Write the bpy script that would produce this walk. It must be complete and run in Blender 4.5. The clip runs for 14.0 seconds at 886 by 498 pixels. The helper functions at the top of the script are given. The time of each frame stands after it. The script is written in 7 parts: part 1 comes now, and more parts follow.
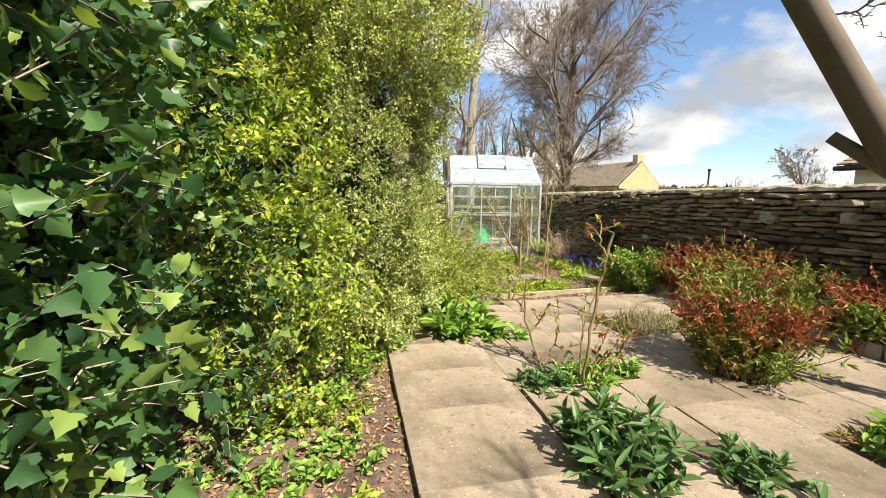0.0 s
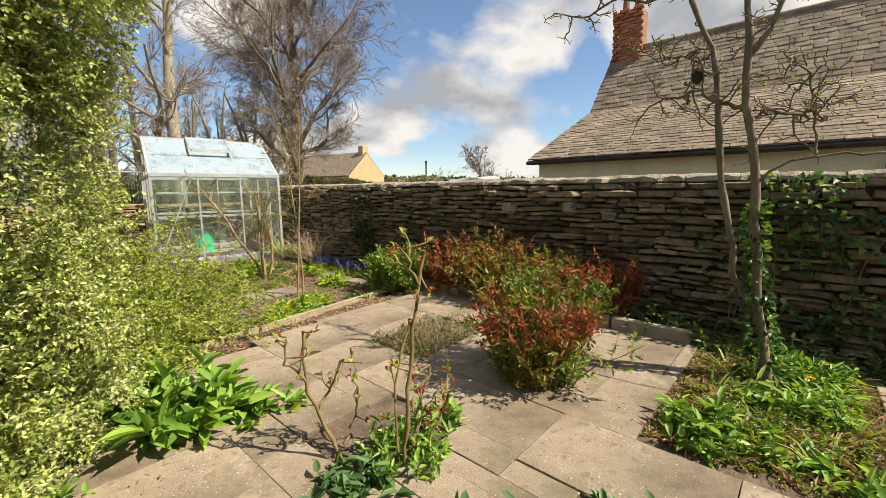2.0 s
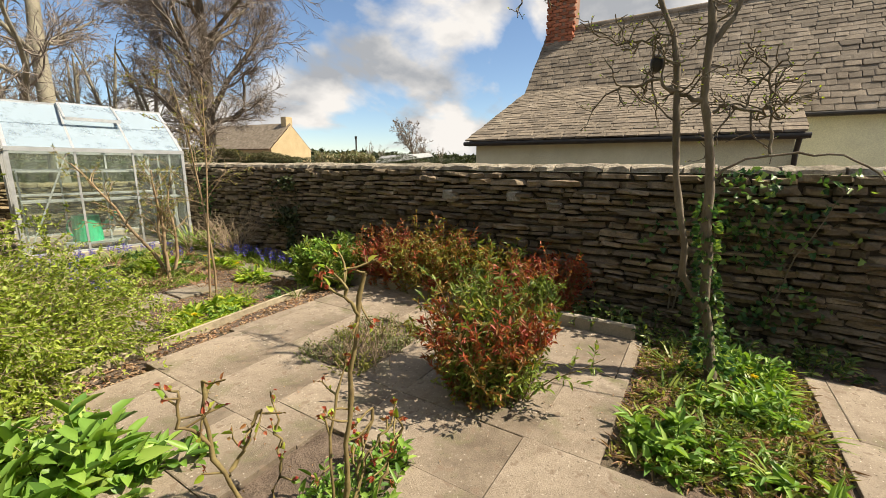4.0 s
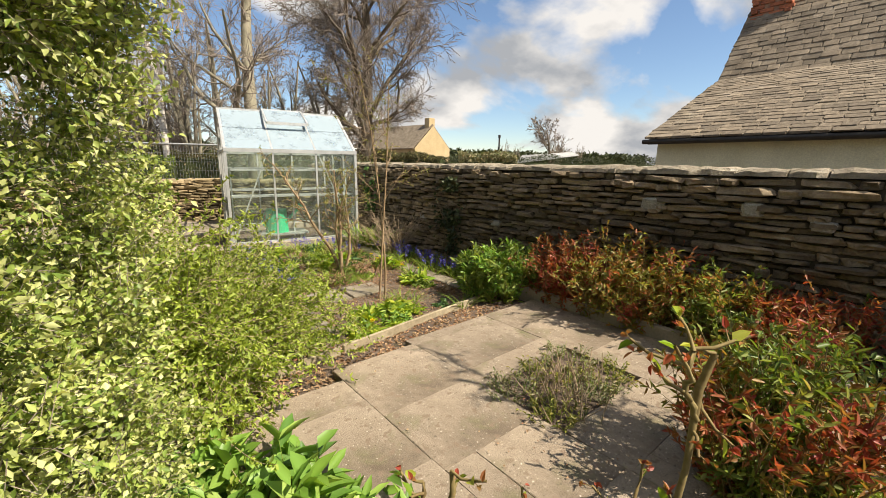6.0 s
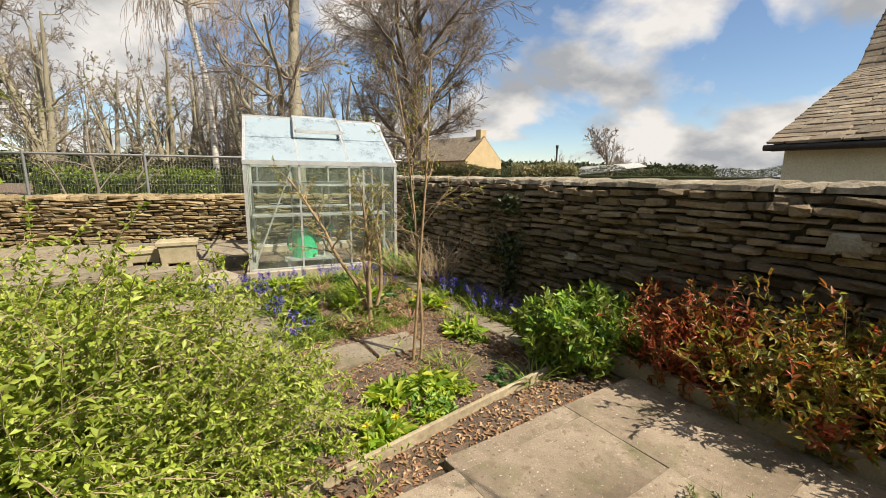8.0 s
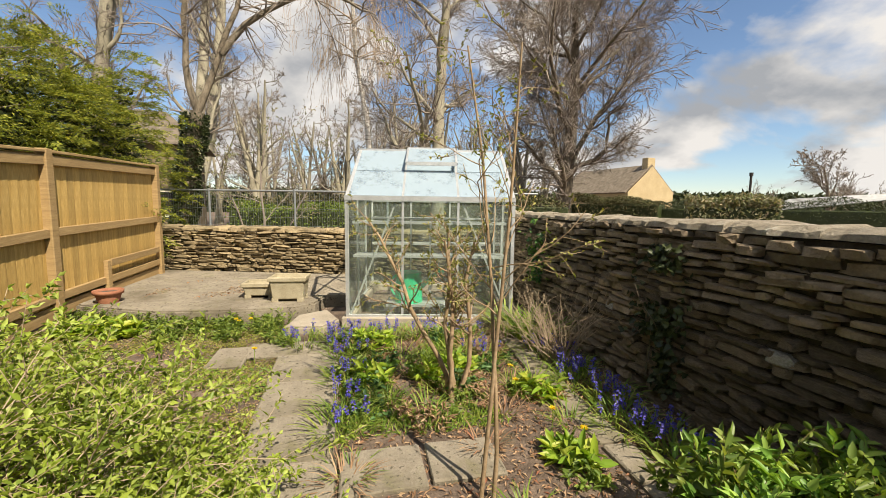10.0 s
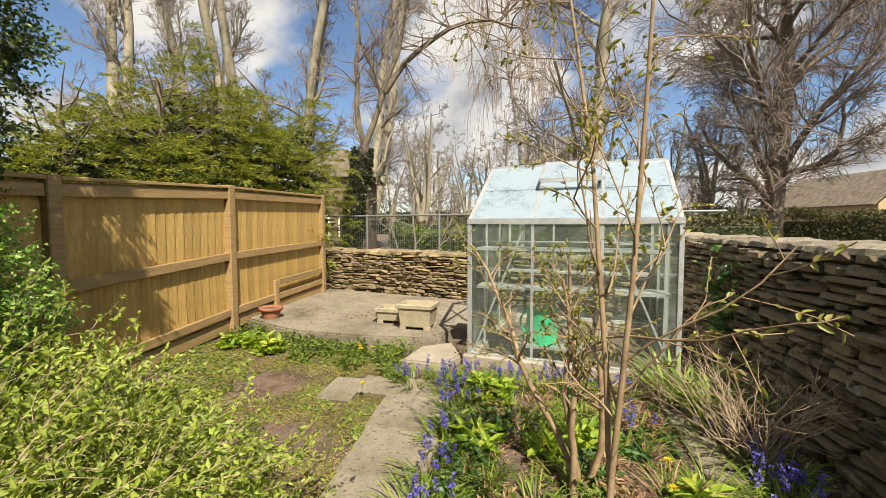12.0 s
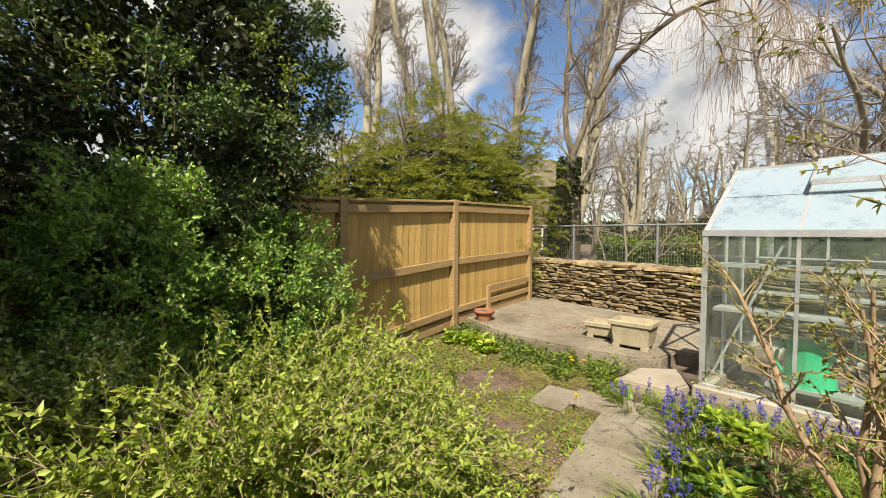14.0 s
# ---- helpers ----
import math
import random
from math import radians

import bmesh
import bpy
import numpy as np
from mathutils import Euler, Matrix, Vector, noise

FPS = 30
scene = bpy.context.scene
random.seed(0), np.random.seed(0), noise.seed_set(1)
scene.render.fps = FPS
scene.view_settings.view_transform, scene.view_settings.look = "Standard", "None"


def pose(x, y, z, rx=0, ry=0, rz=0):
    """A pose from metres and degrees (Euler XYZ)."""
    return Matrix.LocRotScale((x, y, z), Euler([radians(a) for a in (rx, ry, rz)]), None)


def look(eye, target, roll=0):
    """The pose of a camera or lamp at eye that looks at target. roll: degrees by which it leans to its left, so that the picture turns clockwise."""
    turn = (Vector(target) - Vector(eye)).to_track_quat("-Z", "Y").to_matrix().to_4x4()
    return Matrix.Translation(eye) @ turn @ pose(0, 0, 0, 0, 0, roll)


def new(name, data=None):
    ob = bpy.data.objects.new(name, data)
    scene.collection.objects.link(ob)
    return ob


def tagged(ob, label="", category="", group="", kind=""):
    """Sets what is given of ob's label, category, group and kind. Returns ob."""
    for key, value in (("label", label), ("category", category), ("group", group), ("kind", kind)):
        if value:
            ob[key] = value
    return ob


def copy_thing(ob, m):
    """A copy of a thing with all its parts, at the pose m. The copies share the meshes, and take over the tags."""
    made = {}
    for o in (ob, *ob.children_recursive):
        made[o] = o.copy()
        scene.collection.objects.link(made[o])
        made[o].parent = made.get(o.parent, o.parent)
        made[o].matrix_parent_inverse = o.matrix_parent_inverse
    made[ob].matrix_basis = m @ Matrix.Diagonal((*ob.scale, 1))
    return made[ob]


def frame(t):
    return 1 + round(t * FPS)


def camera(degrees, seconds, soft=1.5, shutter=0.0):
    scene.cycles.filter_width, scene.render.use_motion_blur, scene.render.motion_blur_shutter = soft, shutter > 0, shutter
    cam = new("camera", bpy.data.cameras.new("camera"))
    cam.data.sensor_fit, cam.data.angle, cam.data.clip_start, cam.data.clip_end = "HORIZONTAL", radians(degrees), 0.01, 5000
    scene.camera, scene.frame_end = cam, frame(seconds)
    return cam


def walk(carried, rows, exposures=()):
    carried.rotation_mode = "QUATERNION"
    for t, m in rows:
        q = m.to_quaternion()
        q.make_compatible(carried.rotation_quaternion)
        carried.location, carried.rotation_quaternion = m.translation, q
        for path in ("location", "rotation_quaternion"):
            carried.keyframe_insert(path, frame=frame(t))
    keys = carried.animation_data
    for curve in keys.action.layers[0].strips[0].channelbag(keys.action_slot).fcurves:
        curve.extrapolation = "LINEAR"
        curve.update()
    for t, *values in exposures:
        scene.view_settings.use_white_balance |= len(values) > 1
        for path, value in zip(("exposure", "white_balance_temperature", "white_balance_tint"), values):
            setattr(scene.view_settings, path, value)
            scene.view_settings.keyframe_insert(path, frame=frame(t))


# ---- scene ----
cam = camera(94.8, 14.0, soft=0.6)
PATH = [
    (0, (0.768, 1.296, 1.119), (0.609, 3.276, 0.879), 1.0),
    (0.5, (0.764, 1.631, 1.149), (0.932, 3.612, 0.93), 0.8),
    (1, (0.73, 1.896, 1.164), (1.25, 3.814, 0.939), 0.6),
    (1.5, (0.706, 2.15, 1.2), (1.525, 3.959, 0.96), 0.1),
    (2, (0.745, 2.277, 1.199), (1.781, 3.964, 0.915), -0.5),
    (2.5, (0.861, 2.438, 1.217), (2.057, 4.005, 0.88), -1.1),
    (2.7, (0.919, 2.491, 1.221), (2.17, 4.012, 0.876), -1.0),
    (4.8, (0.853, 2.72, 1.33), (2.137, 4.193, 0.903), 0.8),
    (5, (0.825, 2.776, 1.321), (2.021, 4.321, 0.896), 0.9),
    (5.5, (0.789, 2.991, 1.303), (1.751, 4.693, 0.882), 0.9),
    (6, (0.754, 3.305, 1.32), (1.529, 5.102, 0.911), 0.8),
    (6.5, (0.693, 3.638, 1.303), (1.384, 5.472, 0.906), 0.7),
    (7, (0.723, 3.964, 1.338), (1.397, 5.808, 0.956), 0.5),
    (7.2, (0.784, 4.082, 1.327), (1.45, 5.93, 0.949), 0.4),
    (9.3, (1.628, 4.903, 1.406), (1.745, 6.879, 1.12), 1.1),
    (9.5, (1.658, 5.037, 1.416), (1.687, 7.019, 1.151), 1.0),
    (10, (1.712, 5.369, 1.398), (1.534, 7.35, 1.186), 0.8),
    (10.5, (1.755, 5.654, 1.425), (1.367, 7.609, 1.254), 0.6),
    (11, (1.803, 5.873, 1.413), (1.212, 7.778, 1.268), 0.5),
    (11.5, (1.875, 6.0, 1.427), (1.1, 7.84, 1.299), 0.3),
    (12, (1.896, 6.042, 1.431), (0.966, 7.809, 1.316), -0.1),
    (12.5, (1.899, 6.053, 1.44), (0.842, 7.747, 1.331), -0.4),
    (13, (1.896, 6.039, 1.437), (0.703, 7.641, 1.342), -0.3),
    (13.5, (1.891, 5.996, 1.441), (0.521, 7.451, 1.356), -0.1),
    (14, (1.842, 5.863, 1.445), (0.203, 7.006, 1.373), 0.4),
]
walk(cam, [(t, look(eye, target, roll)) for t, eye, target, roll in PATH], [(0, 1.2, 6800, 10), (0.5, 0.92, 6900, 11), (1.5, 0.85, 7000, 11), (5.5, 0.86, 7000, 11), (7.0, 0.78, 7000, 11), (9.3, 0.74, 7000, 11), (14, 0.78, 6900, 10)])

# ---- world, sun, exposure ----
SUN_FROM = Vector((0.66, -0.68, 1.15)).normalized()


def make_world():
    w = bpy.data.worlds.new("sky")
    scene.world = w
    w.use_nodes = True
    nt = w.node_tree
    nt.nodes.clear()
    N = nt.nodes.new
    out, mix = N("ShaderNodeOutputWorld"), N("ShaderNodeMixShader")
    sky = N("ShaderNodeTexSky")
    sky.sky_type, sky.sun_disc = "NISHITA", False
    sky.sun_elevation = math.asin(SUN_FROM.z)
    sky.sun_rotation = math.atan2(SUN_FROM.x, SUN_FROM.y)
    sky.air_density, sky.dust_density, sky.ozone_density = 1.0, 0.05, 4.5
    b1, b2 = N("ShaderNodeBackground"), N("ShaderNodeBackground")
    b1.inputs["Strength"].default_value = 0.085
    co, sep = N("ShaderNodeTexCoord"), N("ShaderNodeSeparateXYZ")
    nt.links.new(co.outputs["Generated"], sep.inputs[0])
    add = N("ShaderNodeMath"); add.operation = "ADD"; add.inputs[1].default_value = 0.5
    nt.links.new(sep.outputs["Z"], add.inputs[0])
    mx = N("ShaderNodeMath"); mx.operation = "MAXIMUM"; mx.inputs[1].default_value = 0.08
    nt.links.new(add.outputs[0], mx.inputs[0])
    dx, dy, cb = N("ShaderNodeMath"), N("ShaderNodeMath"), N("ShaderNodeCombineXYZ")
    dx.operation = dy.operation = "DIVIDE"
    nt.links.new(sep.outputs["X"], dx.inputs[0]); nt.links.new(mx.outputs[0], dx.inputs[1])
    nt.links.new(sep.outputs["Y"], dy.inputs[0]); nt.links.new(mx.outputs[0], dy.inputs[1])
    nt.links.new(dx.outputs[0], cb.inputs[0]); nt.links.new(dy.outputs[0], cb.inputs[1])
    mp = N("ShaderNodeMapping"); mp.inputs["Location"].default_value = (3.1, 1.35, 0.0)
    nt.links.new(cb.outputs[0], mp.inputs[0])
    n1 = N("ShaderNodeTexNoise")
    n1.inputs["Scale"].default_value, n1.inputs["Detail"].default_value, n1.inputs["Roughness"].default_value = 2.1, 10, 0.5
    n1.inputs["Distortion"].default_value = 0.25
    nt.links.new(mp.outputs[0], n1.inputs["Vector"])
    r1 = N("ShaderNodeValToRGB")
    r1.color_ramp.elements[0].position, r1.color_ramp.elements[1].position = 0.46, 0.54
    nt.links.new(n1.outputs["Fac"], r1.inputs[0])
    n2 = N("ShaderNodeTexNoise")
    n2.inputs["Scale"].default_value, n2.inputs["Detail"].default_value, n2.inputs["Roughness"].default_value = 3.4, 7, 0.5
    nt.links.new(mp.outputs[0], n2.inputs["Vector"])
    r2 = N("ShaderNodeValToRGB")
    e = r2.color_ramp.elements
    e[0].position, e[1].position = 0.38, 0.58
    e[0].color, e[1].color = (0.46, 0.5, 0.56, 1), (1.0, 1.0, 1.0, 1)
    nt.links.new(n2.outputs["Fac"], r2.inputs[0])
    nt.links.new(r2.outputs[0], b2.inputs["Color"])
    b2.inputs["Strength"].default_value = 0.51
    nt.links.new(sky.outputs[0], b1.inputs["Color"])
    nt.links.new(r1.outputs[0], mix.inputs[0])
    nt.links.new(b1.outputs[0], mix.inputs[1]); nt.links.new(b2.outputs[0], mix.inputs[2])
    nt.links.new(mix.outputs[0], out.inputs[0])


make_world()
sun = new("sun", bpy.data.lights.new("sun", "SUN"))
sun.data.energy, sun.data.angle, sun.data.color = 5.0, radians(0.53), (1.0, 0.92, 0.78)
sun.matrix_world = look((20 * SUN_FROM.x, 20 * SUN_FROM.y, 20 * SUN_FROM.z), (0, 0, 0))


# ---- materials ----
def mat_base(name):
    m = bpy.data.materials.new(name)
    m.use_nodes = True
    nt = m.node_tree
    bs = nt.nodes["Principled BSDF"]
    return m, nt, bs


def ramp(nt, stops):
    r = nt.nodes.new("ShaderNodeValToRGB")
    e = r.color_ramp.elements
    while len(e) < len(stops):
        e.new(0.5)
    for el, (p, c) in zip(e, stops):
        el.position, el.color = p, (*c, 1)
    return r


def noise_fac(nt, scale, detail=6, rough=0.6, stretch=(1, 1, 1)):
    co, mp, n = (nt.nodes.new("ShaderNode" + k) for k in ("TexCoord", "Mapping", "TexNoise"))
    mp.inputs["Scale"].default_value = stretch
    n.inputs["Scale"].default_value, n.inputs["Detail"].default_value, n.inputs["Roughness"].default_value = scale, detail, rough
    nt.links.new(co.outputs["Object"], mp.inputs[0])
    nt.links.new(mp.outputs[0], n.inputs["Vector"])
    return n.outputs["Fac"]


def mixed(nt, fac, a, b, kind="MIX"):
    mx = nt.nodes.new("ShaderNodeMix")
    mx.data_type, mx.blend_type = "RGBA", kind
    for sock, v in ((mx.inputs[0], fac), (mx.inputs[6], a), (mx.inputs[7], b)):
        if isinstance(v, (int, float)):
            sock.default_value = v
        elif isinstance(v, tuple):
            sock.default_value = (*v, 1)
        else:
            nt.links.new(v, sock)
    return mx.outputs[2]


def surface(name, stops, scale=6.0, fine=60.0, rough=0.85, bump=0.3, depth=0.01, metal=0.0, stains=None, vary=0.0, stretch=(1, 1, 1), stain_scale=1.3, spec=0.3, specks=None):
    """Two scales of noise, stains, piece-by-piece variation and fine relief."""
    m, nt, bs = mat_base(name)
    r = ramp(nt, stops)
    nt.links.new(noise_fac(nt, scale, 8, 0.62, stretch), r.inputs[0])
    col = r.outputs[0]
    g = ramp(nt, [(0.3, (0.72, 0.72, 0.72)), (0.7, (1.15, 1.15, 1.15))])
    fine_fac = noise_fac(nt, fine, 5, 0.7, stretch)
    nt.links.new(fine_fac, g.inputs[0])
    col = mixed(nt, 0.8, col, g.outputs[0], "MULTIPLY")
    if stains:
        for i, (c, lo, hi) in enumerate(stains):
            s = ramp(nt, [(lo, (0, 0, 0)), (hi, (1, 1, 1))])
            nt.links.new(noise_fac(nt, stain_scale * (1 + 1.7 * i), 7, 0.65, (1, 1, 1 + i * 0.3)), s.inputs[0])
            col = mixed(nt, s.outputs[0], col, c)
    for c, sc, lo, hi in specks or ():
        s = ramp(nt, [(lo, (0, 0, 0)), (hi, (1, 1, 1))])
        nt.links.new(noise_fac(nt, sc, 3, 0.5), s.inputs[0])
        col = mixed(nt, s.outputs[0], col, c)
    if vary:
        oi = nt.nodes.new("ShaderNodeObjectInfo")
        v = ramp(nt, [(0, (1 - vary, 1 - vary, 1 - vary)), (1, (1 + vary, 1 + vary * 0.95, 1 + vary * 0.85))])
        geo = nt.nodes.new("ShaderNodeNewGeometry")
        ad = nt.nodes.new("ShaderNodeMath"); ad.operation = "ADD"
        fr = nt.nodes.new("ShaderNodeMath"); fr.operation = "FRACT"
        nt.links.new(oi.outputs["Random"], ad.inputs[0]); nt.links.new(geo.outputs["Random Per Island"], ad.inputs[1])
        nt.links.new(ad.outputs[0], fr.inputs[0]); nt.links.new(fr.outputs[0], v.inputs[0])
        col = mixed(nt, 1.0, col, v.outputs[0], "MULTIPLY")
    nt.links.new(col, bs.inputs["Base Color"])
    bs.inputs["Roughness"].default_value, bs.inputs["Metallic"].default_value = rough, metal
    bs.inputs["Specular IOR Level"].default_value = spec
    if bump:
        bp = nt.nodes.new("ShaderNodeBump")
        bp.inputs["Strength"].default_value, bp.inputs["Distance"].default_value = bump, depth
        nt.links.new(fine_fac, bp.inputs["Height"])
        nt.links.new(bp.outputs[0], bs.inputs["Normal"])
    return m


def foliage(name, colors, trans=0.35, rough=0.45, spec=0.4):
    """Leaves: each island takes its own colour out of the list; light passes through."""
    m, nt, bs = mat_base(name)
    geo = nt.nodes.new("ShaderNodeNewGeometry")
    r = ramp(nt, [(i / max(1, len(colors) - 1), c) for i, c in enumerate(colors)])
    nt.links.new(geo.outputs["Random Per Island"], r.inputs[0])
    g = ramp(nt, [(0.3, (0.75, 0.75, 0.75)), (0.7, (1.2, 1.2, 1.2))])
    nt.links.new(noise_fac(nt, 2.2, 3), g.inputs[0])
    col = mixed(nt, 1.0, r.outputs[0], g.outputs[0], "MULTIPLY")
    nt.links.new(col, bs.inputs["Base Color"])
    bs.inputs["Roughness"].default_value, bs.inputs["Specular IOR Level"].default_value = rough, spec
    if trans:
        tr, mx = nt.nodes.new("ShaderNodeBsdfTranslucent"), nt.nodes.new("ShaderNodeMixShader")
        warm = mixed(nt, 1.0, col, (1.25, 1.2, 0.55), "MULTIPLY")
        nt.links.new(warm, tr.inputs[0])
        mx.inputs[0].default_value = trans
        nt.links.new(bs.outputs[0], mx.inputs[1]); nt.links.new(tr.outputs[0], mx.inputs[2])
        nt.links.new(mx.outputs[0], nt.nodes["Material Output"].inputs[0])
    return m


def glass(name, tint=(0.9, 0.95, 0.93), rough=0.0, dirt=0.25, dirt_col=(0.55, 0.58, 0.52), lo=0.45, hi=0.75):
    """A thin pane: mostly clear with a gloss, and smears of dirt on it."""
    m, nt, bs = mat_base(name)
    tr, gl, mx, mx2 = (nt.nodes.new("ShaderNode" + k) for k in ("BsdfTransparent", "BsdfGlossy", "MixShader", "MixShader"))
    tr.inputs[0].default_value = (*tint, 1)
    gl.inputs["Roughness"].default_value = 0.02 + rough
    fr = nt.nodes.new("ShaderNodeFresnel"); fr.inputs[0].default_value = 1.5
    nt.links.new(fr.outputs[0], mx.inputs[0])
    nt.links.new(tr.outputs[0], mx.inputs[1]); nt.links.new(gl.outputs[0], mx.inputs[2])
    bs.inputs["Base Color"].default_value = (*dirt_col, 1)
    bs.inputs["Roughness"].default_value = 0.8
    s = ramp(nt, [(lo, (dirt * 0.35,) * 3), (hi, (dirt * 1.6,) * 3)])
    nt.links.new(noise_fac(nt, 3.5, 8, 0.7, (1, 1, 0.5)), s.inputs[0])
    nt.links.new(s.outputs[0], mx2.inputs[0])
    nt.links.new(mx.outputs[0], mx2.inputs[1]); nt.links.new(bs.outputs[0], mx2.inputs[2])
    nt.links.new(mx2.outputs[0], nt.nodes["Material Output"].inputs[0])
    return m


M = {}
M["soil"] = surface("soil", [(0.3, (0.075, 0.055, 0.042)), (0.5, (0.16, 0.118, 0.088)), (0.72, (0.26, 0.195, 0.15))], 5, 45, 0.95, 0.9, 0.03, stains=[((0.075, 0.085, 0.03), 0.55, 0.75)])
M["field"] = surface("field", [(0.3, (0.05, 0.07, 0.02)), (0.7, (0.11, 0.13, 0.04))], 0.6, 20, 0.95, 0.5, 0.03)
M["paving"] = surface("paving", [(0.25, (0.185, 0.145, 0.108)), (0.5, (0.3, 0.245, 0.185)), (0.75, (0.4, 0.335, 0.26))], 4.5, 110, 0.88, 0.9, 0.006, vary=0.07,
                      stains=[((0.14, 0.11, 0.08), 0.46, 0.64), ((0.16, 0.15, 0.08), 0.55, 0.7)], specks=[((0.58, 0.52, 0.44), 70, 0.66, 0.7), ((0.12, 0.095, 0.07), 55, 0.64, 0.68), ((0.2, 0.15, 0.11), 16, 0.58, 0.66)])
M["wall_stone"] = surface("wall_stone", [(0.25, (0.13, 0.1, 0.066)), (0.5, (0.245, 0.19, 0.13)), (0.75, (0.35, 0.285, 0.2))], 9, 55, 0.92, 1.0, 0.02, vary=0.38,
                          stains=[((0.4, 0.38, 0.32), 0.68, 0.8), ((0.1, 0.1, 0.05), 0.62, 0.75)], stain_scale=3.0)
M["gold_stone"] = surface("gold_stone", [(0.25, (0.17, 0.13, 0.075)), (0.5, (0.28, 0.22, 0.13)), (0.75, (0.38, 0.31, 0.19))], 7, 60, 0.92, 0.7, 0.012, vary=0.28,
                          stains=[((0.08, 0.09, 0.04), 0.6, 0.75)], stain_scale=3.0)
M["pale_block"] = surface("pale_block", [(0.3, (0.24, 0.22, 0.18)), (0.7, (0.45, 0.43, 0.38))], 9, 60, 0.92, 0.7, 0.01)
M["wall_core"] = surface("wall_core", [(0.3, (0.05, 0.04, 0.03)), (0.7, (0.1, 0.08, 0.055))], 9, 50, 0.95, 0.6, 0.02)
M["coping"] = surface("coping", [(0.25, (0.2, 0.17, 0.125)), (0.5, (0.34, 0.295, 0.225)), (0.75, (0.46, 0.415, 0.335))], 9, 45, 0.92, 1.0, 0.03, vary=0.15,
                      stains=[((0.5, 0.49, 0.44), 0.6, 0.7), ((0.09, 0.1, 0.04), 0.6, 0.75)], stain_scale=3.0)
M["concrete"] = surface("concrete", [(0.25, (0.22, 0.19, 0.145)), (0.6, (0.36, 0.315, 0.25)), (0.8, (0.43, 0.385, 0.31))], 3, 70, 0.9, 0.6, 0.006, stains=[((0.15, 0.13, 0.09), 0.58, 0.78)])
M["terrace"] = surface("terrace", [(0.25, (0.17, 0.145, 0.11)), (0.5, (0.27, 0.235, 0.18)), (0.8, (0.36, 0.32, 0.25))], 3.5, 60, 0.92, 0.9, 0.01, stains=[((0.13, 0.11, 0.075), 0.48, 0.68), ((0.16, 0.15, 0.07), 0.56, 0.72)], specks=[((0.1, 0.085, 0.06), 30, 0.6, 0.66)])
M["fence_wood"] = surface("fence_wood", [(0.25, (0.27, 0.165, 0.05)), (0.5, (0.44, 0.29, 0.095)), (0.78, (0.58, 0.41, 0.16))], 4, 26, 0.7, 0.35, 0.004, vary=0.16, stretch=(6, 6, 0.5), stains=[((0.26, 0.15, 0.06), 0.62, 0.8)])
M["rail_wood"] = surface("rail_wood", [(0.25, (0.25, 0.165, 0.075)), (0.6, (0.37, 0.255, 0.12)), (0.8, (0.45, 0.33, 0.17))], 4, 30, 0.7, 0.35, 0.004, vary=0.12, stretch=(0.6, 0.6, 6), stains=[((0.24, 0.15, 0.08), 0.6, 0.8)])
M["edge_wood"] = surface("edge_wood", [(0.25, (0.2, 0.16, 0.1)), (0.7, (0.42, 0.36, 0.25))], 5, 40, 0.9, 0.5, 0.005)
M["alu"] = surface("alu", [(0.3, (0.4, 0.41, 0.41)), (0.7, (0.62, 0.63, 0.63))], 6, 80, 0.5, 0.15, 0.002, metal=0.55, stains=[((0.3, 0.3, 0.27), 0.6, 0.8)])
M["galv"] = surface("galv", [(0.3, (0.25, 0.27, 0.28)), (0.7, (0.4, 0.42, 0.43))], 6, 80, 0.5, 0.1, 0.002, metal=0.6)
M["pane"] = glass("pane", dirt=0.07)
M["roof_pane"] = glass("roof_pane", tint=(0.74, 0.84, 0.92), rough=0.12, dirt=0.34, dirt_col=(0.33, 0.4, 0.45), lo=0.3, hi=0.5)
M["slate"] = surface("slate", [(0.25, (0.105, 0.085, 0.062)), (0.5, (0.195, 0.16, 0.12)), (0.75, (0.3, 0.255, 0.2))], 3, 40, 0.9, 0.5, 0.01, vary=0.28, stains=[((0.3, 0.28, 0.22), 0.64, 0.78)])
M["render"] = surface("render", [(0.3, (0.64, 0.62, 0.43)), (0.7, (0.76, 0.74, 0.54))], 2, 60, 0.9, 0.2, 0.004, stains=[((0.5, 0.48, 0.35), 0.6, 0.85)])
M["chimney_brick"] = surface("chimney_brick", [(0.3, (0.27, 0.09, 0.05)), (0.7, (0.42, 0.16, 0.09))], 8, 60, 0.9, 0.5, 0.006, vary=0.25)
M["mortar"] = surface("mortar", [(0.3, (0.22, 0.12, 0.08)), (0.7, (0.32, 0.2, 0.14))], 8, 60, 0.95, 0.3, 0.004)
M["gutter"] = surface("gutter", [(0.3, (0.025, 0.022, 0.02)), (0.7, (0.05, 0.045, 0.04))], 8, 60, 0.5, 0.1, 0.002)
M["yellow_wall"] = surface("yellow_wall", [(0.3, (0.4, 0.31, 0.17)), (0.7, (0.5, 0.4, 0.24))], 1, 12, 0.9, 0.3, 0.01)
M["terracotta"] = surface("terracotta", [(0.3, (0.26, 0.1, 0.055)), (0.7, (0.37, 0.17, 0.1))], 8, 60, 0.8, 0.2, 0.003, stains=[((0.45, 0.32, 0.22), 0.62, 0.8)])
M["trough"] = surface("trough", [(0.3, (0.3, 0.26, 0.17)), (0.7, (0.43, 0.38, 0.27))], 6, 70, 0.9, 0.5, 0.004, stains=[((0.22, 0.2, 0.1), 0.6, 0.8)])
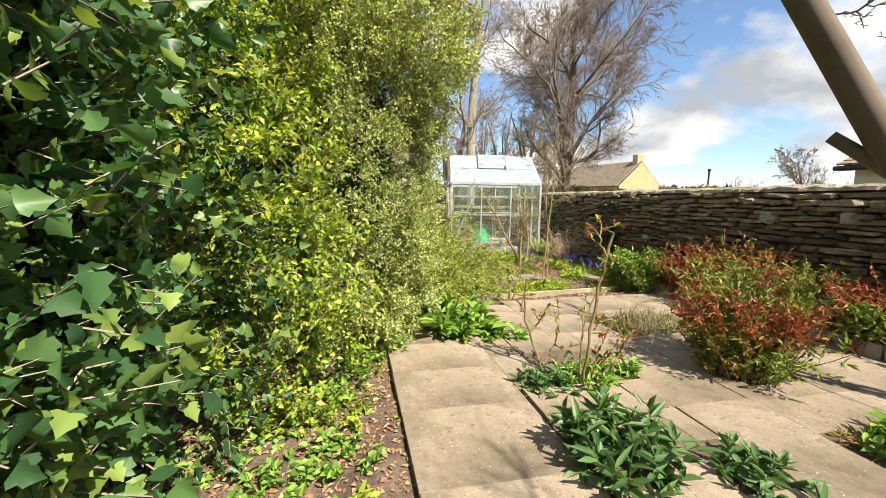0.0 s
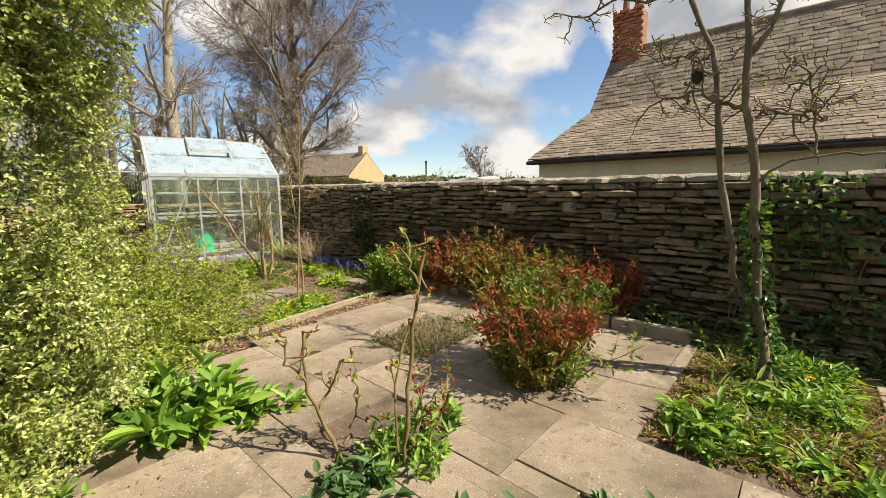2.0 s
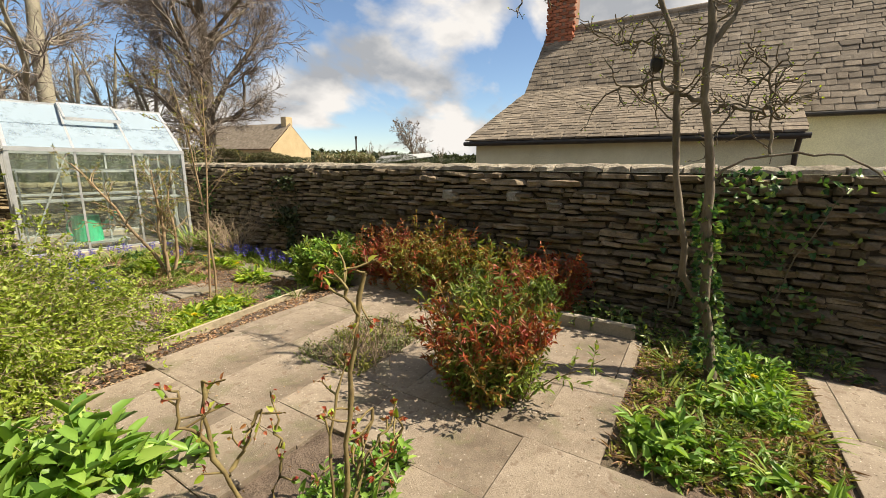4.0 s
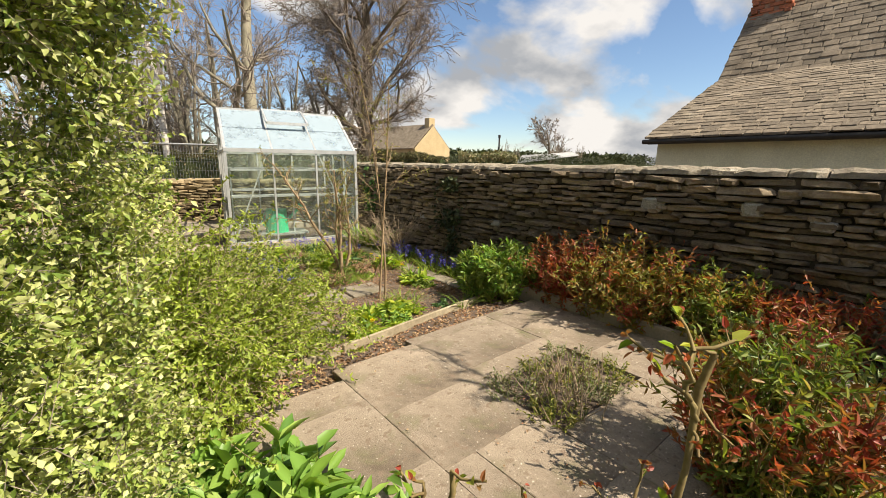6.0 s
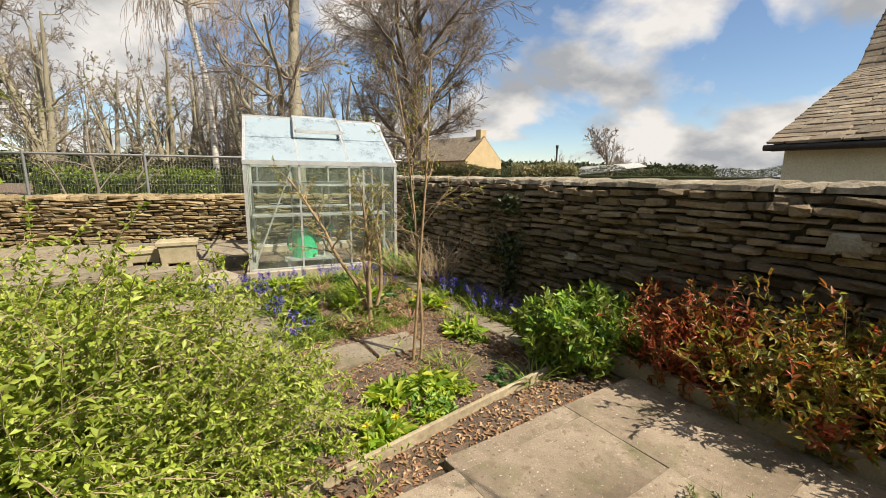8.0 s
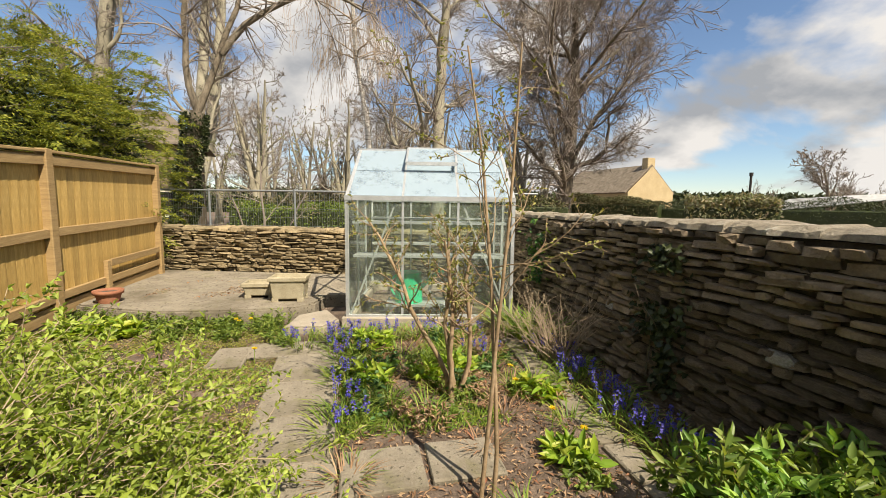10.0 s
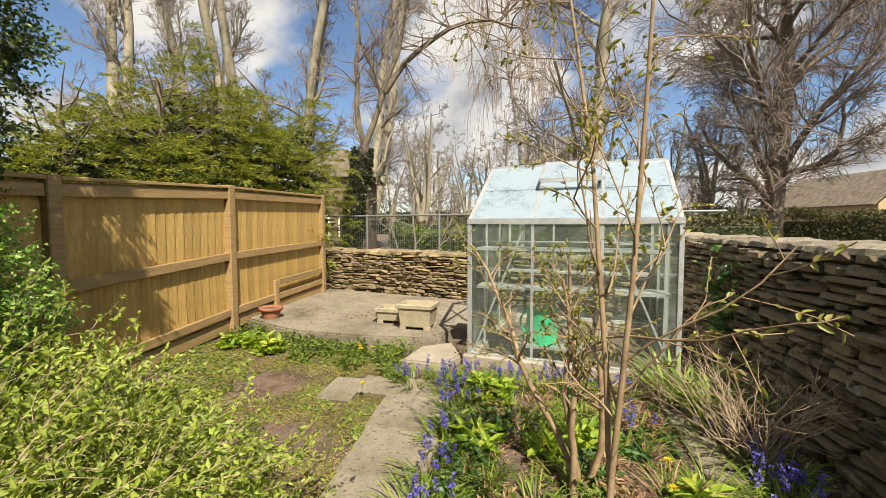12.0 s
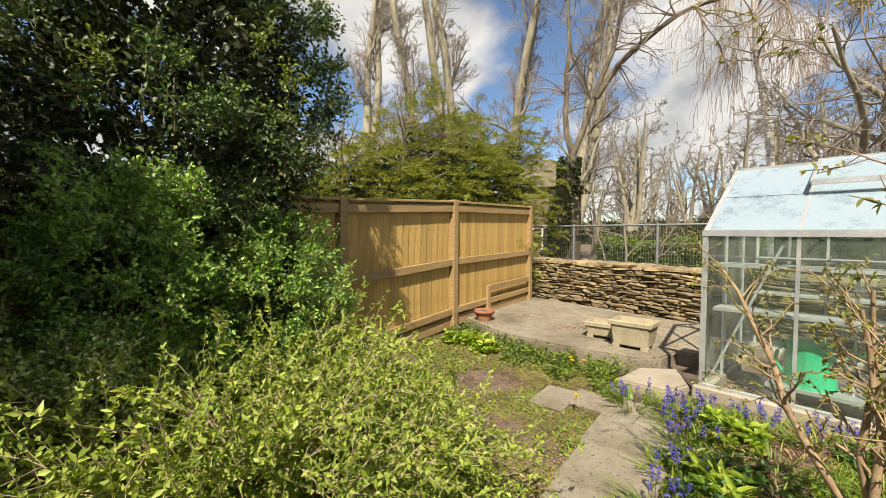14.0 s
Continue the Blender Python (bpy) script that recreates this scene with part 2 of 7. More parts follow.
M["green_plastic"] = surface("green_plastic", [(0.3, (0.0, 0.36, 0.16)), (0.7, (0.02, 0.5, 0.25))], 5, 40, 0.4, 0.1, 0.002, spec=0.5)
M["bark"] = surface("bark", [(0.3, (0.1, 0.08, 0.055)), (0.55, (0.2, 0.165, 0.12)), (0.8, (0.32, 0.28, 0.21))], 8, 50, 0.95, 0.7, 0.008, stretch=(1, 1, 0.35), stains=[((0.16, 0.17, 0.08), 0.58, 0.75)])
M["pale_bark"] = surface("pale_bark", [(0.3, (0.19, 0.17, 0.12)), (0.55, (0.31, 0.285, 0.21)), (0.8, (0.43, 0.4, 0.31))], 3, 30, 0.95, 0.5, 0.01, stretch=(1, 1, 0.35))
M["twig"] = surface("twig", [(0.3, (0.19, 0.155, 0.125)), (0.7, (0.32, 0.275, 0.23))], 3, 30, 0.9, 0.0, 0.01)
M["rose_stem"] = surface("rose_stem", [(0.3, (0.13, 0.085, 0.04)), (0.55, (0.22, 0.17, 0.07)), (0.8, (0.3, 0.25, 0.12))], 9, 60, 0.8, 0.3, 0.003)
M["dark_twig"] = surface("dark_twig", [(0.3, (0.1, 0.08, 0.062)), (0.7, (0.2, 0.165, 0.13))], 3, 30, 0.9, 0.0, 0.01)
M["young_bark"] = surface("young_bark", [(0.3, (0.2, 0.135, 0.075)), (0.55, (0.33, 0.235, 0.14)), (0.8, (0.44, 0.35, 0.24))], 14, 60, 0.9, 0.4, 0.004)
M["dry_stem"] = surface("dry_stem", [(0.3, (0.28, 0.2, 0.13)), (0.7, (0.48, 0.38, 0.27))], 6, 50, 0.9, 0.2, 0.003)
M["birch_bark"] = surface("birch_bark", [(0.35, (0.2, 0.17, 0.14)), (0.5, (0.6, 0.57, 0.52)), (0.8, (0.7, 0.68, 0.63))], 3, 20, 0.9, 0.2, 0.005, stretch=(0.4, 0.4, 3))
M["variegated"] = foliage("variegated", [(0.13, 0.21, 0.04), (0.28, 0.37, 0.08), (0.46, 0.52, 0.16), (0.66, 0.68, 0.32), (0.2, 0.28, 0.055)], 0.34)
# dark evergreen leaf, also used as painted shade inside the euonymus
M["yew_and_shade_leaf"] = foliage("yew_and_shade_leaf", [(0.03, 0.07, 0.022), (0.055, 0.11, 0.032), (0.1, 0.17, 0.045), (0.24, 0.3, 0.08)], 0.15, 0.45, 0.3)
M["scrub"] = foliage("scrub", [(0.05, 0.06, 0.025), (0.1, 0.1, 0.04), (0.16, 0.13, 0.07), (0.08, 0.1, 0.03)], 0.15, 0.8)
M["ivy"] = foliage("ivy", [(0.026, 0.075, 0.03), (0.058, 0.14, 0.045), (0.1, 0.2, 0.06), (0.26, 0.36, 0.08)], 0.35, 0.4, 0.35)
M["bright_leaf"] = foliage("bright_leaf", [(0.11, 0.207, 0.021), (0.221, 0.359, 0.034), (0.373, 0.469, 0.055), (0.497, 0.524, 0.097)], 0.4)
M["spiraea_leaf"] = foliage("spiraea_leaf", [(0.106, 0.16, 0.023), (0.246, 0.33, 0.042), (0.37, 0.46, 0.068), (0.422, 0.5, 0.116), (0.176, 0.26, 0.037)], 0.4)
M["dark_leaf"] = foliage("dark_leaf", [(0.047, 0.097, 0.03), (0.086, 0.151, 0.043), (0.162, 0.238, 0.061), (0.432, 0.475, 0.13)], 0.25, 0.4)
M["herb"] = foliage("herb", [(0.086, 0.187, 0.036), (0.159, 0.302, 0.051), (0.245, 0.416, 0.071), (0.359, 0.489, 0.115)], 0.35)
M["blue_herb"] = foliage("blue_herb", [(0.042, 0.102, 0.036), (0.084, 0.168, 0.054), (0.132, 0.24, 0.084)], 0.3)
M["red_leaf"] = foliage("red_leaf", [(0.25, 0.04, 0.035), (0.42, 0.09, 0.055), (0.4, 0.16, 0.07), (0.24, 0.15, 0.055)], 0.4)
M["mixed_leaf"] = foliage("mixed_leaf", [(0.32, 0.1, 0.045), (0.38, 0.2, 0.06), (0.34, 0.29, 0.07), (0.18, 0.22, 0.05), (0.38, 0.4, 0.1)], 0.4)
M["green_leaf"] = foliage("green_leaf", [(0.09, 0.15, 0.03), (0.17, 0.25, 0.045), (0.3, 0.36, 0.08)], 0.38)
M["conifer"] = foliage("conifer", [(0.09, 0.13, 0.022), (0.18, 0.22, 0.03), (0.3, 0.325, 0.045), (0.42, 0.41, 0.06)], 0.25, 0.6)
M["silver"] = foliage("silver", [(0.176, 0.198, 0.099), (0.286, 0.297, 0.187), (0.33, 0.264, 0.165), (0.132, 0.165, 0.066)], 0.2, 0.8)
M["grass"] = foliage("grass", [(0.097, 0.179, 0.028), (0.193, 0.29, 0.041), (0.331, 0.386, 0.083)], 0.35)
M["moss"] = foliage("moss", [(0.132, 0.156, 0.024), (0.24, 0.252, 0.042), (0.336, 0.3, 0.096), (0.156, 0.204, 0.036)], 0.3)
M["litter"] = foliage("litter", [(0.18, 0.102, 0.054), (0.312, 0.192, 0.108), (0.432, 0.312, 0.192), (0.264, 0.108, 0.06)], 0.1, 0.85)
M["bluebell"] = foliage("bluebell", [(0.075, 0.068, 0.399), (0.128, 0.112, 0.522), (0.195, 0.165, 0.589)], 0.3)
M["yellow_petal"] = foliage("yellow_petal", [(0.7, 0.5, 0.01), (0.8, 0.62, 0.03)], 0.2)
# near-black leaves: hedge and ivy tone, also painted shade inside crowns and hedges
M["dark_hedge_and_shade"] = foliage("dark_hedge_and_shade", [(0.02, 0.032, 0.012), (0.045, 0.06, 0.02), (0.07, 0.085, 0.03)], 0.15)


# ---- building blocks ----
def mesh_from(name, verts, polys, smooth=False):
    """A mesh from vertex rows and one or more integer arrays of faces (each with its own count of corners)."""
    me = bpy.data.meshes.new(name)
    verts = np.asarray(verts, np.float32).reshape(-1, 3)
    polys = [np.asarray(p, np.int32) for p in polys if len(p)]
    loops = np.concatenate([p.ravel() for p in polys])
    totals = np.concatenate([np.full(len(p), p.shape[1], np.int32) for p in polys])
    starts = np.concatenate([[0], np.cumsum(totals)[:-1]]).astype(np.int32)
    me.vertices.add(len(verts)); me.vertices.foreach_set("co", verts.ravel())
    me.loops.add(len(loops)); me.loops.foreach_set("vertex_index", loops)
    me.polygons.add(len(totals)); me.polygons.foreach_set("loop_start", starts)
    me.polygons.foreach_set("use_smooth", np.full(len(totals), smooth))
    me.update(calc_edges=True)
    return me


def put(name, me, material, parent=None, label="", kind=""):
    ob = new(name, me)
    if not me.materials:
        me.materials.append(material)
    if parent:
        ob.parent = parent
    return tagged(ob, label, kind=kind or ("stuff" if name in FINE else ""))


FINE = {"twig_mass", "stem_mass", "foliage", "young_foliage", "leaf_tuft", "stalk_mass", "blossom", "bud_mass", "flower_head", "branch_mass", "stonework", "slating", "ivy", "crown"}


def part(name, bm, material, parent=None, label="", smooth=False):
    me = bpy.data.meshes.new(name)
    bm.normal_update()
    bm.to_mesh(me)
    bm.free()
    if smooth:
        me.polygons.foreach_set("use_smooth", np.full(len(me.polygons), True))
    return put(name, me, material, parent, label)


def thing(name, x, y, z, label, category, group="", turn=0.0):
    e = new(name)
    e.empty_display_size = 0.1
    e.matrix_basis = pose(x, y, z, 0, 0, turn)
    return tagged(e, label, category, group)


def box(bm, size, at, bevel=0.0, m=None):
    r = bmesh.ops.create_cube(bm, size=1.0)
    vs = r["verts"]
    for v in vs:
        v.co = Vector((v.co.x * size[0], v.co.y * size[1], v.co.z * size[2])) + Vector(at)
    if bevel:
        es = list({e for v in vs for e in v.link_edges})
        rr = bmesh.ops.bevel(bm, geom=es, offset=bevel, segments=1, affect="EDGES")
        vs = list({v for f in rr["faces"] for v in f.verts} | {v for v in vs if v.is_valid})
    if m:
        bmesh.ops.transform(bm, matrix=m, verts=[v for v in vs if v.is_valid])
    return bm


def bar(bm, a, b, w, h=None):
    """A square bar from a to b."""
    a, b = Vector(a), Vector(b)
    d = b - a
    q = d.to_track_quat("Z", "Y").to_matrix().to_4x4()
    box(bm, (w, h or w, d.length), (0, 0, 0), 0, Matrix.Translation((a + b) / 2) @ q)
    return bm


class Bits:
    """Collects vertices and faces of many small shapes into one mesh."""

    def __init__(self):
        self.v, self.q, self.t, self.n = [], [], [], 0

    def add(self, v, q=None, t=None):
        v = np.asarray(v, float).reshape(-1, 3)
        if q is not None and len(q):
            self.q.append(np.asarray(q).reshape(-1, 4) + self.n)
        if t is not None and len(t):
            self.t.append(np.asarray(t).reshape(-1, 3) + self.n)
        self.v.append(v)
        self.n += len(v)

    def mesh(self, name, smooth=False):
        p = []
        if self.q:
            p.append(np.concatenate(self.q))
        if self.t:
            p.append(np.concatenate(self.t))
        return mesh_from(name, np.concatenate(self.v), p, smooth or name == "foliage")


def unit(a):
    return a / np.maximum(np.linalg.norm(a, axis=-1, keepdims=True), 1e-9)


def tubes(bits, P, R, sides):
    """Many tapered tubes at once. P: n x k x 3 points, R: n x k radii."""
    n, k, _ = P.shape
    T = unit(np.gradient(P, axis=1))
    ref = np.where(np.abs(T[..., 2:3]) > 0.9, np.array([1.0, 0, 0]), np.array([0, 0, 1.0]))
    A = unit(np.cross(T, ref)); B = np.cross(T, A)
    an = np.arange(sides) * 2 * np.pi / sides
    V = P[:, :, None] + R[:, :, None, None] * (np.cos(an)[:, None] * A[:, :, None] + np.sin(an)[:, None] * B[:, :, None])
    i = np.arange(n)[:, None, None] * k * sides + np.arange(k - 1)[None, :, None] * sides
    j, j2 = np.arange(sides), (np.arange(sides) + 1) % sides
    Q = np.stack([i + j, i + j2, i + sides + j2, i + sides + j], -1)
    bits.add(V.reshape(-1, 3), Q.reshape(-1, 4))


def grow(rng, starts, dirs, lens, rads, levels):
    """Branches level by level. Each level: k points, wander, up (pull towards the sky), sides, taper, then the children:
    count, from, angle, length and radius ratios. Returns the levels' points and radii."""
    P0, D, L, R = (np.asarray(a, float) for a in (starts, dirs, lens, rads))
    out = []
    for lv in levels:
        n, k = len(P0), lv["k"]
        pts, d = [P0], unit(D)
        for s in range(k - 1):
            d = unit(d + rng.normal(0, lv.get("wander", 0.15), (n, 3)) + np.array([0, 0, lv.get("up", 0.0)]))
            pts.append(pts[-1] + d * (L / (k - 1))[:, None])
        P = np.stack(pts, 1)
        rr = R[:, None] * np.linspace(1, lv.get("taper", 0.3), k)[None]
        out.append((P, rr, lv.get("sides", 4)))
        c = lv.get("count", 0)
        if not c:
            break
        idx = np.repeat(np.arange(n), c)
        t = lv.get("from", 0.3) + (1 - lv.get("from", 0.3)) * (np.tile((np.arange(c) + 0.5) / c, n) + rng.uniform(-0.5, 0.5, n * c) / c)
        f = np.clip(t, 0, 0.999) * (k - 1); i0 = f.astype(int); fr = (f - i0)[:, None]
        P0 = P[idx, i0] * (1 - fr) + P[idx, i0 + 1] * fr
        tan = unit(P[idx, i0 + 1] - P[idx, i0])
        side = unit(np.cross(tan, rng.normal(0, 1, tan.shape)))
        a = np.radians(lv.get("angle", 45) + rng.normal(0, lv.get("angle_var", 10), len(idx)))[:, None]
        D = tan * np.cos(a) + side * np.sin(a)
        L = L[idx] * lv.get("ratio", 0.6) * rng.uniform(0.6, 1.25, len(idx)) * (1.15 - 0.5 * t * lv.get("cone", 1.0))
        R = np.minimum(rr[idx, i0] * lv.get("thin", 0.6), R[idx] * lv.get("thin", 0.6))
    return out


def branches_mesh(name, levels, rmin=0.0):
    b = Bits()
    for P, R, s in levels:
        tubes(b, P, np.maximum(R, rmin), s)
    return b.mesh(name, True)


def leaves(bits, P, D, L, W, rng, simple=False, fold=0.25, flat=0.0, droop=0.15, lobed=False):
    """Leaves from points P along directions D. flat: how far their faces turn to the sky."""
    n = len(P)
    D = unit(D)
    L = np.broadcast_to(L, n)[:, None]; W = np.broadcast_to(W, n)[:, None]
    r = rng.normal(0, 1, (n, 3)) + np.array([0, 0, flat])
    S = unit(np.cross(D, r)); U = np.cross(S, D)
    U = np.where(U[:, 2:3] < 0, -U, U)
    if simple:
        V = np.stack([P, P + D * L * 0.45 + S * W * 0.5 + U * W * fold, P + D * L - U * L * droop, P + D * L * 0.45 - S * W * 0.5 + U * W * fold], 1)
        i = np.arange(n)[:, None] * 4
        bits.add(V, None, np.concatenate([i + [0, 1, 2], i + [0, 2, 3]]))
        return
    def row(t, w, up):
        return P + D * L * t + S * W * w + U * (W * up - L * droop * t * t)
    if lobed:
        half = [(0.03, 0.36), (0.2, 0.54), (0.38, 0.33), (0.58, 0.4), (0.74, 0.2)]
        V = np.stack([row(0, 0, 0)] + [row(t, w, fold * w * 1.5) for t, w in half] + [row(1.0, 0, 0)] + [row(t, -w, fold * w * 1.5) for t, w in half[::-1]], 1)
        i = np.arange(n)[:, None] * 12
        bits.add(V, None, np.concatenate([i + [0, k, k + 1] for k in range(1, 6)] + [i + [0, k, k + 1] for k in range(6, 11)]))
        return
    V = np.stack([row(0, 0, 0), row(0.28, 0.46, fold), row(0.66, 0.38, fold * 0.9), row(1.0, 0, 0), row(0.66, -0.38, fold * 0.9), row(0.28, -0.46, fold)], 1)
    i = np.arange(n)[:, None] * 6
    bits.add(V, np.concatenate([i + [0, 1, 2, 3], i + [0, 3, 4, 5]]))


def on_branches(rng, level, per, t0=0.1):
    """Points and outward directions along the branches of a level."""
    P = level[0]
    n, k, _ = P.shape
    idx = np.repeat(np.arange(n), per)
    t = rng.uniform(t0, 0.999, n * per)
    f = t * (k - 1); i0 = f.astype(int); fr = (f - i0)[:, None]
    pt = P[idx, i0] * (1 - fr) + P[idx, i0 + 1] * fr
    tan = unit(P[idx, i0 + 1] - P[idx, i0])
    return pt, unit(tan * 0.7 + rng.normal(0, 0.6, tan.shape))


def lumpy(rng, n, center, radii, shell=(0.7, 1.0), bump=0.25, freq=1.6, low=-0.3, seed=0.0):
    """Points in the outer shell of an uneven rounded volume, and the outward directions there."""
    d = unit(rng.normal(0, 1, (n * 2, 3)))
    d = d[d[:, 2] > low][:n]
    k = np.array([1 + bump * (noise.noise(Vector(v * freq) + Vector((seed, seed * 0.7, 0))) * 1.4 + 0.6 * noise.noise(Vector(v * freq * 2.7) + Vector((seed, 0, seed)))) for v in d])
    s = rng.uniform(shell[0] ** 2, shell[1] ** 2, len(d)) ** 0.5
    p = np.asarray(center) + d * (k * s)[:, None] * np.asarray(radii)
    return p, unit(d / np.asarray(radii))


def resample(P, k):
    s = np.concatenate([[0], np.cumsum(np.linalg.norm(np.diff(P, axis=0), axis=1))])
    t = np.linspace(0, s[-1], k)
    return np.stack([np.interp(t, s, P[:, i]) for i in range(3)], 1)


# ---- plan: garden axes u (across, towards the tall wall) and v (along it) ----
ORG, UX, VX = np.array([0.2, 3.97]), np.array([0.957, 0.290]), np.array([-0.290, 0.957])
GARDEN_TURN = math.degrees(math.atan2(0.290, 0.957))


def uv(u, v):
    p = ORG + UX * u + VX * v
    return float(p[0]), float(p[1])


def rise(x, y):
    """The garden climbs a little towards the greenhouse."""
    v = (x - ORG[0]) * VX[0] + (y - ORG[1]) * VX[1]
    s = np.clip((v - 3.2) / 2.4, 0, 1)
    return 0.09 * s * s * (3 - 2 * s)


def rough_ground(x, y):
    """Height of the soil."""
    return -0.045 + rise(x, y) + 0.02 * noise.noise(Vector((x * 1.7, y * 1.7, 0))) + 0.008 * noise.noise(Vector((x * 7, y * 7, 3)))


# ---- ground ----
def make_ground():
    xs = np.concatenate([[-1500, -400, -120, -50, -25], np.arange(-12, 14.01, 0.16), [25, 50, 120, 400, 1500]])
    ys = np.concatenate([[-1500, -400, -120, -50, -20], np.arange(-4, 16.01, 0.16), [25, 50, 120, 400, 1500]])
    V = [(x, y, rough_ground(x, y)) for y in ys for x in xs]
    nx, ny = len(xs), len(ys)
    i = (np.arange(ny - 1)[:, None] * nx + np.arange(nx - 1)[None]).ravel()
    g = put("ground", mesh_from("ground", V, [np.stack([i, i + 1, i + nx + 1, i + nx], 1)], True), M["soil"])
    tagged(g, "brown crumbly garden soil with moss between beds", "ground", kind="structure")


make_ground()

# ---- walls ----
RW_A, RW_B = uv(4.06, -4.5), uv(4.06, 8.1)


def wall_body(name, a, b, h, thick, z0, label):
    """A straight wall core from a to b, on the far side of that line."""
    a, b = Vector((*a, 0)), Vector((*b, 0))
    d = (b - a).normalized(); nrm = Vector((d.y, -d.x, 0))
    bm = bmesh.new()
    vs = [bm.verts.new(p + Vector((0, 0, z))) for z in (z0, h) for p in (a, b, b + nrm * thick, a + nrm * thick)]
    for f in ((3, 2, 1, 0), (4, 5, 6, 7), (0, 1, 5, 4), (1, 2, 6, 5), (2, 3, 7, 6), (3, 0, 4, 7)):
        bm.faces.new([vs[i] for i in f])
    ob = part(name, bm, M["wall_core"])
    return tagged(ob, label, "wall", kind="structure")


wall_east = wall_body("wall_east", RW_A, RW_B, 1.255, 0.42, -0.3, "old dry stone boundary wall of thin brown limestone courses")
BW_A, BW_B = (-4.1, 12.16), (2.0, 12.44)
wall_north = wall_body("wall_north", BW_B, BW_A, 0.93, 0.4, -0.3, "low golden dry stone wall with a broken uneven top")
wall_north.matrix_basis = pose(0, 0.0, 0)


def coping(name, a, b, z, width, over, parent, mat, seed, n, h=0.09):
    """A row of weathered cap stones."""
    rng = np.random.default_rng(seed)
    a, b = np.array(a), np.array(b)
    L = np.linalg.norm(b - a); d = (b - a) / L; nr = np.array([d[1], -d[0]])
    cuts = np.sort(np.concatenate([[0, L], (np.arange(1, n) + rng.uniform(-0.25, 0.25, n - 1)) * L / n]))
    for s, e in zip(cuts[:-1], cuts[1:]):
        k = 5
        V, hh = [], h * rng.uniform(0.88, 1.12)
        for i in range(k):
            q = a + d * (s + 0.006 + (e - s - 0.012) * i / (k - 1))
            endp = 0.007 if i in (0, k - 1) else 0
            f, g = q - nr * (over + rng.uniform(-0.025, 0.025)), q + nr * (width + over)
            j = rng.uniform(-0.012, 0.012, 4)
            V += [(*f, z), (*(f + nr * 0.01), z + hh * 0.6 - endp + j[0]), (*(f + nr * 0.07), z + hh - endp + j[1]), (*(g - nr * 0.1), z + hh * 1.05 - endp + j[2]), (*g, z + hh * 0.5 - endp), (*g, z)]
        Q = [[i * 6 + j, i * 6 + (j + 1) % 6, (i + 1) * 6 + (j + 1) % 6, (i + 1) * 6 + j] for i in range(k - 1) for j in range(6)]
        caps = np.array([[5, 4, 3, 2], [5, 2, 1, 0]])
        Q = np.concatenate([np.array(Q)[:, ::-1], caps[:, ::-1], caps + (k - 1) * 6])
        put(name, mesh_from(name, V, [Q]), mat, parent)


# ---- fence ----
FP = [(-0.99, 3.55, 0.0, 1.72), (-1.64, 5.5, 0.0, 1.76), (-2.27, 7.43, 0.02, 1.83), (-2.90, 9.35, 0.1, 1.94), (-3.66, 11.72, 0.2, 2.0)]


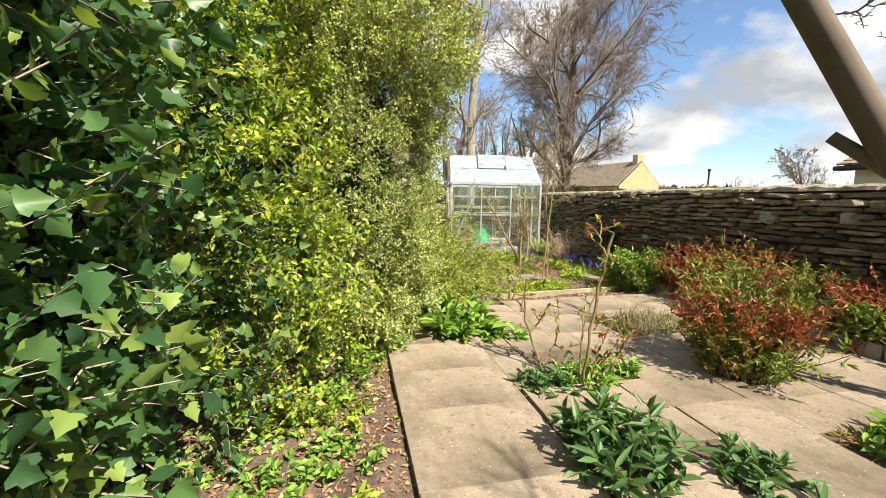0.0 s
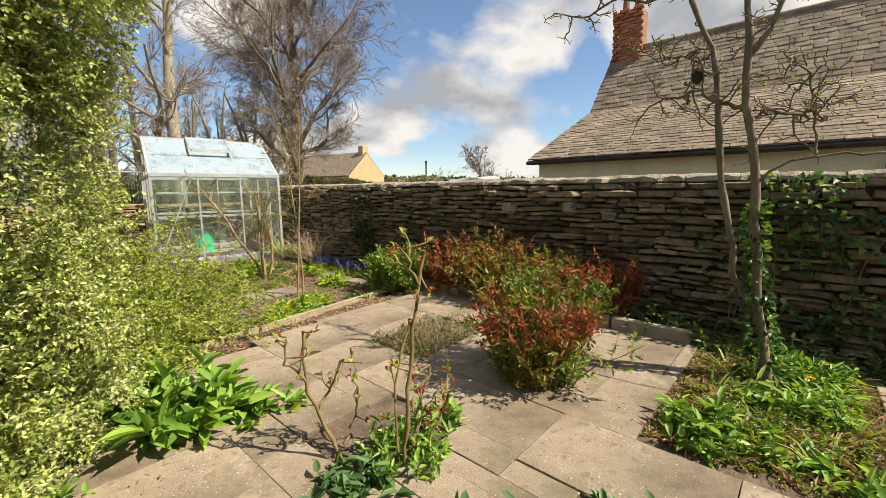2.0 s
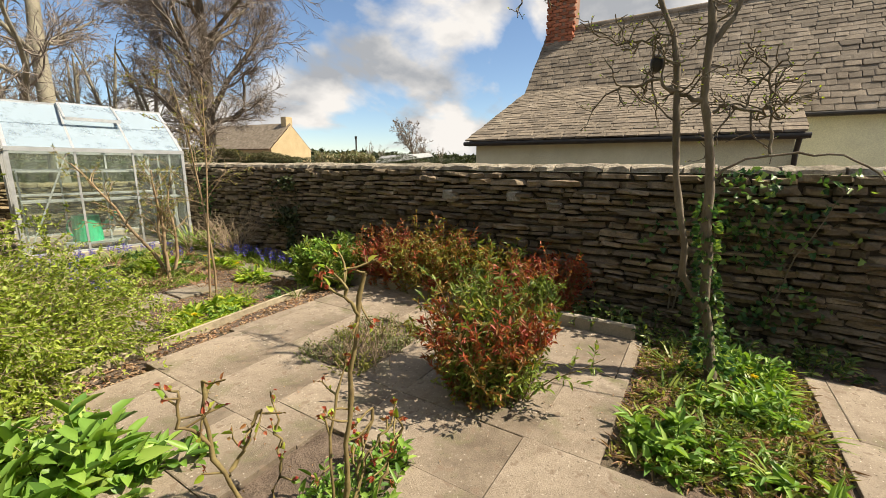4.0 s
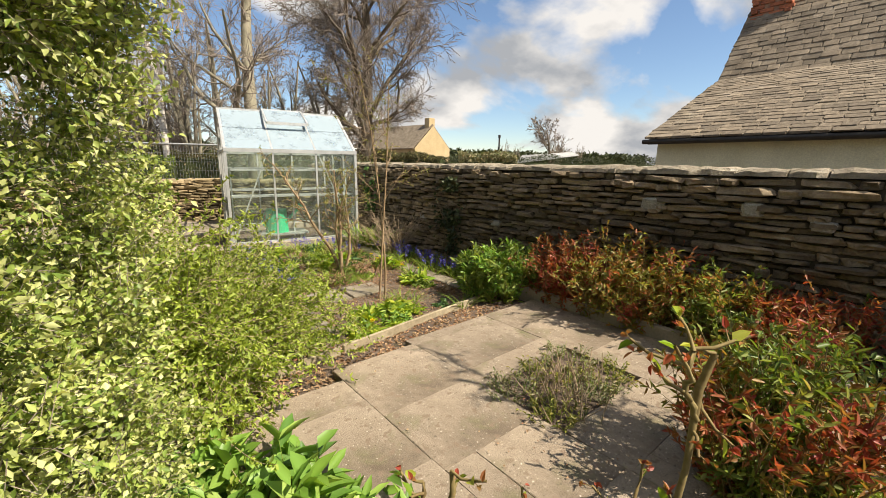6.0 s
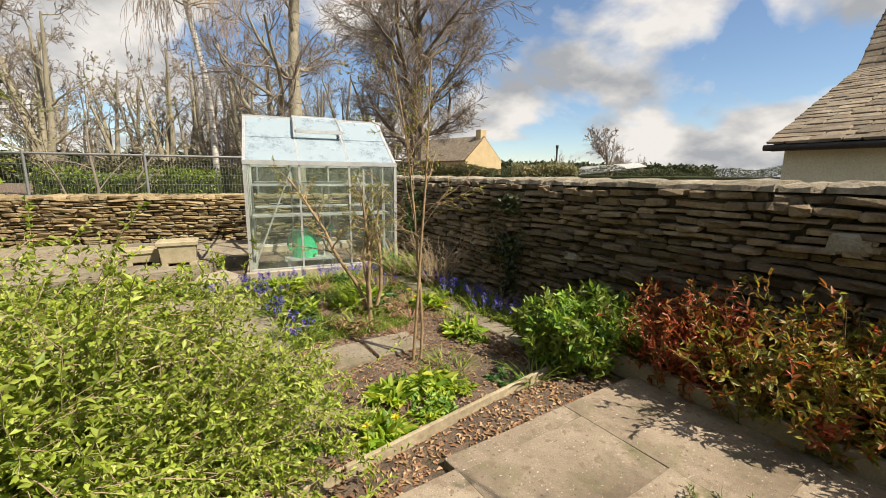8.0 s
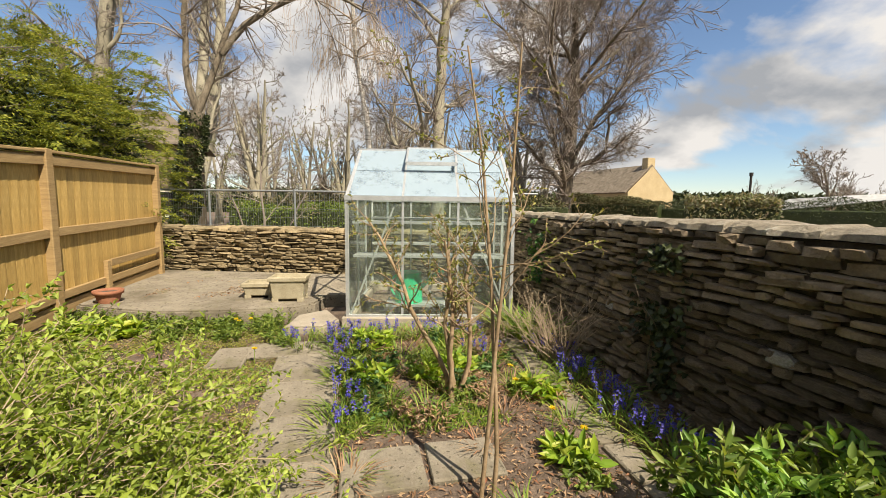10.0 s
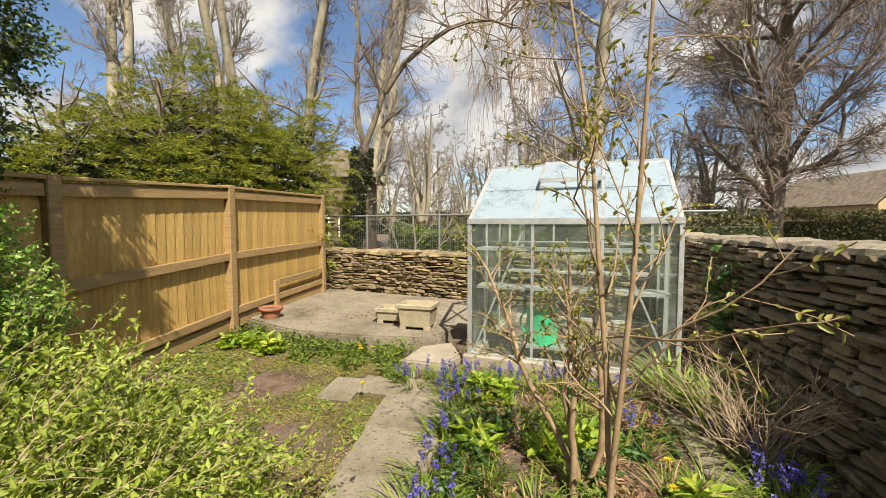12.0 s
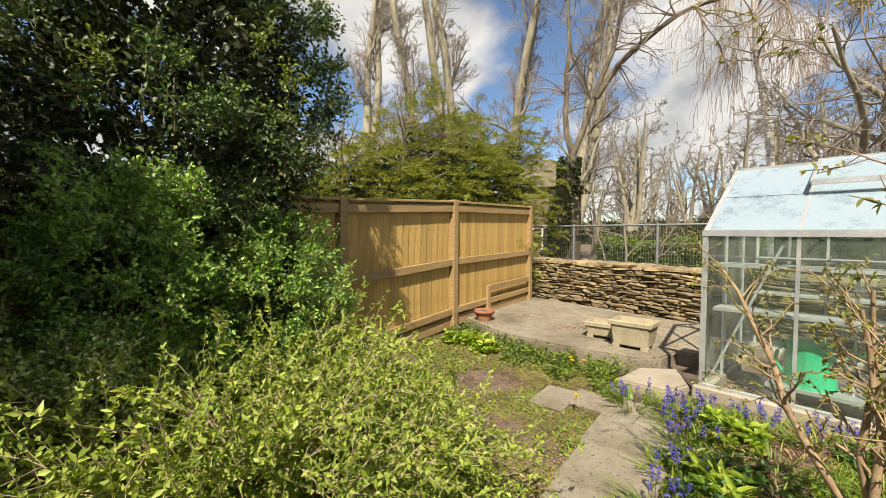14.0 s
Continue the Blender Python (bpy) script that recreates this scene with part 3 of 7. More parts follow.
def make_fence():
    f = thing("wooden_fence", FP[2][0], FP[2][1], 0, "new honey-coloured closeboard timber fence with square posts and rails", "fence")
    for i, (x, y, z, top) in enumerate(FP):
        bm = bmesh.new()
        box(bm, (0.11, 0.11, top - z + 0.3), (0, 0, (top + z - 0.3) / 2), 0.008)
        ob = part("post", bm, M["rail_wood"], f)
        ob.matrix_local = pose(x - FP[2][0], y - FP[2][1], 0, 0, 0, 18)
    rng = np.random.default_rng(4)
    for (x0, y0, z0, t0), (x1, y1, z1, t1) in zip(FP[:-1], FP[1:]):
        a, b = np.array([x0, y0]), np.array([x1, y1])
        L = np.linalg.norm(b - a); d = (b - a) / L; ang = math.degrees(math.atan2(d[1], d[0]))
        nr = np.array([-d[1], d[0]])
        if nr[0] > 0:
            nr = -nr
        o = a + nr * 0.012 - np.array(FP[2][:2])
        top, low = (t0 + t1) / 2 - 0.06, (z0 + z1) / 2
        slope = math.degrees(math.atan2(t1 - t0, L))
        n = int(L / 0.115)
        for k in range(n):
            s = (k + 0.5) * L / n
            bm = bmesh.new()
            hh = (t0 - 0.05) + (t1 - t0) * s / L - low - 0.14
            box(bm, (L / n + 0.018, 0.016, hh), (0, 0, hh / 2), 0.003)
            ob = part("board", bm, M["fence_wood"], f)
            p = o + d * s + nr * 0.02
            ob.matrix_local = pose(p[0], p[1], low + 0.14, 0, 0, ang + 4 * (1 if nr @ np.array([d[1], -d[0]]) > 0 else -1))
        for kind, zz, hgt, dep in (("rail", top - 0.06, 0.1, 0.05), ("rail", low + 0.93, 0.095, 0.05), ("rail", low + 0.22, 0.09, 0.05), ("gravel_board", low + 0.06, 0.15, 0.03), ("capping", top + 0.035, 0.03, 0.085)):
            bm = bmesh.new()
            box(bm, (L - 0.11, dep, hgt), (0, 0, 0), 0.004)
            ob = part(kind, bm, M["rail_wood"], f)
            p = o + d * L / 2 - nr * (0.022 if kind != "gravel_board" else 0.0)
            ob.matrix_local = pose(p[0], p[1], zz, 0, 0, ang) @ pose(0, 0, 0, 0, -slope, 0)
    bm = bmesh.new()
    box(bm, (0.09, 0.05, 0.5), (0, 0, 0.25), 0.004)
    ob = part("brace", bm, M["rail_wood"], f)
    ob.matrix_local = pose(-3.15 - FP[2][0], 10.25 - FP[2][1], 0.12, 0, 0, 108)
    bm = bmesh.new()
    box(bm, (1.4, 0.04, 0.09), (0, 0, 0), 0.004)
    ob = part("rail", bm, M["rail_wood"], f)
    ob.matrix_local = pose(-3.36 - FP[2][0], 10.95 - FP[2][1], 0.6, 0, -1, 108)


make_fence()

# ---- terrace, path kerbs, patio edging ----
def prism(name, pts, z0, z1, mat, label, category="", kind="structure", parent=None, bevel=0.01):
    bm = bmesh.new()
    lo = [bm.verts.new((x, y, z0)) for x, y in pts]
    f = bm.faces.new(lo)
    ex = bmesh.ops.extrude_face_region(bm, geom=[f])
    for v in ex["geom"]:
        if isinstance(v, bmesh.types.BMVert):
            v.co.z = z1
    bmesh.ops.recalc_face_normals(bm, faces=bm.faces)
    if bevel:
        bmesh.ops.bevel(bm, geom=[e for e in bm.edges if all(v.co.z > z1 - 0.001 for v in e.verts)], offset=bevel, segments=2, affect="EDGES")
    ob = part(name, bm, mat, parent)
    return tagged(ob, label, category, kind=kind)


prism("terrace", [(-2.96, 9.62), (-2.3, 9.5), (-1.86, 9.46), (-1.2, 9.6), (-0.42, 9.86), (-0.28, 10.1), (-0.3, 10.5), (0.1, 10.6), (0.15, 12.2), (-3.85, 12.1), (-3.2, 10.3)], -0.1, 0.19, M["terrace"], "pale worn concrete terrace slab beside the greenhouse", "terrace", bevel=0.02)
prism("step", [(-0.3, 9.32), (0.1, 9.4), (0.16, 9.72), (-0.12, 10.1), (-0.36, 9.8)], -0.1, 0.12, M["concrete"], "worn concrete step slab below the terrace", "step", bevel=0.02)


# ---- greenhouse ----
GX, GY, GZ, GTURN = 0.26, 9.72, 0.08, 7.0
GL, GW, GE, GR = 1.83, 1.95, 1.39, 2.02


def make_greenhouse():
    g = thing("greenhouse", GX, GY, GZ, "weathered aluminium greenhouse with dirty glass and one roof vent", "greenhouse", turn=GTURN)
    B = 0.07
    bm = bmesh.new()
    for s, a in (((GL + 0.12, 0.12, 0.2), (GL / 2, 0, -0.03)), ((GL + 0.12, 0.12, 0.2), (GL / 2, GW, -0.03)), ((0.12, GW - 0.12, 0.2), (0, GW / 2, -0.03)), ((0.12, GW - 0.12, 0.2), (GL, GW / 2, -0.03))):
        box(bm, s, a, 0.01)
    part("base_kerb", bm, M["concrete"], g, "concrete block base")
    t = 0.03
    def beam(name, p, q, w=t, h=None, m="alu"):
        part(name, bar(bmesh.new(), p, q, w, h), M[m], g)
    xs = [0, GL / 3, 2 * GL / 3, GL]
    for y in (0, GW):
        beam("sill", (0, y, B), (GL, y, B), 0.045)
        beam("eave_rail", (-0.02, y, GE), (GL + 0.02, y, GE), 0.05)
        for x in xs:
            beam("upright", (x, y, B), (x, y, GE), 0.036 if x in (0, GL) else 0.024)
    beam("ridge_bar", (-0.02, GW / 2, GR), (GL + 0.02, GW / 2, GR), 0.05)
    for x in xs:
        for y in (0, GW):
            beam("rafter", (x, y, GE), (x, GW / 2, GR), 0.036 if x in (0, GL) else 0.024)
    for x in (0, GL):
        beam("sill", (x, 0, B), (x, GW, B), 0.045)
        for y in (0.65, 1.3):
            beam("upright", (x, y, B), (x, y, GE + (GR - GE) * (1 - abs(y - GW / 2) / (GW / 2))), 0.024)
        beam("cross_bar", (x, 0, GE), (x, GW, GE), 0.024)
    beam("brace", (0.03, 0.03, B + 0.02), (GL / 3 - 0.08, 0.03, GE - 0.05), 0.018)
    beam("brace", (GL - 0.03, 0.03, B + 0.02), (2 * GL / 3 + 0.05, 0.03, GE - 0.05), 0.018)
    beam("staging", (0.4, 0.42, 0.14), (1.1, 0.42, 0.14), 0.42, 0.03)
    for x in (0.45, 1.05):
        for y in (0.26, 0.58):
            beam("staging_leg", (x, y, -0.06), (x, y, 0.125), 0.03)
    for z, y in ((0.74, 0.22), (1.12, 0.2)):
        for yy in (y, GW - y):
            beam("shelf", (0.05, yy, z), (GL - 0.05, yy, z), 0.3, 0.025)
    for x in (0.06, GL / 2, GL - 0.06):
        beam("shelf_leg", (x, 0.36, B), (x, 0.36, 1.12), 0.02)
    def pane(name, pts, m):
        bm = bmesh.new()
        f = bm.faces.new([bm.verts.new(p) for p in pts])
        ex = bmesh.ops.extrude_face_region(bm, geom=[f])
        n = (Vector(pts[1]) - Vector(pts[0])).cross(Vector(pts[2]) - Vector(pts[0])).normalized()
        for v in ex["geom"]:
            if isinstance(v, bmesh.types.BMVert):
                v.co += n * 0.004
        ob = part(name, bm, M[m], g)
        ob.visible_shadow = False
    for x0, x1 in zip(xs[:-1], xs[1:]):
        for y in (0, GW):
            pane("pane", [(x0 + 0.012, y, B + 0.02), (x1 - 0.012, y, B + 0.02), (x1 - 0.012, y, GE - 0.02), (x0 + 0.012, y, GE - 0.02)], "pane")
            sg = 1 if y == 0 else -1
            for s0, s1 in ((0.02, 0.5), (0.51, 0.98)):
                ya, yb = y + sg * GW / 2 * s0, y + sg * GW / 2 * s1
                za, zb = GE + (GR - GE) * s0 + 0.012, GE + (GR - GE) * s1 + 0.012
                pane("roof_pane", [(x0 + 0.012, ya, za), (x1 - 0.012, ya, za), (x1 - 0.012, yb, zb), (x0 + 0.012, yb, zb)], "roof_pane")
    for x in (0, GL):
        for y0, y1 in ((0, 0.65), (0.65, 1.3), (1.3, GW)):
            h = lambda y: GE + (GR - GE) * (1 - abs(y - GW / 2) / (GW / 2))
            pane("pane", [(x, y0 + 0.012, B), (x, y1 - 0.012, B), (x, y1 - 0.012, h(y1 - 0.012) - 0.01), (x, y0 + 0.012, h(y0 + 0.012) - 0.01)], "pane")
    # the roof vent, propped a little open
    n = Vector((0, -(GR - GE), GW / 2)).normalized()
    x0, x1 = GL / 3 + 0.01, 2 * GL / 3 - 0.0
    top = Vector((0, GW / 2 - 0.03, GR + 0.035)); sl = Vector((0, -GW / 2, -(GR - GE))).normalized()
    bot = top + sl * 0.56 + n * 0.07
    v = part("vent_frame", bar(bmesh.new(), (x0, bot.y, bot.z), (x1, bot.y, bot.z), 0.04), M["alu"], g)
    for x in (x0, x1):
        part("vent_frame", bar(bmesh.new(), (x, top.y, top.z), (x, bot.y, bot.z), 0.025), M["alu"], g)
    part("vent_frame", bar(bmesh.new(), (x0, top.y, top.z), (x1, top.y, top.z), 0.025), M["alu"], g)
    pane("roof_pane", [(x0, bot.y, bot.z), (x1, bot.y, bot.z), (x1, top.y, top.z), (x0, top.y, top.z)], "roof_pane")
    # soil and staging inside
    w = pose(GX, GY, GZ, 0, 0, GTURN)
    c = w @ Vector((0.66, 0.4, 0.155))
    wc = thing("watering_can", c.x, c.y, c.z + 0.0, "green plastic watering can standing in the greenhouse", "watering can", turn=20)
    bm = bmesh.new()
    bmesh.ops.create_cone(bm, cap_ends=True, segments=20, radius1=0.17, radius2=0.15, depth=0.36, matrix=Matrix.Translation((0, 0, 0.18)))
    part("body", bm, M["green_plastic"], wc, smooth=False)
    bm = bmesh.new()
    bmesh.ops.create_cone(bm, cap_ends=True, segments=12, radius1=0.03, radius2=0.02, depth=0.36, matrix=Matrix.Translation((0.24, 0, 0.24)) @ Matrix.Rotation(radians(50), 4, "Y"))
    part("spout", bm, M["green_plastic"], wc)
    bm = bmesh.new()
    bmesh.ops.create_cone(bm, cap_ends=True, segments=14, radius1=0.025, radius2=0.06, depth=0.06, matrix=Matrix.Translation((0.385, 0, 0.365)) @ Matrix.Rotation(radians(50), 4, "Y"))
    part("rose", bm, M["green_plastic"], wc)
    b = Bits()
    an = np.linspace(-0.3, np.pi * 0.95, 12)
    tubes(b, np.stack([-0.1 - 0.12 * np.sin(an), an * 0, 0.2 + 0.14 * np.cos(an)], 1)[None], np.full((1, 12), 0.014), 8)
    put("handle", b.mesh("handle", True), M["green_plastic"], wc)


make_greenhouse()


# ---- neighbour's house beyond the tall wall ----
HC, HA, HB = np.array([6.32, 8.12]), np.array([0.272, -0.962]), np.array([0.962, 0.272])
HPROF = [(0.0, 1.76), (2.67, 2.95), (3.96, 4.55)]  # lean-to eave, break of the slope, ridge
HEAVE = (2.06, 2.2)  # eave of the main roof past the lean-to
HLEN, HCUT, HDEEP = 12.0, 4.72, 7.92


def hpt(a, b, z):
    p = HC + HA * a + HB * b
    return (float(p[0]), float(p[1]), z)


house = thing("stone_roofed_house", *hpt(HLEN / 2, 0.35, -0.3), "cream rendered house with a swept stone-slate roof and brick chimney", "house")
HINV = Matrix.Translation(house.matrix_basis.translation).inverted()


def house_part(name, V, polys, mat, label=""):
    me = mesh_from(name, [HINV @ Vector(v) for v in V], polys)
    return put(name, me, mat, house, label)


def make_house():
    def slab(a0, a1, b0, b1, z0, z1, name):
        V = [hpt(a, b, z) for z in (z0, z1) for a, b in ((a0, b0), (a1, b0), (a1, b1), (a0, b1))]
        house_part(name, V, [np.array([[3, 2, 1, 0], [4, 5, 6, 7], [0, 1, 5, 4], [1, 2, 6, 5], [2, 3, 7, 6], [3, 0, 4, 7]])], M["render"])

    def outline(a, thick, pr, name):
        V = [hpt(aa, b, z) for aa in (a, a + thick) for b, z in pr]
        n = len(pr)
        house_part(name, V, [np.array([list(range(n))[::-1], list(range(n, 2 * n))]), np.array([[i, (i + 1) % n, n + (i + 1) % n, n + i] for i in range(n)])], M["render"])
    slab(0.08, HCUT - 0.08, 0.16, 0.4, -0.3, 1.72, "wall")
    slab(HCUT - 0.06, HLEN - 0.08, 2.22, 2.46, -0.3, 2.2, "wall")
    slab(0.08, HLEN - 0.08, 7.5, 7.74, -0.3, 1.72, "wall")
    back = [(7.49, -0.3), (7.49, 1.72), (HDEEP - 2.67, 2.84), (3.96, 4.4)]
    outline(0.08, 0.24, [(0.41, -0.3)] + back + [(2.7, 2.84), (0.41, 1.8)], "gable_wall")
    outline(HLEN - 0.32, 0.24, [(2.47, -0.3)] + back + [(2.47, 2.56)], "gable_wall")
    outline(HCUT - 0.32, 0.24, [(0.41, -0.3), (2.2, -0.3), (2.2, 2.2), (2.7, 2.84), (0.41, 1.8)], "gable_wall")
    # roof decks under the slates
    def deck(a0, a1, prof):
        n = len(prof)
        V = [hpt(a, b, z - d) for d in (0.03, 0.1) for a in (a0, a1) for b, z in prof]
        q = []
        for i in range(n - 1):
            q += [[i, i + 1, n + i + 1, n + i], [2 * n + i, 3 * n + i, 3 * n + i + 1, 2 * n + i + 1], [i, 2 * n + i, 2 * n + i + 1, i + 1], [n + i, n + i + 1, 3 * n + i + 1, 3 * n + i]]
        q += [[0, n, 3 * n, 2 * n], [n - 1, 3 * n - 1, 4 * n - 1, 2 * n - 1]]
        house_part("roof_deck", V, [np.array(q)], M["slate"])
    deck(0.0, HCUT, HPROF[:2])
    deck(0.0, HCUT, HPROF[1:])
    deck(HCUT, HLEN, [HEAVE, HPROF[2]])
    deck(0.0, HLEN, [HPROF[2], (HDEEP - 2.67, 2.95), (HDEEP, 1.76)])
    for a0, a1, b, z in ((-0.06, HCUT + 0.04, -0.05, 1.7), (HCUT + 0.02, HLEN, 2.01, 2.14)):
        g = Bits()
        tubes(g, np.array([[HINV @ Vector(hpt(a, b, z)) for a in np.linspace(a0, a1, 8)]]), np.full((1, 8), 0.036), 8)
        put("gutter", g.mesh("gutter", True), M["gutter"], house, "dark gutter")
    g = Bits()
    tubes(g, np.array([[HINV @ Vector(hpt(HCUT - 0.06, b, z)) for b, z in ((-0.05, 1.7), (0.02, 1.6), (0.1, 1.5), (0.1, -0.2))]]), np.full((1, 4), 0.03), 8)
    put("downpipe", g.mesh("downpipe", True), M["gutter"], house, "dark downpipe")
    g = Bits()
    tubes(g, np.array([[HINV @ Vector(hpt(a, 3.96, 4.57)) for a in np.linspace(0, HLEN, 40)]]), np.full((1, 40), 0.075), 8)
    put("ridge_tiles", g.mesh("ridge_tiles", True), M["slate"], house)
    # chimney, brick by brick
    rng = np.random.default_rng(9)
    a0, b0, w, dep = 0.04, 3.7, 0.62, 0.5
    ch = put("chimney", bpy.data.meshes.new("chimney"), M["mortar"], house, "red brick chimney stack")
    bm = bmesh.new()
    m = Matrix.Translation(HINV @ Vector(hpt(a0 + w / 2, b0 + dep / 2, 0))) @ Matrix.Rotation(math.atan2(HA[1], HA[0]), 4, "Z")
    box(bm, (w - 0.03, dep - 0.03, 1.5), (0, 0, 4.66), 0, m)
    bm.to_mesh(ch.data); bm.free()
    bm = bmesh.new()
    box(bm, (0.225, 0.1, 0.065), (0, 0, 0), 0.006)
    me = bpy.data.meshes.new("brick"); bm.to_mesh(me); bm.free()
    me.materials.append(M["chimney_brick"])
    for c in range(20):
        z = 3.96 + c * 0.076
        grow_out = 0.02 if c == 16 else 0.035 if c > 16 else 0
        for side in range(4):
            ln = w if side % 2 == 0 else dep
            k = int(ln / 0.235)
            for i in range(k):
                s = (i + 0.5 + (0.25 if c % 2 else -0.25) * (1 if side < 2 else -1)) * ln / k - ln / 2
                s = max(-ln / 2 + 0.06, min(ln / 2 - 0.06, s))
                off = (dep if side % 2 == 0 else w) / 2 - 0.045 + grow_out
                x, y, r = {0: (s, -off, 0), 1: (off, s, 90), 2: (s, off, 180), 3: (-off, s, 270)}[side]
                if side in (1, 2) and c > 8:
                    continue
                ob = new("brick", me); ob.parent = ch
                ob.matrix_local = m @ pose(x, y, z, 0, 0, r)
    for dx in (-0.14, 0.14):
        bm = bmesh.new()
        bmesh.ops.create_cone(bm, cap_ends=True, segments=14, radius1=0.09, radius2=0.07, depth=0.34, matrix=m @ Matrix.Translation((dx, 0, 5.58)))
        part("chimney_pot", bm, M["terracotta"], house)


make_house()


# ---- distance ----
def far_house():
    h = thing("yellow_gabled_house", 17.6, 45.5, -0.1, "distant yellow stone house with a brown tiled gable roof", "house", turn=26)
    bm = bmesh.new()
    w, l, e, r = 5.6, 10.0, 3.0, 5.4
    def poly(pts):
        bm.faces.new([bm.verts.new(p) for p in pts])
    for y in (0, l):
        poly([(-w / 2, y, 0), (w / 2, y, 0), (w / 2, y, e), (0, y, r), (-w / 2, y, e)])
    for x in (-w / 2, w / 2):
        poly([(x, 0, 0), (x, l, 0), (x, l, e), (x, 0, e)])
    part("wall", bm, M["yellow_wall"], h)
    for s in (-1, 1):
        bm = bmesh.new()
        box(bm, (math.hypot(w / 2 + 0.3, r - e + 0.25), l + 0.1, 0.14), (0, 0, 0), 0.02)
        ob = part("roof", bm, M["slate"], h)
        ob.matrix_local = pose(s * (w / 4 + 0.1), l / 2 + 0.12, (r + e) / 2 + 0.02, 0, s * math.degrees(math.atan2(r - e, w / 2)), 0)
    bm = bmesh.new()
    box(bm, (0.9, 0.7, 1.1), (0, 0.5, r + 0.25), 0.03)
    part("chimney", bm, M["yellow_wall"], h)


far_house()


def back_house():
    h = thing("stone_outbuilding", -8.7, 17.4, 0, "pale limestone outbuilding with a low door behind the wall", "building", turn=30)
    bm = bmesh.new()
    box(bm, (2.6, 3.0, 3.2), (0, 1.5, 1.6), 0.03)
    part("wall", bm, M["gold_stone"], h)
    bm = bmesh.new()
    bmesh.ops.create_cone(bm, cap_ends=True, segments=4, radius1=2.4, radius2=0.6, depth=1.2, matrix=Matrix.Translation((0, 1.5, 3.8)) @ Matrix.Rotation(radians(45), 4, "Z"))
    part("roof", bm, M["slate"], h)
    for x in (-0.3, 0.5):
        bm = bmesh.new()
        box(bm, (0.5, 0.06, 0.9), (x, -0.02, 1.35), 0.01)
        wn = part("window", bm, M["render"], h)
        bm = bmesh.new()
        box(bm, (0.36, 0.03, 0.7), (x, -0.055, 1.35), 0.0)
        part("glazing", bm, M["gutter"], wn)


back_house()


def mesh_fence():
    f = thing("wire_fence", -1.6, 13.2, 0, "galvanised wire mesh fence on slim metal posts", "fence", turn=2)
    xs = [-3.4, -2.1, -0.35, 1.5]
    for x in xs:
        b = Bits()
        tubes(b, np.array([[(x, 0, -0.1), (x, 0, 1.68)]], float), np.full((1, 2), 0.024), 8)
        put("post", b.mesh("post", True), M["galv"], f)
    for z in (1.64,):
        b = Bits()
        tubes(b, np.array([[(-3.6, 0, z), (4.4, 0, z)]], float), np.full((1, 2), 0.02), 8)
        put("rail", b.mesh("rail", True), M["galv"], f)
    b = Bits()
    x = np.arange(-3.4, 1.5, 0.05)
    P = np.stack([np.stack([x, x * 0, x * 0 + 0.75], 1), np.stack([x, x * 0, x * 0 + 1.63], 1)], 1)
    tubes(b, P, np.full((len(x), 2), 0.0022), 3)
    z = np.arange(0.78, 1.63, 0.17)
    P = np.stack([np.stack([z * 0 - 3.4, z * 0, z], 1), np.stack([z * 0 + 1.5, z * 0, z], 1)], 1)
    tubes(b, P, np.full((len(z), 2), 0.0022), 3)
    put("wire_mesh", b.mesh("wire_mesh"), M["galv"], f)


mesh_fence()


def polytunnel():
    p = thing("slatted_frame", 14.2, 21.5, 0, "low sloping frame of pale bars over a dark cover", "frame", turn=-30)
    for i in range(9):
        b = Bits()
        tubes(b, np.array([[(-1.7 + i * 0.1, i * 0.22, 1.35 + 0.06 * i), (1.9, i * 0.22, 1.85 + 0.025 * i)]]), np.full((1, 2), 0.03), 5)
        put("bar", b.mesh("bar"), M["alu"], p)
    for x in (-1.5, 1.6):
        for y in (0.1, 1.7):
            b = Bits()
            tubes(b, np.array([[(x, y, -0.1), (x, y, 1.55)]], float), np.full((1, 2), 0.04), 6)
            put("post", b.mesh("post"), M["galv"], p)
    q = thing("flue_pipe", 10.95, 20.45, -0.05, "thin dark metal pipe standing behind the wall", "pipe")
    b = Bits()
    tubes(b, np.array([[(0, 0, 0), (0, 0, 2.6)]], float), np.full((1, 2), 0.038), 8)
    tubes(b, np.array([[(0, 0, 2.6), (0, 0, 2.72)]], float), np.full((1, 2), 0.06), 8)
    put("tube", b.mesh("tube", True), M["gutter"], q)


polytunnel()


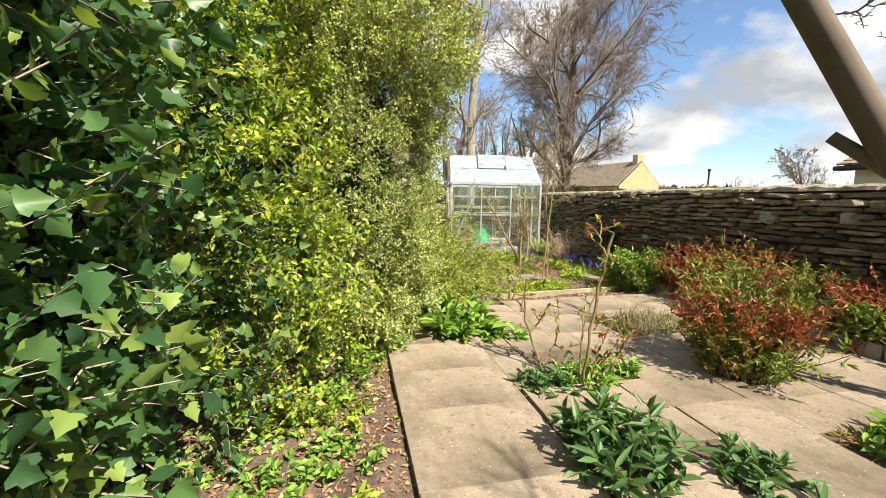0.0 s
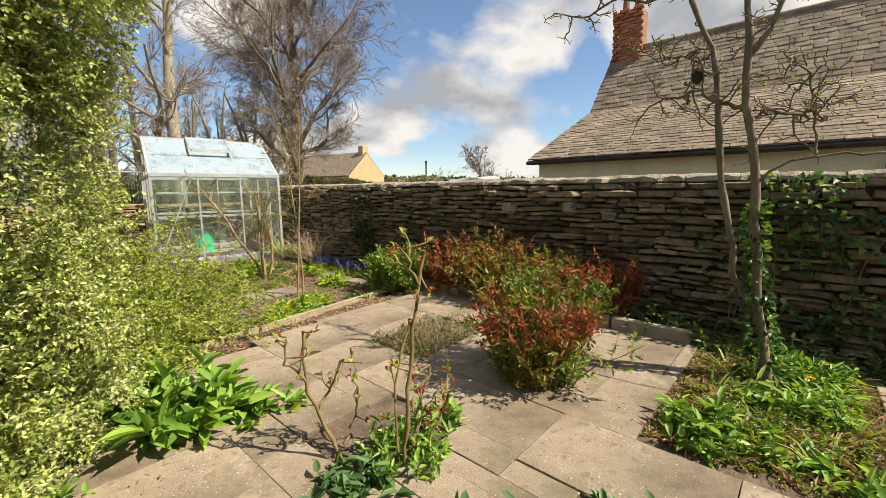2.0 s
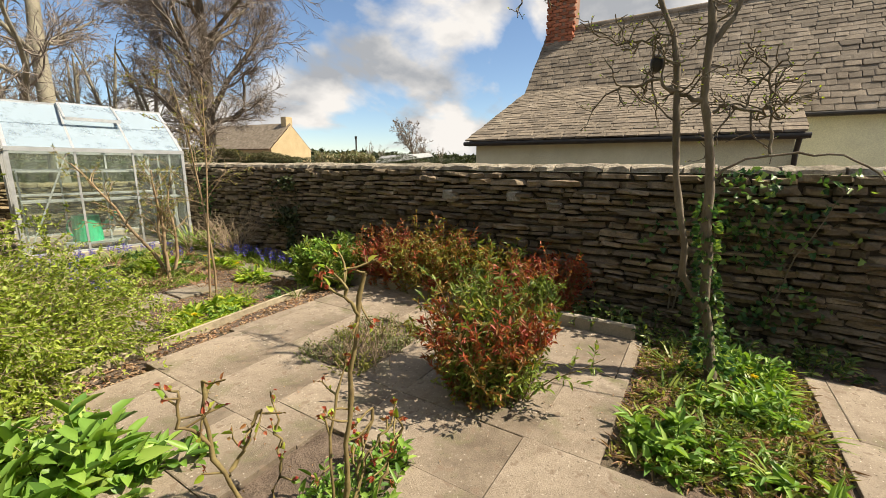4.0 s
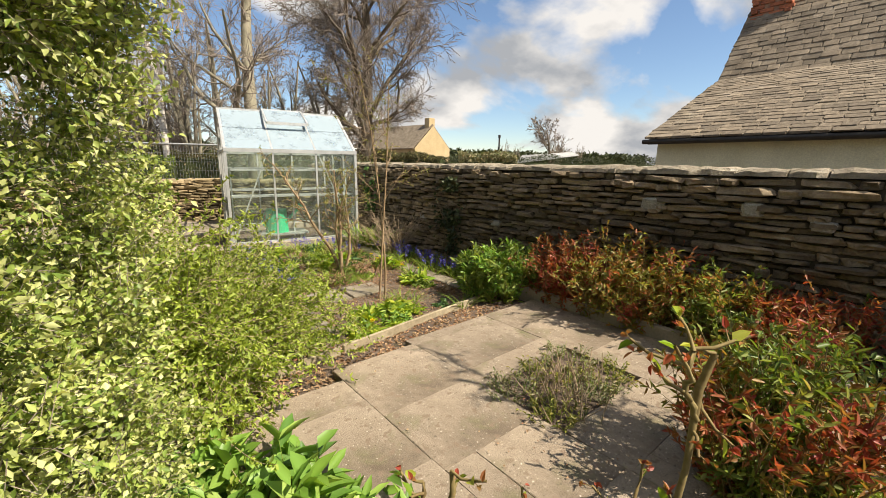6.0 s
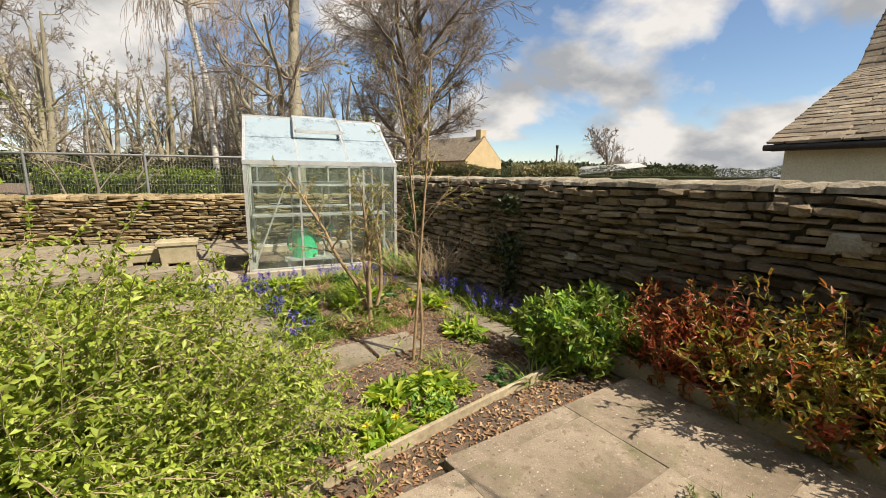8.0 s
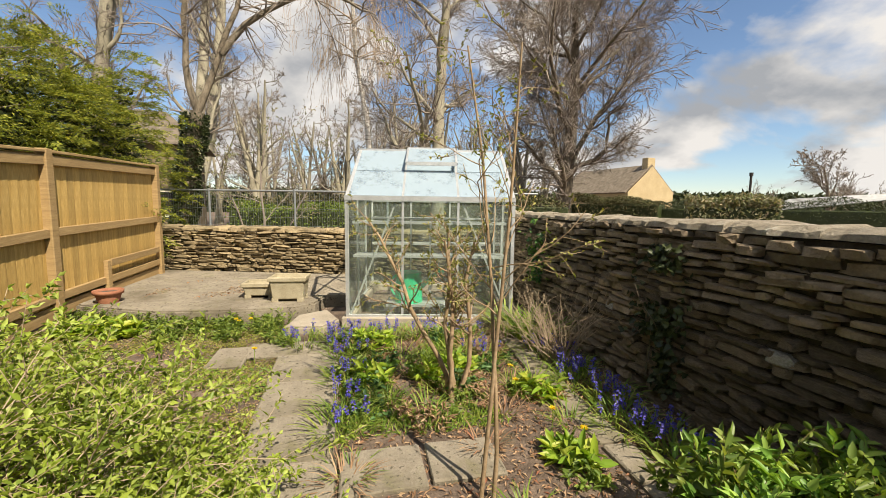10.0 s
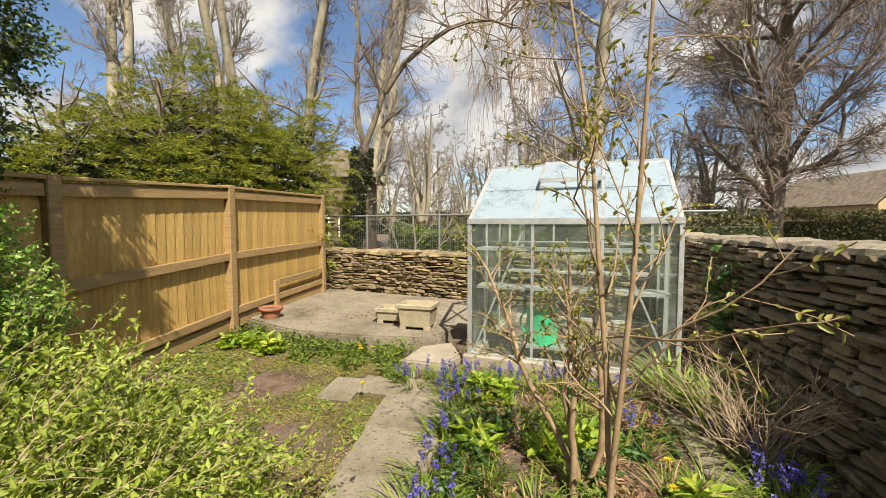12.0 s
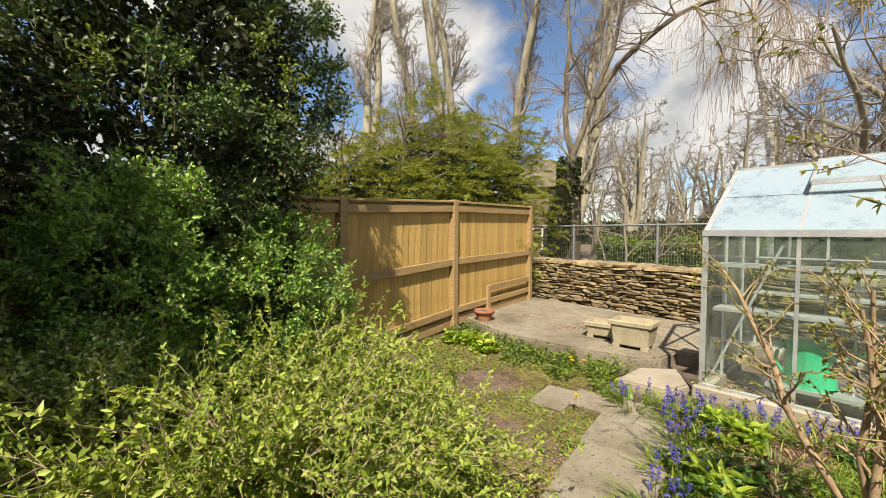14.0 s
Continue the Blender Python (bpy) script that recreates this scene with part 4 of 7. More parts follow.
# ---- troughs, pot ----
def planter(name, x, y, z, l, w, h, turn, label):
    t = thing(name, x, y, z, label, "planter", "planters on the terrace", turn)
    bm = bmesh.new()
    box(bm, (l, w, h), (0, 0, h / 2 + 0.03), 0.012)
    for v in bm.verts:
        k = 0.84 + 0.16 * v.co.z / h
        v.co.x *= k; v.co.y *= k
    top = max(bm.faces, key=lambda f: f.calc_center_median().z)
    r = bmesh.ops.inset_region(bm, faces=[top], thickness=0.035)
    bmesh.ops.translate(bm, verts=top.verts, vec=(0, 0, -0.07))
    part("body", bm, M["trough"], t)
    bm = bmesh.new()
    for s, a in (((l + 0.03, 0.03, 0.05), (0, w / 2, h)), ((l + 0.03, 0.03, 0.05), (0, -w / 2, h)), ((0.03, w - 0.03, 0.05), (l / 2, 0, h)), ((0.03, w - 0.03, 0.05), (-l / 2, 0, h))):
        box(bm, s, a, 0.006)
    part("rim", bm, M["trough"], t)
    for sx in (-1, 1):
        for sy in (-1, 1):
            bm = bmesh.new()
            box(bm, (0.08, 0.06, 0.05), (sx * l * 0.36, sy * w * 0.34, 0.02), 0.006)
            part("foot", bm, M["trough"], t)
    return t


planter("stone_planter", -0.66, 10.24, 0.19, 0.42, 0.32, 0.28, 12, "square cast stone planter on small feet on the terrace")
planter("low_stone_planter", -1.1, 10.36, 0.19, 0.4, 0.28, 0.17, 16, "low cast stone planter trough on the terrace")


def terracotta_pot(x, y, z):
    p = thing("terracotta_pot", x, y, z, "small terracotta flower pot with soil beside the fence", "pot")
    pr = [(0.1, 0.0), (0.13, 0.1), (0.13, 0.105), (0.15, 0.105), (0.155, 0.15), (0.135, 0.15), (0.13, 0.115)]
    V = [(r * math.cos(a), r * math.sin(a), z2) for r, z2 in pr for a in np.arange(24) * math.tau / 24]
    Q = [[i * 24 + j, i * 24 + (j + 1) % 24, (i + 1) * 24 + (j + 1) % 24, (i + 1) * 24 + j] for i in range(len(pr) - 1) for j in range(24)]
    put("pot", mesh_from("pot", V, [np.array(Q)], True), M["terracotta"], p)
    V = [(0.132 * math.cos(a), 0.132 * math.sin(a), 0.12) for a in np.arange(24) * math.tau / 24]
    put("soil", mesh_from("soil", V, [np.arange(24)[None]]), M["soil"], p)


terracotta_pot(-2.7, 9.78, 0.19)


# ---- plants ----
def leafy_mass(name, label, category, base, blobs, seed, stems=0, tuft=None):
    """A hedge or shrub of sprigs in the shell of uneven volumes. blobs: centre, radii, sprigs, leaves per sprig, leaf length, width, material, bump, low."""
    rng = np.random.default_rng(seed)
    h = thing(name, *base, label, category)
    o = np.array(base)
    for (c, r, n, per, L, W, mat, bump, low, shell) in blobs:
        if tuft and mat in tuft:
            # sprigs gather in tufts with gaps between them
            size, each = tuft[mat]
            C, N = lumpy(rng, n // each, np.array(c) - o, r, shell, bump, 2.2, low, seed)
            N = np.repeat(N, each, 0)
            R = unit(rng.normal(0, 1, N.shape) + N * 0.7)
            P = np.repeat(C, each, 0) + R * size * rng.uniform(0.5, 1.0, (len(R), 1)) * np.repeat(rng.uniform(0.6, 1.35, (len(C), 1)), each, 0)
            D = unit(R + N * 0.5)
        else:
            P, D = lumpy(rng, n, np.array(c) - o, r, shell, bump, 2.2, low, seed)
        keep = P[:, 2] + o[2] > 0.0
        P, D = P[keep], D[keep]
        tw = unit(D + rng.normal(0, 0.45, D.shape) + np.array([0, 0, 0.35]))
        ln = L * per * 0.28
        b = Bits()
        tubes(b, np.stack([P - tw * ln, P + tw * ln * 0.9], 1), np.stack([np.full(len(P), L * 0.05), np.full(len(P), L * 0.025)], 1), 3)
        put("twig_mass", b.mesh("twig_mass"), M["twig"], h)
        b = Bits()
        idx = np.repeat(np.arange(len(P)), per)
        t = np.tile(np.linspace(-0.9, 1, per), len(P))
        pt = P[idx] + tw[idx] * (t * ln)[:, None]
        dl = unit(tw[idx] * 0.55 + rng.normal(0, 0.7, (len(idx), 3)))
        leaves(b, pt, dl, L * rng.uniform(0.6, 1.2, len(idx)), W * rng.uniform(0.7, 1.15, len(idx)), rng, simple=W < 0.03, flat=0.6, lobed=mat == "ivy")
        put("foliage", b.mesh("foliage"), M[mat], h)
    if stems:
        lv = grow(rng, rng.normal(0, 0.12, (stems, 3)) * [1, 1, 0] + [0, 0, -0.1], rng.normal(0, 0.06, (stems, 3)) * [1, 1, 0] + [0, 0, 1], np.full(stems, blobs[0][1][2] * 1.1), np.full(stems, 0.025),
                  [dict(k=6, wander=0.05, count=6, ratio=0.12, thin=0.5, angle=40, sides=5), dict(k=4, wander=0.2, sides=4)])
        put("stem_mass", branches_mesh("stem_mass", lv), M["bark"], h)
    return h


SH, TH, CORE = (0.8, 1.0), (0.55, 1.0), (0.6, 0.85)
leafy_mass("ivy_thicket", "tall thicket of dark glossy ivy along the boundary", "hedge", (-0.8, 1.9, -0.05),
           [((-0.78, 1.75, 1.2), (0.85, 1.15, 1.9), 4600, 6, 0.058, 0.056, "ivy", 0.22, -0.6, TH), ((-0.9, 3.0, 1.1), (0.8, 0.75, 1.9), 1700, 6, 0.05, 0.044, "ivy", 0.25, -0.6, TH),
            ((-0.72, 3.5, 1.15), (0.72, 0.72, 1.7), 3800, 7, 0.042, 0.025, "bright_leaf", 0.3, -0.6, SH), ((-0.85, 0.3, 1.3), (0.8, 0.8, 1.9), 900, 6, 0.06, 0.056, "ivy", 0.22, -0.6, TH)], 11, 8, {"bright_leaf": (0.11, 20)})
# dark CORE leaves put the shade between the cream tufts into colour
leafy_mass("variegated_euonymus", "towering variegated evergreen shrub with cream-edged yellow-green leaves", "shrub", (-0.4, 4.75, -0.05),
           [((-0.42, 4.58, 1.25), (0.82, 0.64, 1.95), 25000, 8, 0.022, 0.0135, "variegated", 0.2, -0.9, SH), ((-0.12, 4.55, 2.4), (0.78, 0.6, 0.95), 9000, 8, 0.026, 0.016, "variegated", 0.2, -0.9, SH), ((-0.5, 4.6, 1.3), (0.6, 0.46, 1.8), 5500, 7, 0.04, 0.026, "yew_and_shade_leaf", 0.2, -0.9, CORE),
            ((-0.1, 4.5, 0.3), (0.45, 0.5, 0.55), 2200, 8, 0.027, 0.016, "variegated", 0.25, -0.2, TH)], 12, 9, {"variegated": (0.1, 26)})
# the near-black inner shell stands for shade deep in the shrub
leafy_mass("dark_evergreen", "large dark evergreen shrub with paler shoots over the bushes", "shrub", (-2.0, 6.0, -0.05),
           [((-1.95, 5.88, 2.1), (1.12, 1.22, 2.8), 9000, 8, 0.04, 0.024, "yew_and_shade_leaf", 0.22, -0.9, SH), ((-1.9, 5.92, 2.1), (0.98, 1.04, 2.6), 5000, 7, 0.06, 0.04, "dark_hedge_and_shade", 0.2, -0.9, CORE), ((-1.95, 5.88, 2.1), (1.18, 1.28, 2.82), 900, 9, 0.034, 0.022, "green_leaf", 0.22, -0.7, (0.95, 1.03)),
            ((-1.45, 6.5, 0.75), (0.68, 0.55, 0.85), 2800, 7, 0.034, 0.023, "herb", 0.3, -0.3, TH)], 13, 10, {"yew_and_shade_leaf": (0.14, 26), "green_leaf": (0.09, 14), "herb": (0.1, 16)})
leafy_mass("variegated_euonymus", "low variegated evergreen shrub with pale green shoots", "shrub", (-0.55, 5.6, -0.05),
           [((-0.55, 5.6, 0.5), (0.45, 0.4, 0.52), 2200, 8, 0.026, 0.016, "variegated", 0.3, -0.4, TH), ((-0.95, 5.75, 0.95), (0.5, 0.5, 0.95), 3200, 8, 0.032, 0.02, "herb", 0.3, -0.6, TH)], 14, 5, {"variegated": (0.085, 22), "herb": (0.1, 18)})


def spray_bush(name, label, x, y, stems, length, lean, mat, L, W, seed, twigs=8, per=9):
    """A bush of arching stems with fine leaves."""
    rng = np.random.default_rng(seed)
    z = rough_ground(x, y)
    h = thing(name, x, y, z, label, "shrub", "arching bushes")
    a = rng.uniform(0, math.tau, stems)
    s = rng.uniform(0.1, 1.3, stems) ** 0.7 * lean
    D = np.stack([np.cos(a) * s, np.sin(a) * s, np.ones(stems)], 1)
    P = np.stack([np.cos(a) * 0.16, np.sin(a) * 0.16, np.full(stems, -0.05)], 1) * rng.uniform(0.2, 1.4, (stems, 1))
    P[:, 2] = -0.05
    lv = grow(rng, P, D, length * rng.uniform(0.7, 1.1, stems), np.full(stems, 0.0048),
              [dict(k=8, wander=0.13, up=-0.21, count=twigs, ratio=0.36, thin=0.6, angle=42, sides=4, taper=0.35), dict(k=4, wander=0.18, up=-0.02, sides=3, taper=0.4)])
    put("stem_mass", branches_mesh("stem_mass", lv, 0.0014), M["dry_stem"], h)
    b = Bits()
    for level, p in ((lv[1], per), (lv[0], per * 3)):
        pt, d = on_branches(rng, level, p, 0.2)
        leaves(b, pt, d, L * rng.uniform(0.6, 1.3, len(pt)), W * rng.uniform(0.7, 1.2, len(pt)), rng, simple=True, flat=0.5)
    put("foliage", b.mesh("foliage"), M[mat], h)
    return h


SPL = "arching bush flushed with tiny fresh yellow-green leaves"
for i, (x, y, n, ln, le) in enumerate(((0.42, 6.5, 60, 0.62, 0.75), (0.15, 6.33, 130, 1.16, 0.72), (-0.4, 6.1, 150, 1.32, 0.75), (-0.3, 5.82, 100, 1.16, 0.7), (-0.72, 6.5, 120, 1.1, 0.85), (-1.2, 7.0, 70, 0.75, 0.9), (-0.35, 6.75, 70, 0.75, 0.9))):
    spray_bush("spiraea_bush", SPL, x, y, n, ln, le, "spiraea_leaf", 0.03 if i in (0, 1) else 0.033, 0.015 if i in (0, 1) else 0.018, 20 + i, 12, 22)


def clump(name, label, category, x, y, r, h, n, per, L, W, mat, seed, z=None, group="", upright=0.8, simple=False):
    """A leafy herb: short stems from one crown, broad leaves along them."""
    rng = np.random.default_rng(seed)
    t = thing(name, x, y, rough_ground(x, y) if z is None else z, label, category, group)
    a = rng.uniform(0, math.tau, n); q = np.sqrt(rng.uniform(0, 1, n))
    P = np.stack([np.cos(a) * q * r * 0.55, np.sin(a) * q * r * 0.55, np.full(n, -0.02)], 1)
    D = np.stack([np.cos(a) * q * (1 - upright) * 2.2, np.sin(a) * q * (1 - upright) * 2.2, np.ones(n)], 1) + rng.normal(0, 0.12, (n, 3))
    lv = grow(rng, P, D, h * rng.uniform(0.45, 1.0, n) * (1.1 - 0.3 * q), np.full(n, 0.0035), [dict(k=4, wander=0.12, sides=3)])
    put("stem_mass", branches_mesh("stem_mass", lv), M["green_leaf"], t)
    pt, d = on_branches(rng, lv[0], per, 0.08)
    d = unit(d * np.array([1.3, 1.3, 0.4]) + np.array([0, 0, 0.28]))
    b = Bits()
    leaves(b, pt, d, L * rng.uniform(0.5, 1.15, len(pt)), W * rng.uniform(0.65, 1.15, len(pt)), rng, simple=simple, flat=2.2, droop=0.25)
    put("foliage", b.mesh("foliage"), M[mat], t)
    return t


for i, (x, y, r, h) in enumerate(((0.22, 2.95, 0.22, 0.16), (0.1, 3.25, 0.2, 0.2), (-0.05, 3.6, 0.25, 0.3), (0.3, 2.6, 0.16, 0.12), (-0.02, 2.75, 0.22, 0.16), (0.05, 3.9, 0.22, 0.32), (0.1, 4.2, 0.2, 0.25), (-0.15, 3.2, 0.25, 0.24))):
    clump("path_side_weed", "soft bright green weeds beside the paving edge", "plant", x, y, r, h, 24, 8, 0.05, 0.028, "bright_leaf" if i % 2 else "herb", 480 + i, group="weeds beside the paving", upright=0.65)


FOX = "clump of broad soft green foxglove-like leaves in the paving"
clump("leafy_clump", FOX, "plant", 0.66, 4.72, 0.38, 0.36, 46, 9, 0.15, 0.062, "herb", 30)
clump("leafy_clump", FOX, "plant", 0.42, 4.98, 0.25, 0.25, 22, 8, 0.13, 0.055, "herb", 31)
clump("leafy_clump", "small clump of green leaves in the paving", "plant", 1.02, 4.6, 0.24, 0.2, 18, 8, 0.1, 0.045, "herb", 32)
clump("rose_undergrowth", "low mixed greenery round the rose stems", "plant", 1.5, 3.82, 0.3, 0.24, 40, 9, 0.07, 0.024, "herb", 33)
clump("rose_undergrowth", "low dark green leaves round the rose stems", "plant", 1.22, 3.78, 0.3, 0.15, 34, 9, 0.08, 0.034, "blue_herb", 34)
clump("rose_undergrowth", "low mixed greenery round the rose stems", "plant", 1.72, 3.98, 0.2, 0.22, 20, 8, 0.075, 0.03, "herb", 35)
clump("leafy_clump", "clump of blue-green lance-shaped leaves in the paving", "plant", 1.42, 3.0, 0.34, 0.34, 50, 10, 0.11, 0.036, "blue_herb", 36)
clump("leafy_clump", "clump of blue-green lance-shaped leaves in the paving", "plant", 1.95, 2.95, 0.24, 0.2, 30, 9, 0.08, 0.03, "blue_herb", 37)


def rose(x, y, seed, canes, red):
    """Knobbly pruned canes, each given as a short run of points, with stubs, thorns and a few young leaves."""
    rng = np.random.default_rng(seed)
    t = thing("pruned_rose", x, y, rough_ground(x, y), "leggy pruned rose bush with bronze new shoots", "rose", "pruned roses")
    st, di, tips = [], [], []
    for pts, r in canes:
        P = resample(np.array([(a, c, z + 0.04) for a, c, z in pts], float), 12)
        P[1:] += rng.normal(0, 0.006, (11, 3))
        R = 0.78 * np.linspace(r, r * 0.72, 12) * (1 + 0.35 * (np.arange(12) % 4 == 2) + rng.uniform(-0.08, 0.08, 12))
        put("cane", branches_mesh("cane", [(P[None], R[None], 8)]), M["rose_stem"], t)
        for q in (5, 7, 9, 10, 11):
            st.append(P[q]); di.append(unit(P[q] - P[q - 1] + rng.normal(0, 0.5, 3)))
        tips.append(P[-1])
    st, di = np.array(st), np.array(di)
    lv = grow(rng, st, di, rng.uniform(0.03, 0.13, len(st)), np.full(len(st), 0.0042), [dict(k=4, wander=0.2, up=0.12, sides=6, taper=0.75, count=2, ratio=0.35, thin=0.6, angle=45, **{"from": 0.5}), dict(k=3, wander=0.2, up=0.1, sides=4)])
    put("twig_mass", branches_mesh("twig_mass", lv), M["rose_stem"], t)
    b, g = Bits(), Bits()
    pt, d = on_branches(rng, lv[1], 3 if red else 1, 0.5)
    leaves(b, pt, d, 0.024 * rng.uniform(0.5, 1.2, len(pt)), 0.014, rng, flat=0.4)
    put("young_foliage", b.mesh("young_foliage"), M["red_leaf"], t, "bronze-red young leaves")
    pt, d = on_branches(rng, lv[0], 1, 0.5)
    leaves(g, pt, d, 0.04, 0.026, rng, flat=1.0)
    put("foliage", g.mesh("foliage"), M["bright_leaf"], t)


rose(1.24, 3.96, 40, [([(0, 0, 0), (-0.06, 0.05, 0.16), (-0.12, 0.1, 0.34), (-0.13, 0.12, 0.5), (-0.12, 0.12, 0.6)], 0.011), ([(-0.08, 0.07, 0.24), (-0.02, 0.08, 0.32), (0.04, 0.07, 0.45)], 0.009),
                      ([(-0.12, 0.1, 0.36), (-0.2, 0.12, 0.46), (-0.19, 0.13, 0.57)], 0.008), ([(0.0, 0.02, 0), (0.08, 0.05, 0.2), (0.1, 0.08, 0.36)], 0.008)], False)
rose(1.46, 3.78, 41, [([(0, 0, 0), (0.02, 0.0, 0.3), (0.05, 0.01, 0.6), (0.1, 0.02, 0.82), (0.13, 0.02, 0.95)], 0.012), ([(0.1, 0.02, 0.8), (0.05, 0.02, 0.88), (0.06, 0.02, 0.98)], 0.008),
                      ([(0.03, 0.02, 0), (0.1, 0.05, 0.22), (0.17, 0.06, 0.4)], 0.009), ([(0.05, 0, 0), (0.17, -0.02, 0.17), (0.25, -0.02, 0.33)], 0.009), ([(0.04, 0.03, 0), (0.14, 0.1, 0.16), (0.28, 0.12, 0.26)], 0.008), ([(-0.02, 0.03, 0), (0.0, 0.09, 0.3), (0.06, 0.12, 0.52)], 0.008)], True)


def red_shrub(name, label, x, y, r, h, seed, mats, n=90, group="red shrubs", z=None, leaf=(0.05, 0.017)):
    """Upright thin stems with lance-shaped leaves, redder outside."""
    rng = np.random.default_rng(seed)
    t = thing(name, x, y, rough_ground(x, y) if z is None else z, label, "shrub", group)
    a = rng.uniform(0, math.tau, n); q = np.sqrt(rng.uniform(0, 1, n))
    P = np.stack([np.cos(a) * q * r * 0.7, np.sin(a) * q * r * 0.7, np.full(n, -0.04)], 1)
    D = np.stack([np.cos(a) * q * 0.3, np.sin(a) * q * 0.3, np.ones(n)], 1)
    lv = grow(rng, P, D, h * rng.uniform(0.75, 1.08, n) * (1.05 - 0.25 * q ** 2), np.full(n, 0.005),
              [dict(k=5, wander=0.12, count=7, ratio=0.3, thin=0.6, angle=42, sides=4, **{"from": 0.06}), dict(k=3, wander=0.15, up=0.1, sides=3)])
    put("stem_mass", branches_mesh("stem_mass", lv, 0.0012), M["rose_stem"], t)
    k = len(mats)
    pt, d = on_branches(rng, lv[1], 9, 0.1)
    pt2, d2 = on_branches(rng, lv[0], 18, 0.03)
    pt, d = np.concatenate([pt, pt2]), np.concatenate([d, d2])
    sel = np.array([int(k * min(0.999, max(0.0, 0.5 + 0.9 * noise.noise(Vector(p * 3.2) + Vector((seed, 0, 0)))))) for p in pt])
    for i, m in enumerate(mats):
        b = Bits()
        s = sel == i
        if s.sum() < 3:
            continue
        leaves(b, pt[s], d[s], leaf[0] * rng.uniform(0.6, 1.2, s.sum()), leaf[1] * rng.uniform(0.7, 1.2, s.sum()), rng, flat=0.6)
        put("foliage", b.mesh("foliage"), M[m], t)
    return t


red_shrub("red_tinged_shrub", "bushy shrub with red and green leaves growing through the paving", 2.57, 4.1, 0.3, 0.74, 50, ["red_leaf", "mixed_leaf", "green_leaf", "green_leaf"], 110, leaf=(0.046, 0.016))
for i, (u, v, r, h, ms, lab) in enumerate((
        (3.5, 1.98, 0.46, 0.54, ["green_leaf", "herb", "green_leaf"], "rounded dark green leafy shrub under the stone wall"),
        (3.76, 1.42, 0.27, 0.68, ["red_leaf", "red_leaf", "mixed_leaf"], "red and bronze leaved shrub under the stone wall"),
        (3.76, 0.98, 0.27, 0.74, ["mixed_leaf", "mixed_leaf", "red_leaf"], "red and green leaved shrub under the stone wall"),
        (3.76, 0.54, 0.27, 0.72, ["red_leaf", "mixed_leaf", "mixed_leaf"], "red and bronze leaved shrub under the stone wall"),
        (3.76, 0.12, 0.27, 0.7, ["mixed_leaf", "green_leaf", "mixed_leaf"], "red and green leaved shrub under the stone wall"),
        (3.74, -0.4, 0.27, 0.62, ["green_leaf", "red_leaf", "red_leaf"], "small crimson leaved shrub under the stone wall"))):
    x, y = uv(u, v)
    red_shrub("wall_shrub", lab, x, y, r, h, 60 + i, ms, 75, "shrubs under the wall", leaf=(0.07, 0.028) if i == 0 else (0.05, 0.017))
for i, (u, v) in enumerate(((3.72, -0.85), (3.72, -1.3), (3.7, -1.8), (3.75, -2.3))):
    x, y = uv(u, v)
    clump("wall_foot_plant", "straggling green plants at the foot of the wall", "plant", x, y, 0.32, 0.4 - 0.06 * i, 30, 9, 0.06, 0.026, "dark_leaf", 70 + i, group="plants at the wall foot", upright=0.7)



def dry_stalks(x, y, h, seed, n=34):
    rng = np.random.default_rng(seed)
    t = thing("dry_stalks", x, y, rough_ground(x, y), "cut straw-coloured stalks among creeping herbs", "plant", "dry stalks")
    P = rng.normal(0, 0.09, (n, 3)) * [1, 1, 0]
    lv = grow(rng, P, rng.normal(0, 0.35, (n, 3)) + [0, 0, 1], h * rng.uniform(0.5, 1.2, n), np.full(n, 0.0035), [dict(k=3, wander=0.1, sides=4, taper=0.8)])
    put("stem_mass", branches_mesh("stem_mass", lv), M["dry_stem"], t)


# the planted square in the paving
for i, (u, v) in enumerate(((2.12, 0.34), (2.45, 0.3), (2.72, 0.36), (2.1, 0.62), (2.42, 0.62), (2.7, 0.64))):
    x, y = uv(u, v)
    clump("creeping_herb", "grey-green creeping herb with dry stalks in a paving square", "plant", x, y, 0.26, 0.17, 60, 8, 0.034, 0.011, "silver" if i % 2 else "moss", 80 + i, z=-0.03, group="creeping herbs", simple=True, upright=0.65)

for i, (u, v) in enumerate(((2.3, 0.5), (2.55, 0.42), (2.2, 0.36))):
    x, y = uv(u, v)
    dry_stalks(x, y, 0.2, 88 + i)

# the bed beside the paving
for i in range(34):
    rr = random.Random(100 + i)
    u, v = rr.uniform(2.15, 3.5), rr.uniform(-2.12, -1.36)
    x, y = uv(u, v)
    k = i % 5
    clump("bed_weed", ("tuft of long green leaves in the weedy bed", "bright green seedling clump in the weedy bed", "straggling upright weed in the bed", "broad leaved weed in the bed", "ferny green weed in the bed")[k], "plant", x, y, 0.17, rr.uniform(0.08, 0.24), 16, 8,
          (0.075, 0.03, 0.045, 0.1, 0.03)[k], (0.02, 0.014, 0.012, 0.036, 0.008)[k], ("herb", "bright_leaf", "green_leaf", "herb", "green_leaf")[k], 110 + i, z=-0.03, group="weeds in the bed", upright=0.75)


# ---- old fruit tree against the wall ----
def lateral(pts):
    """Points given as across the view of the wall, away from it, and up."""
    return np.array([(0.335 * l + 0.942 * d, -0.942 * l + 0.335 * d, z) for l, d, z in pts])


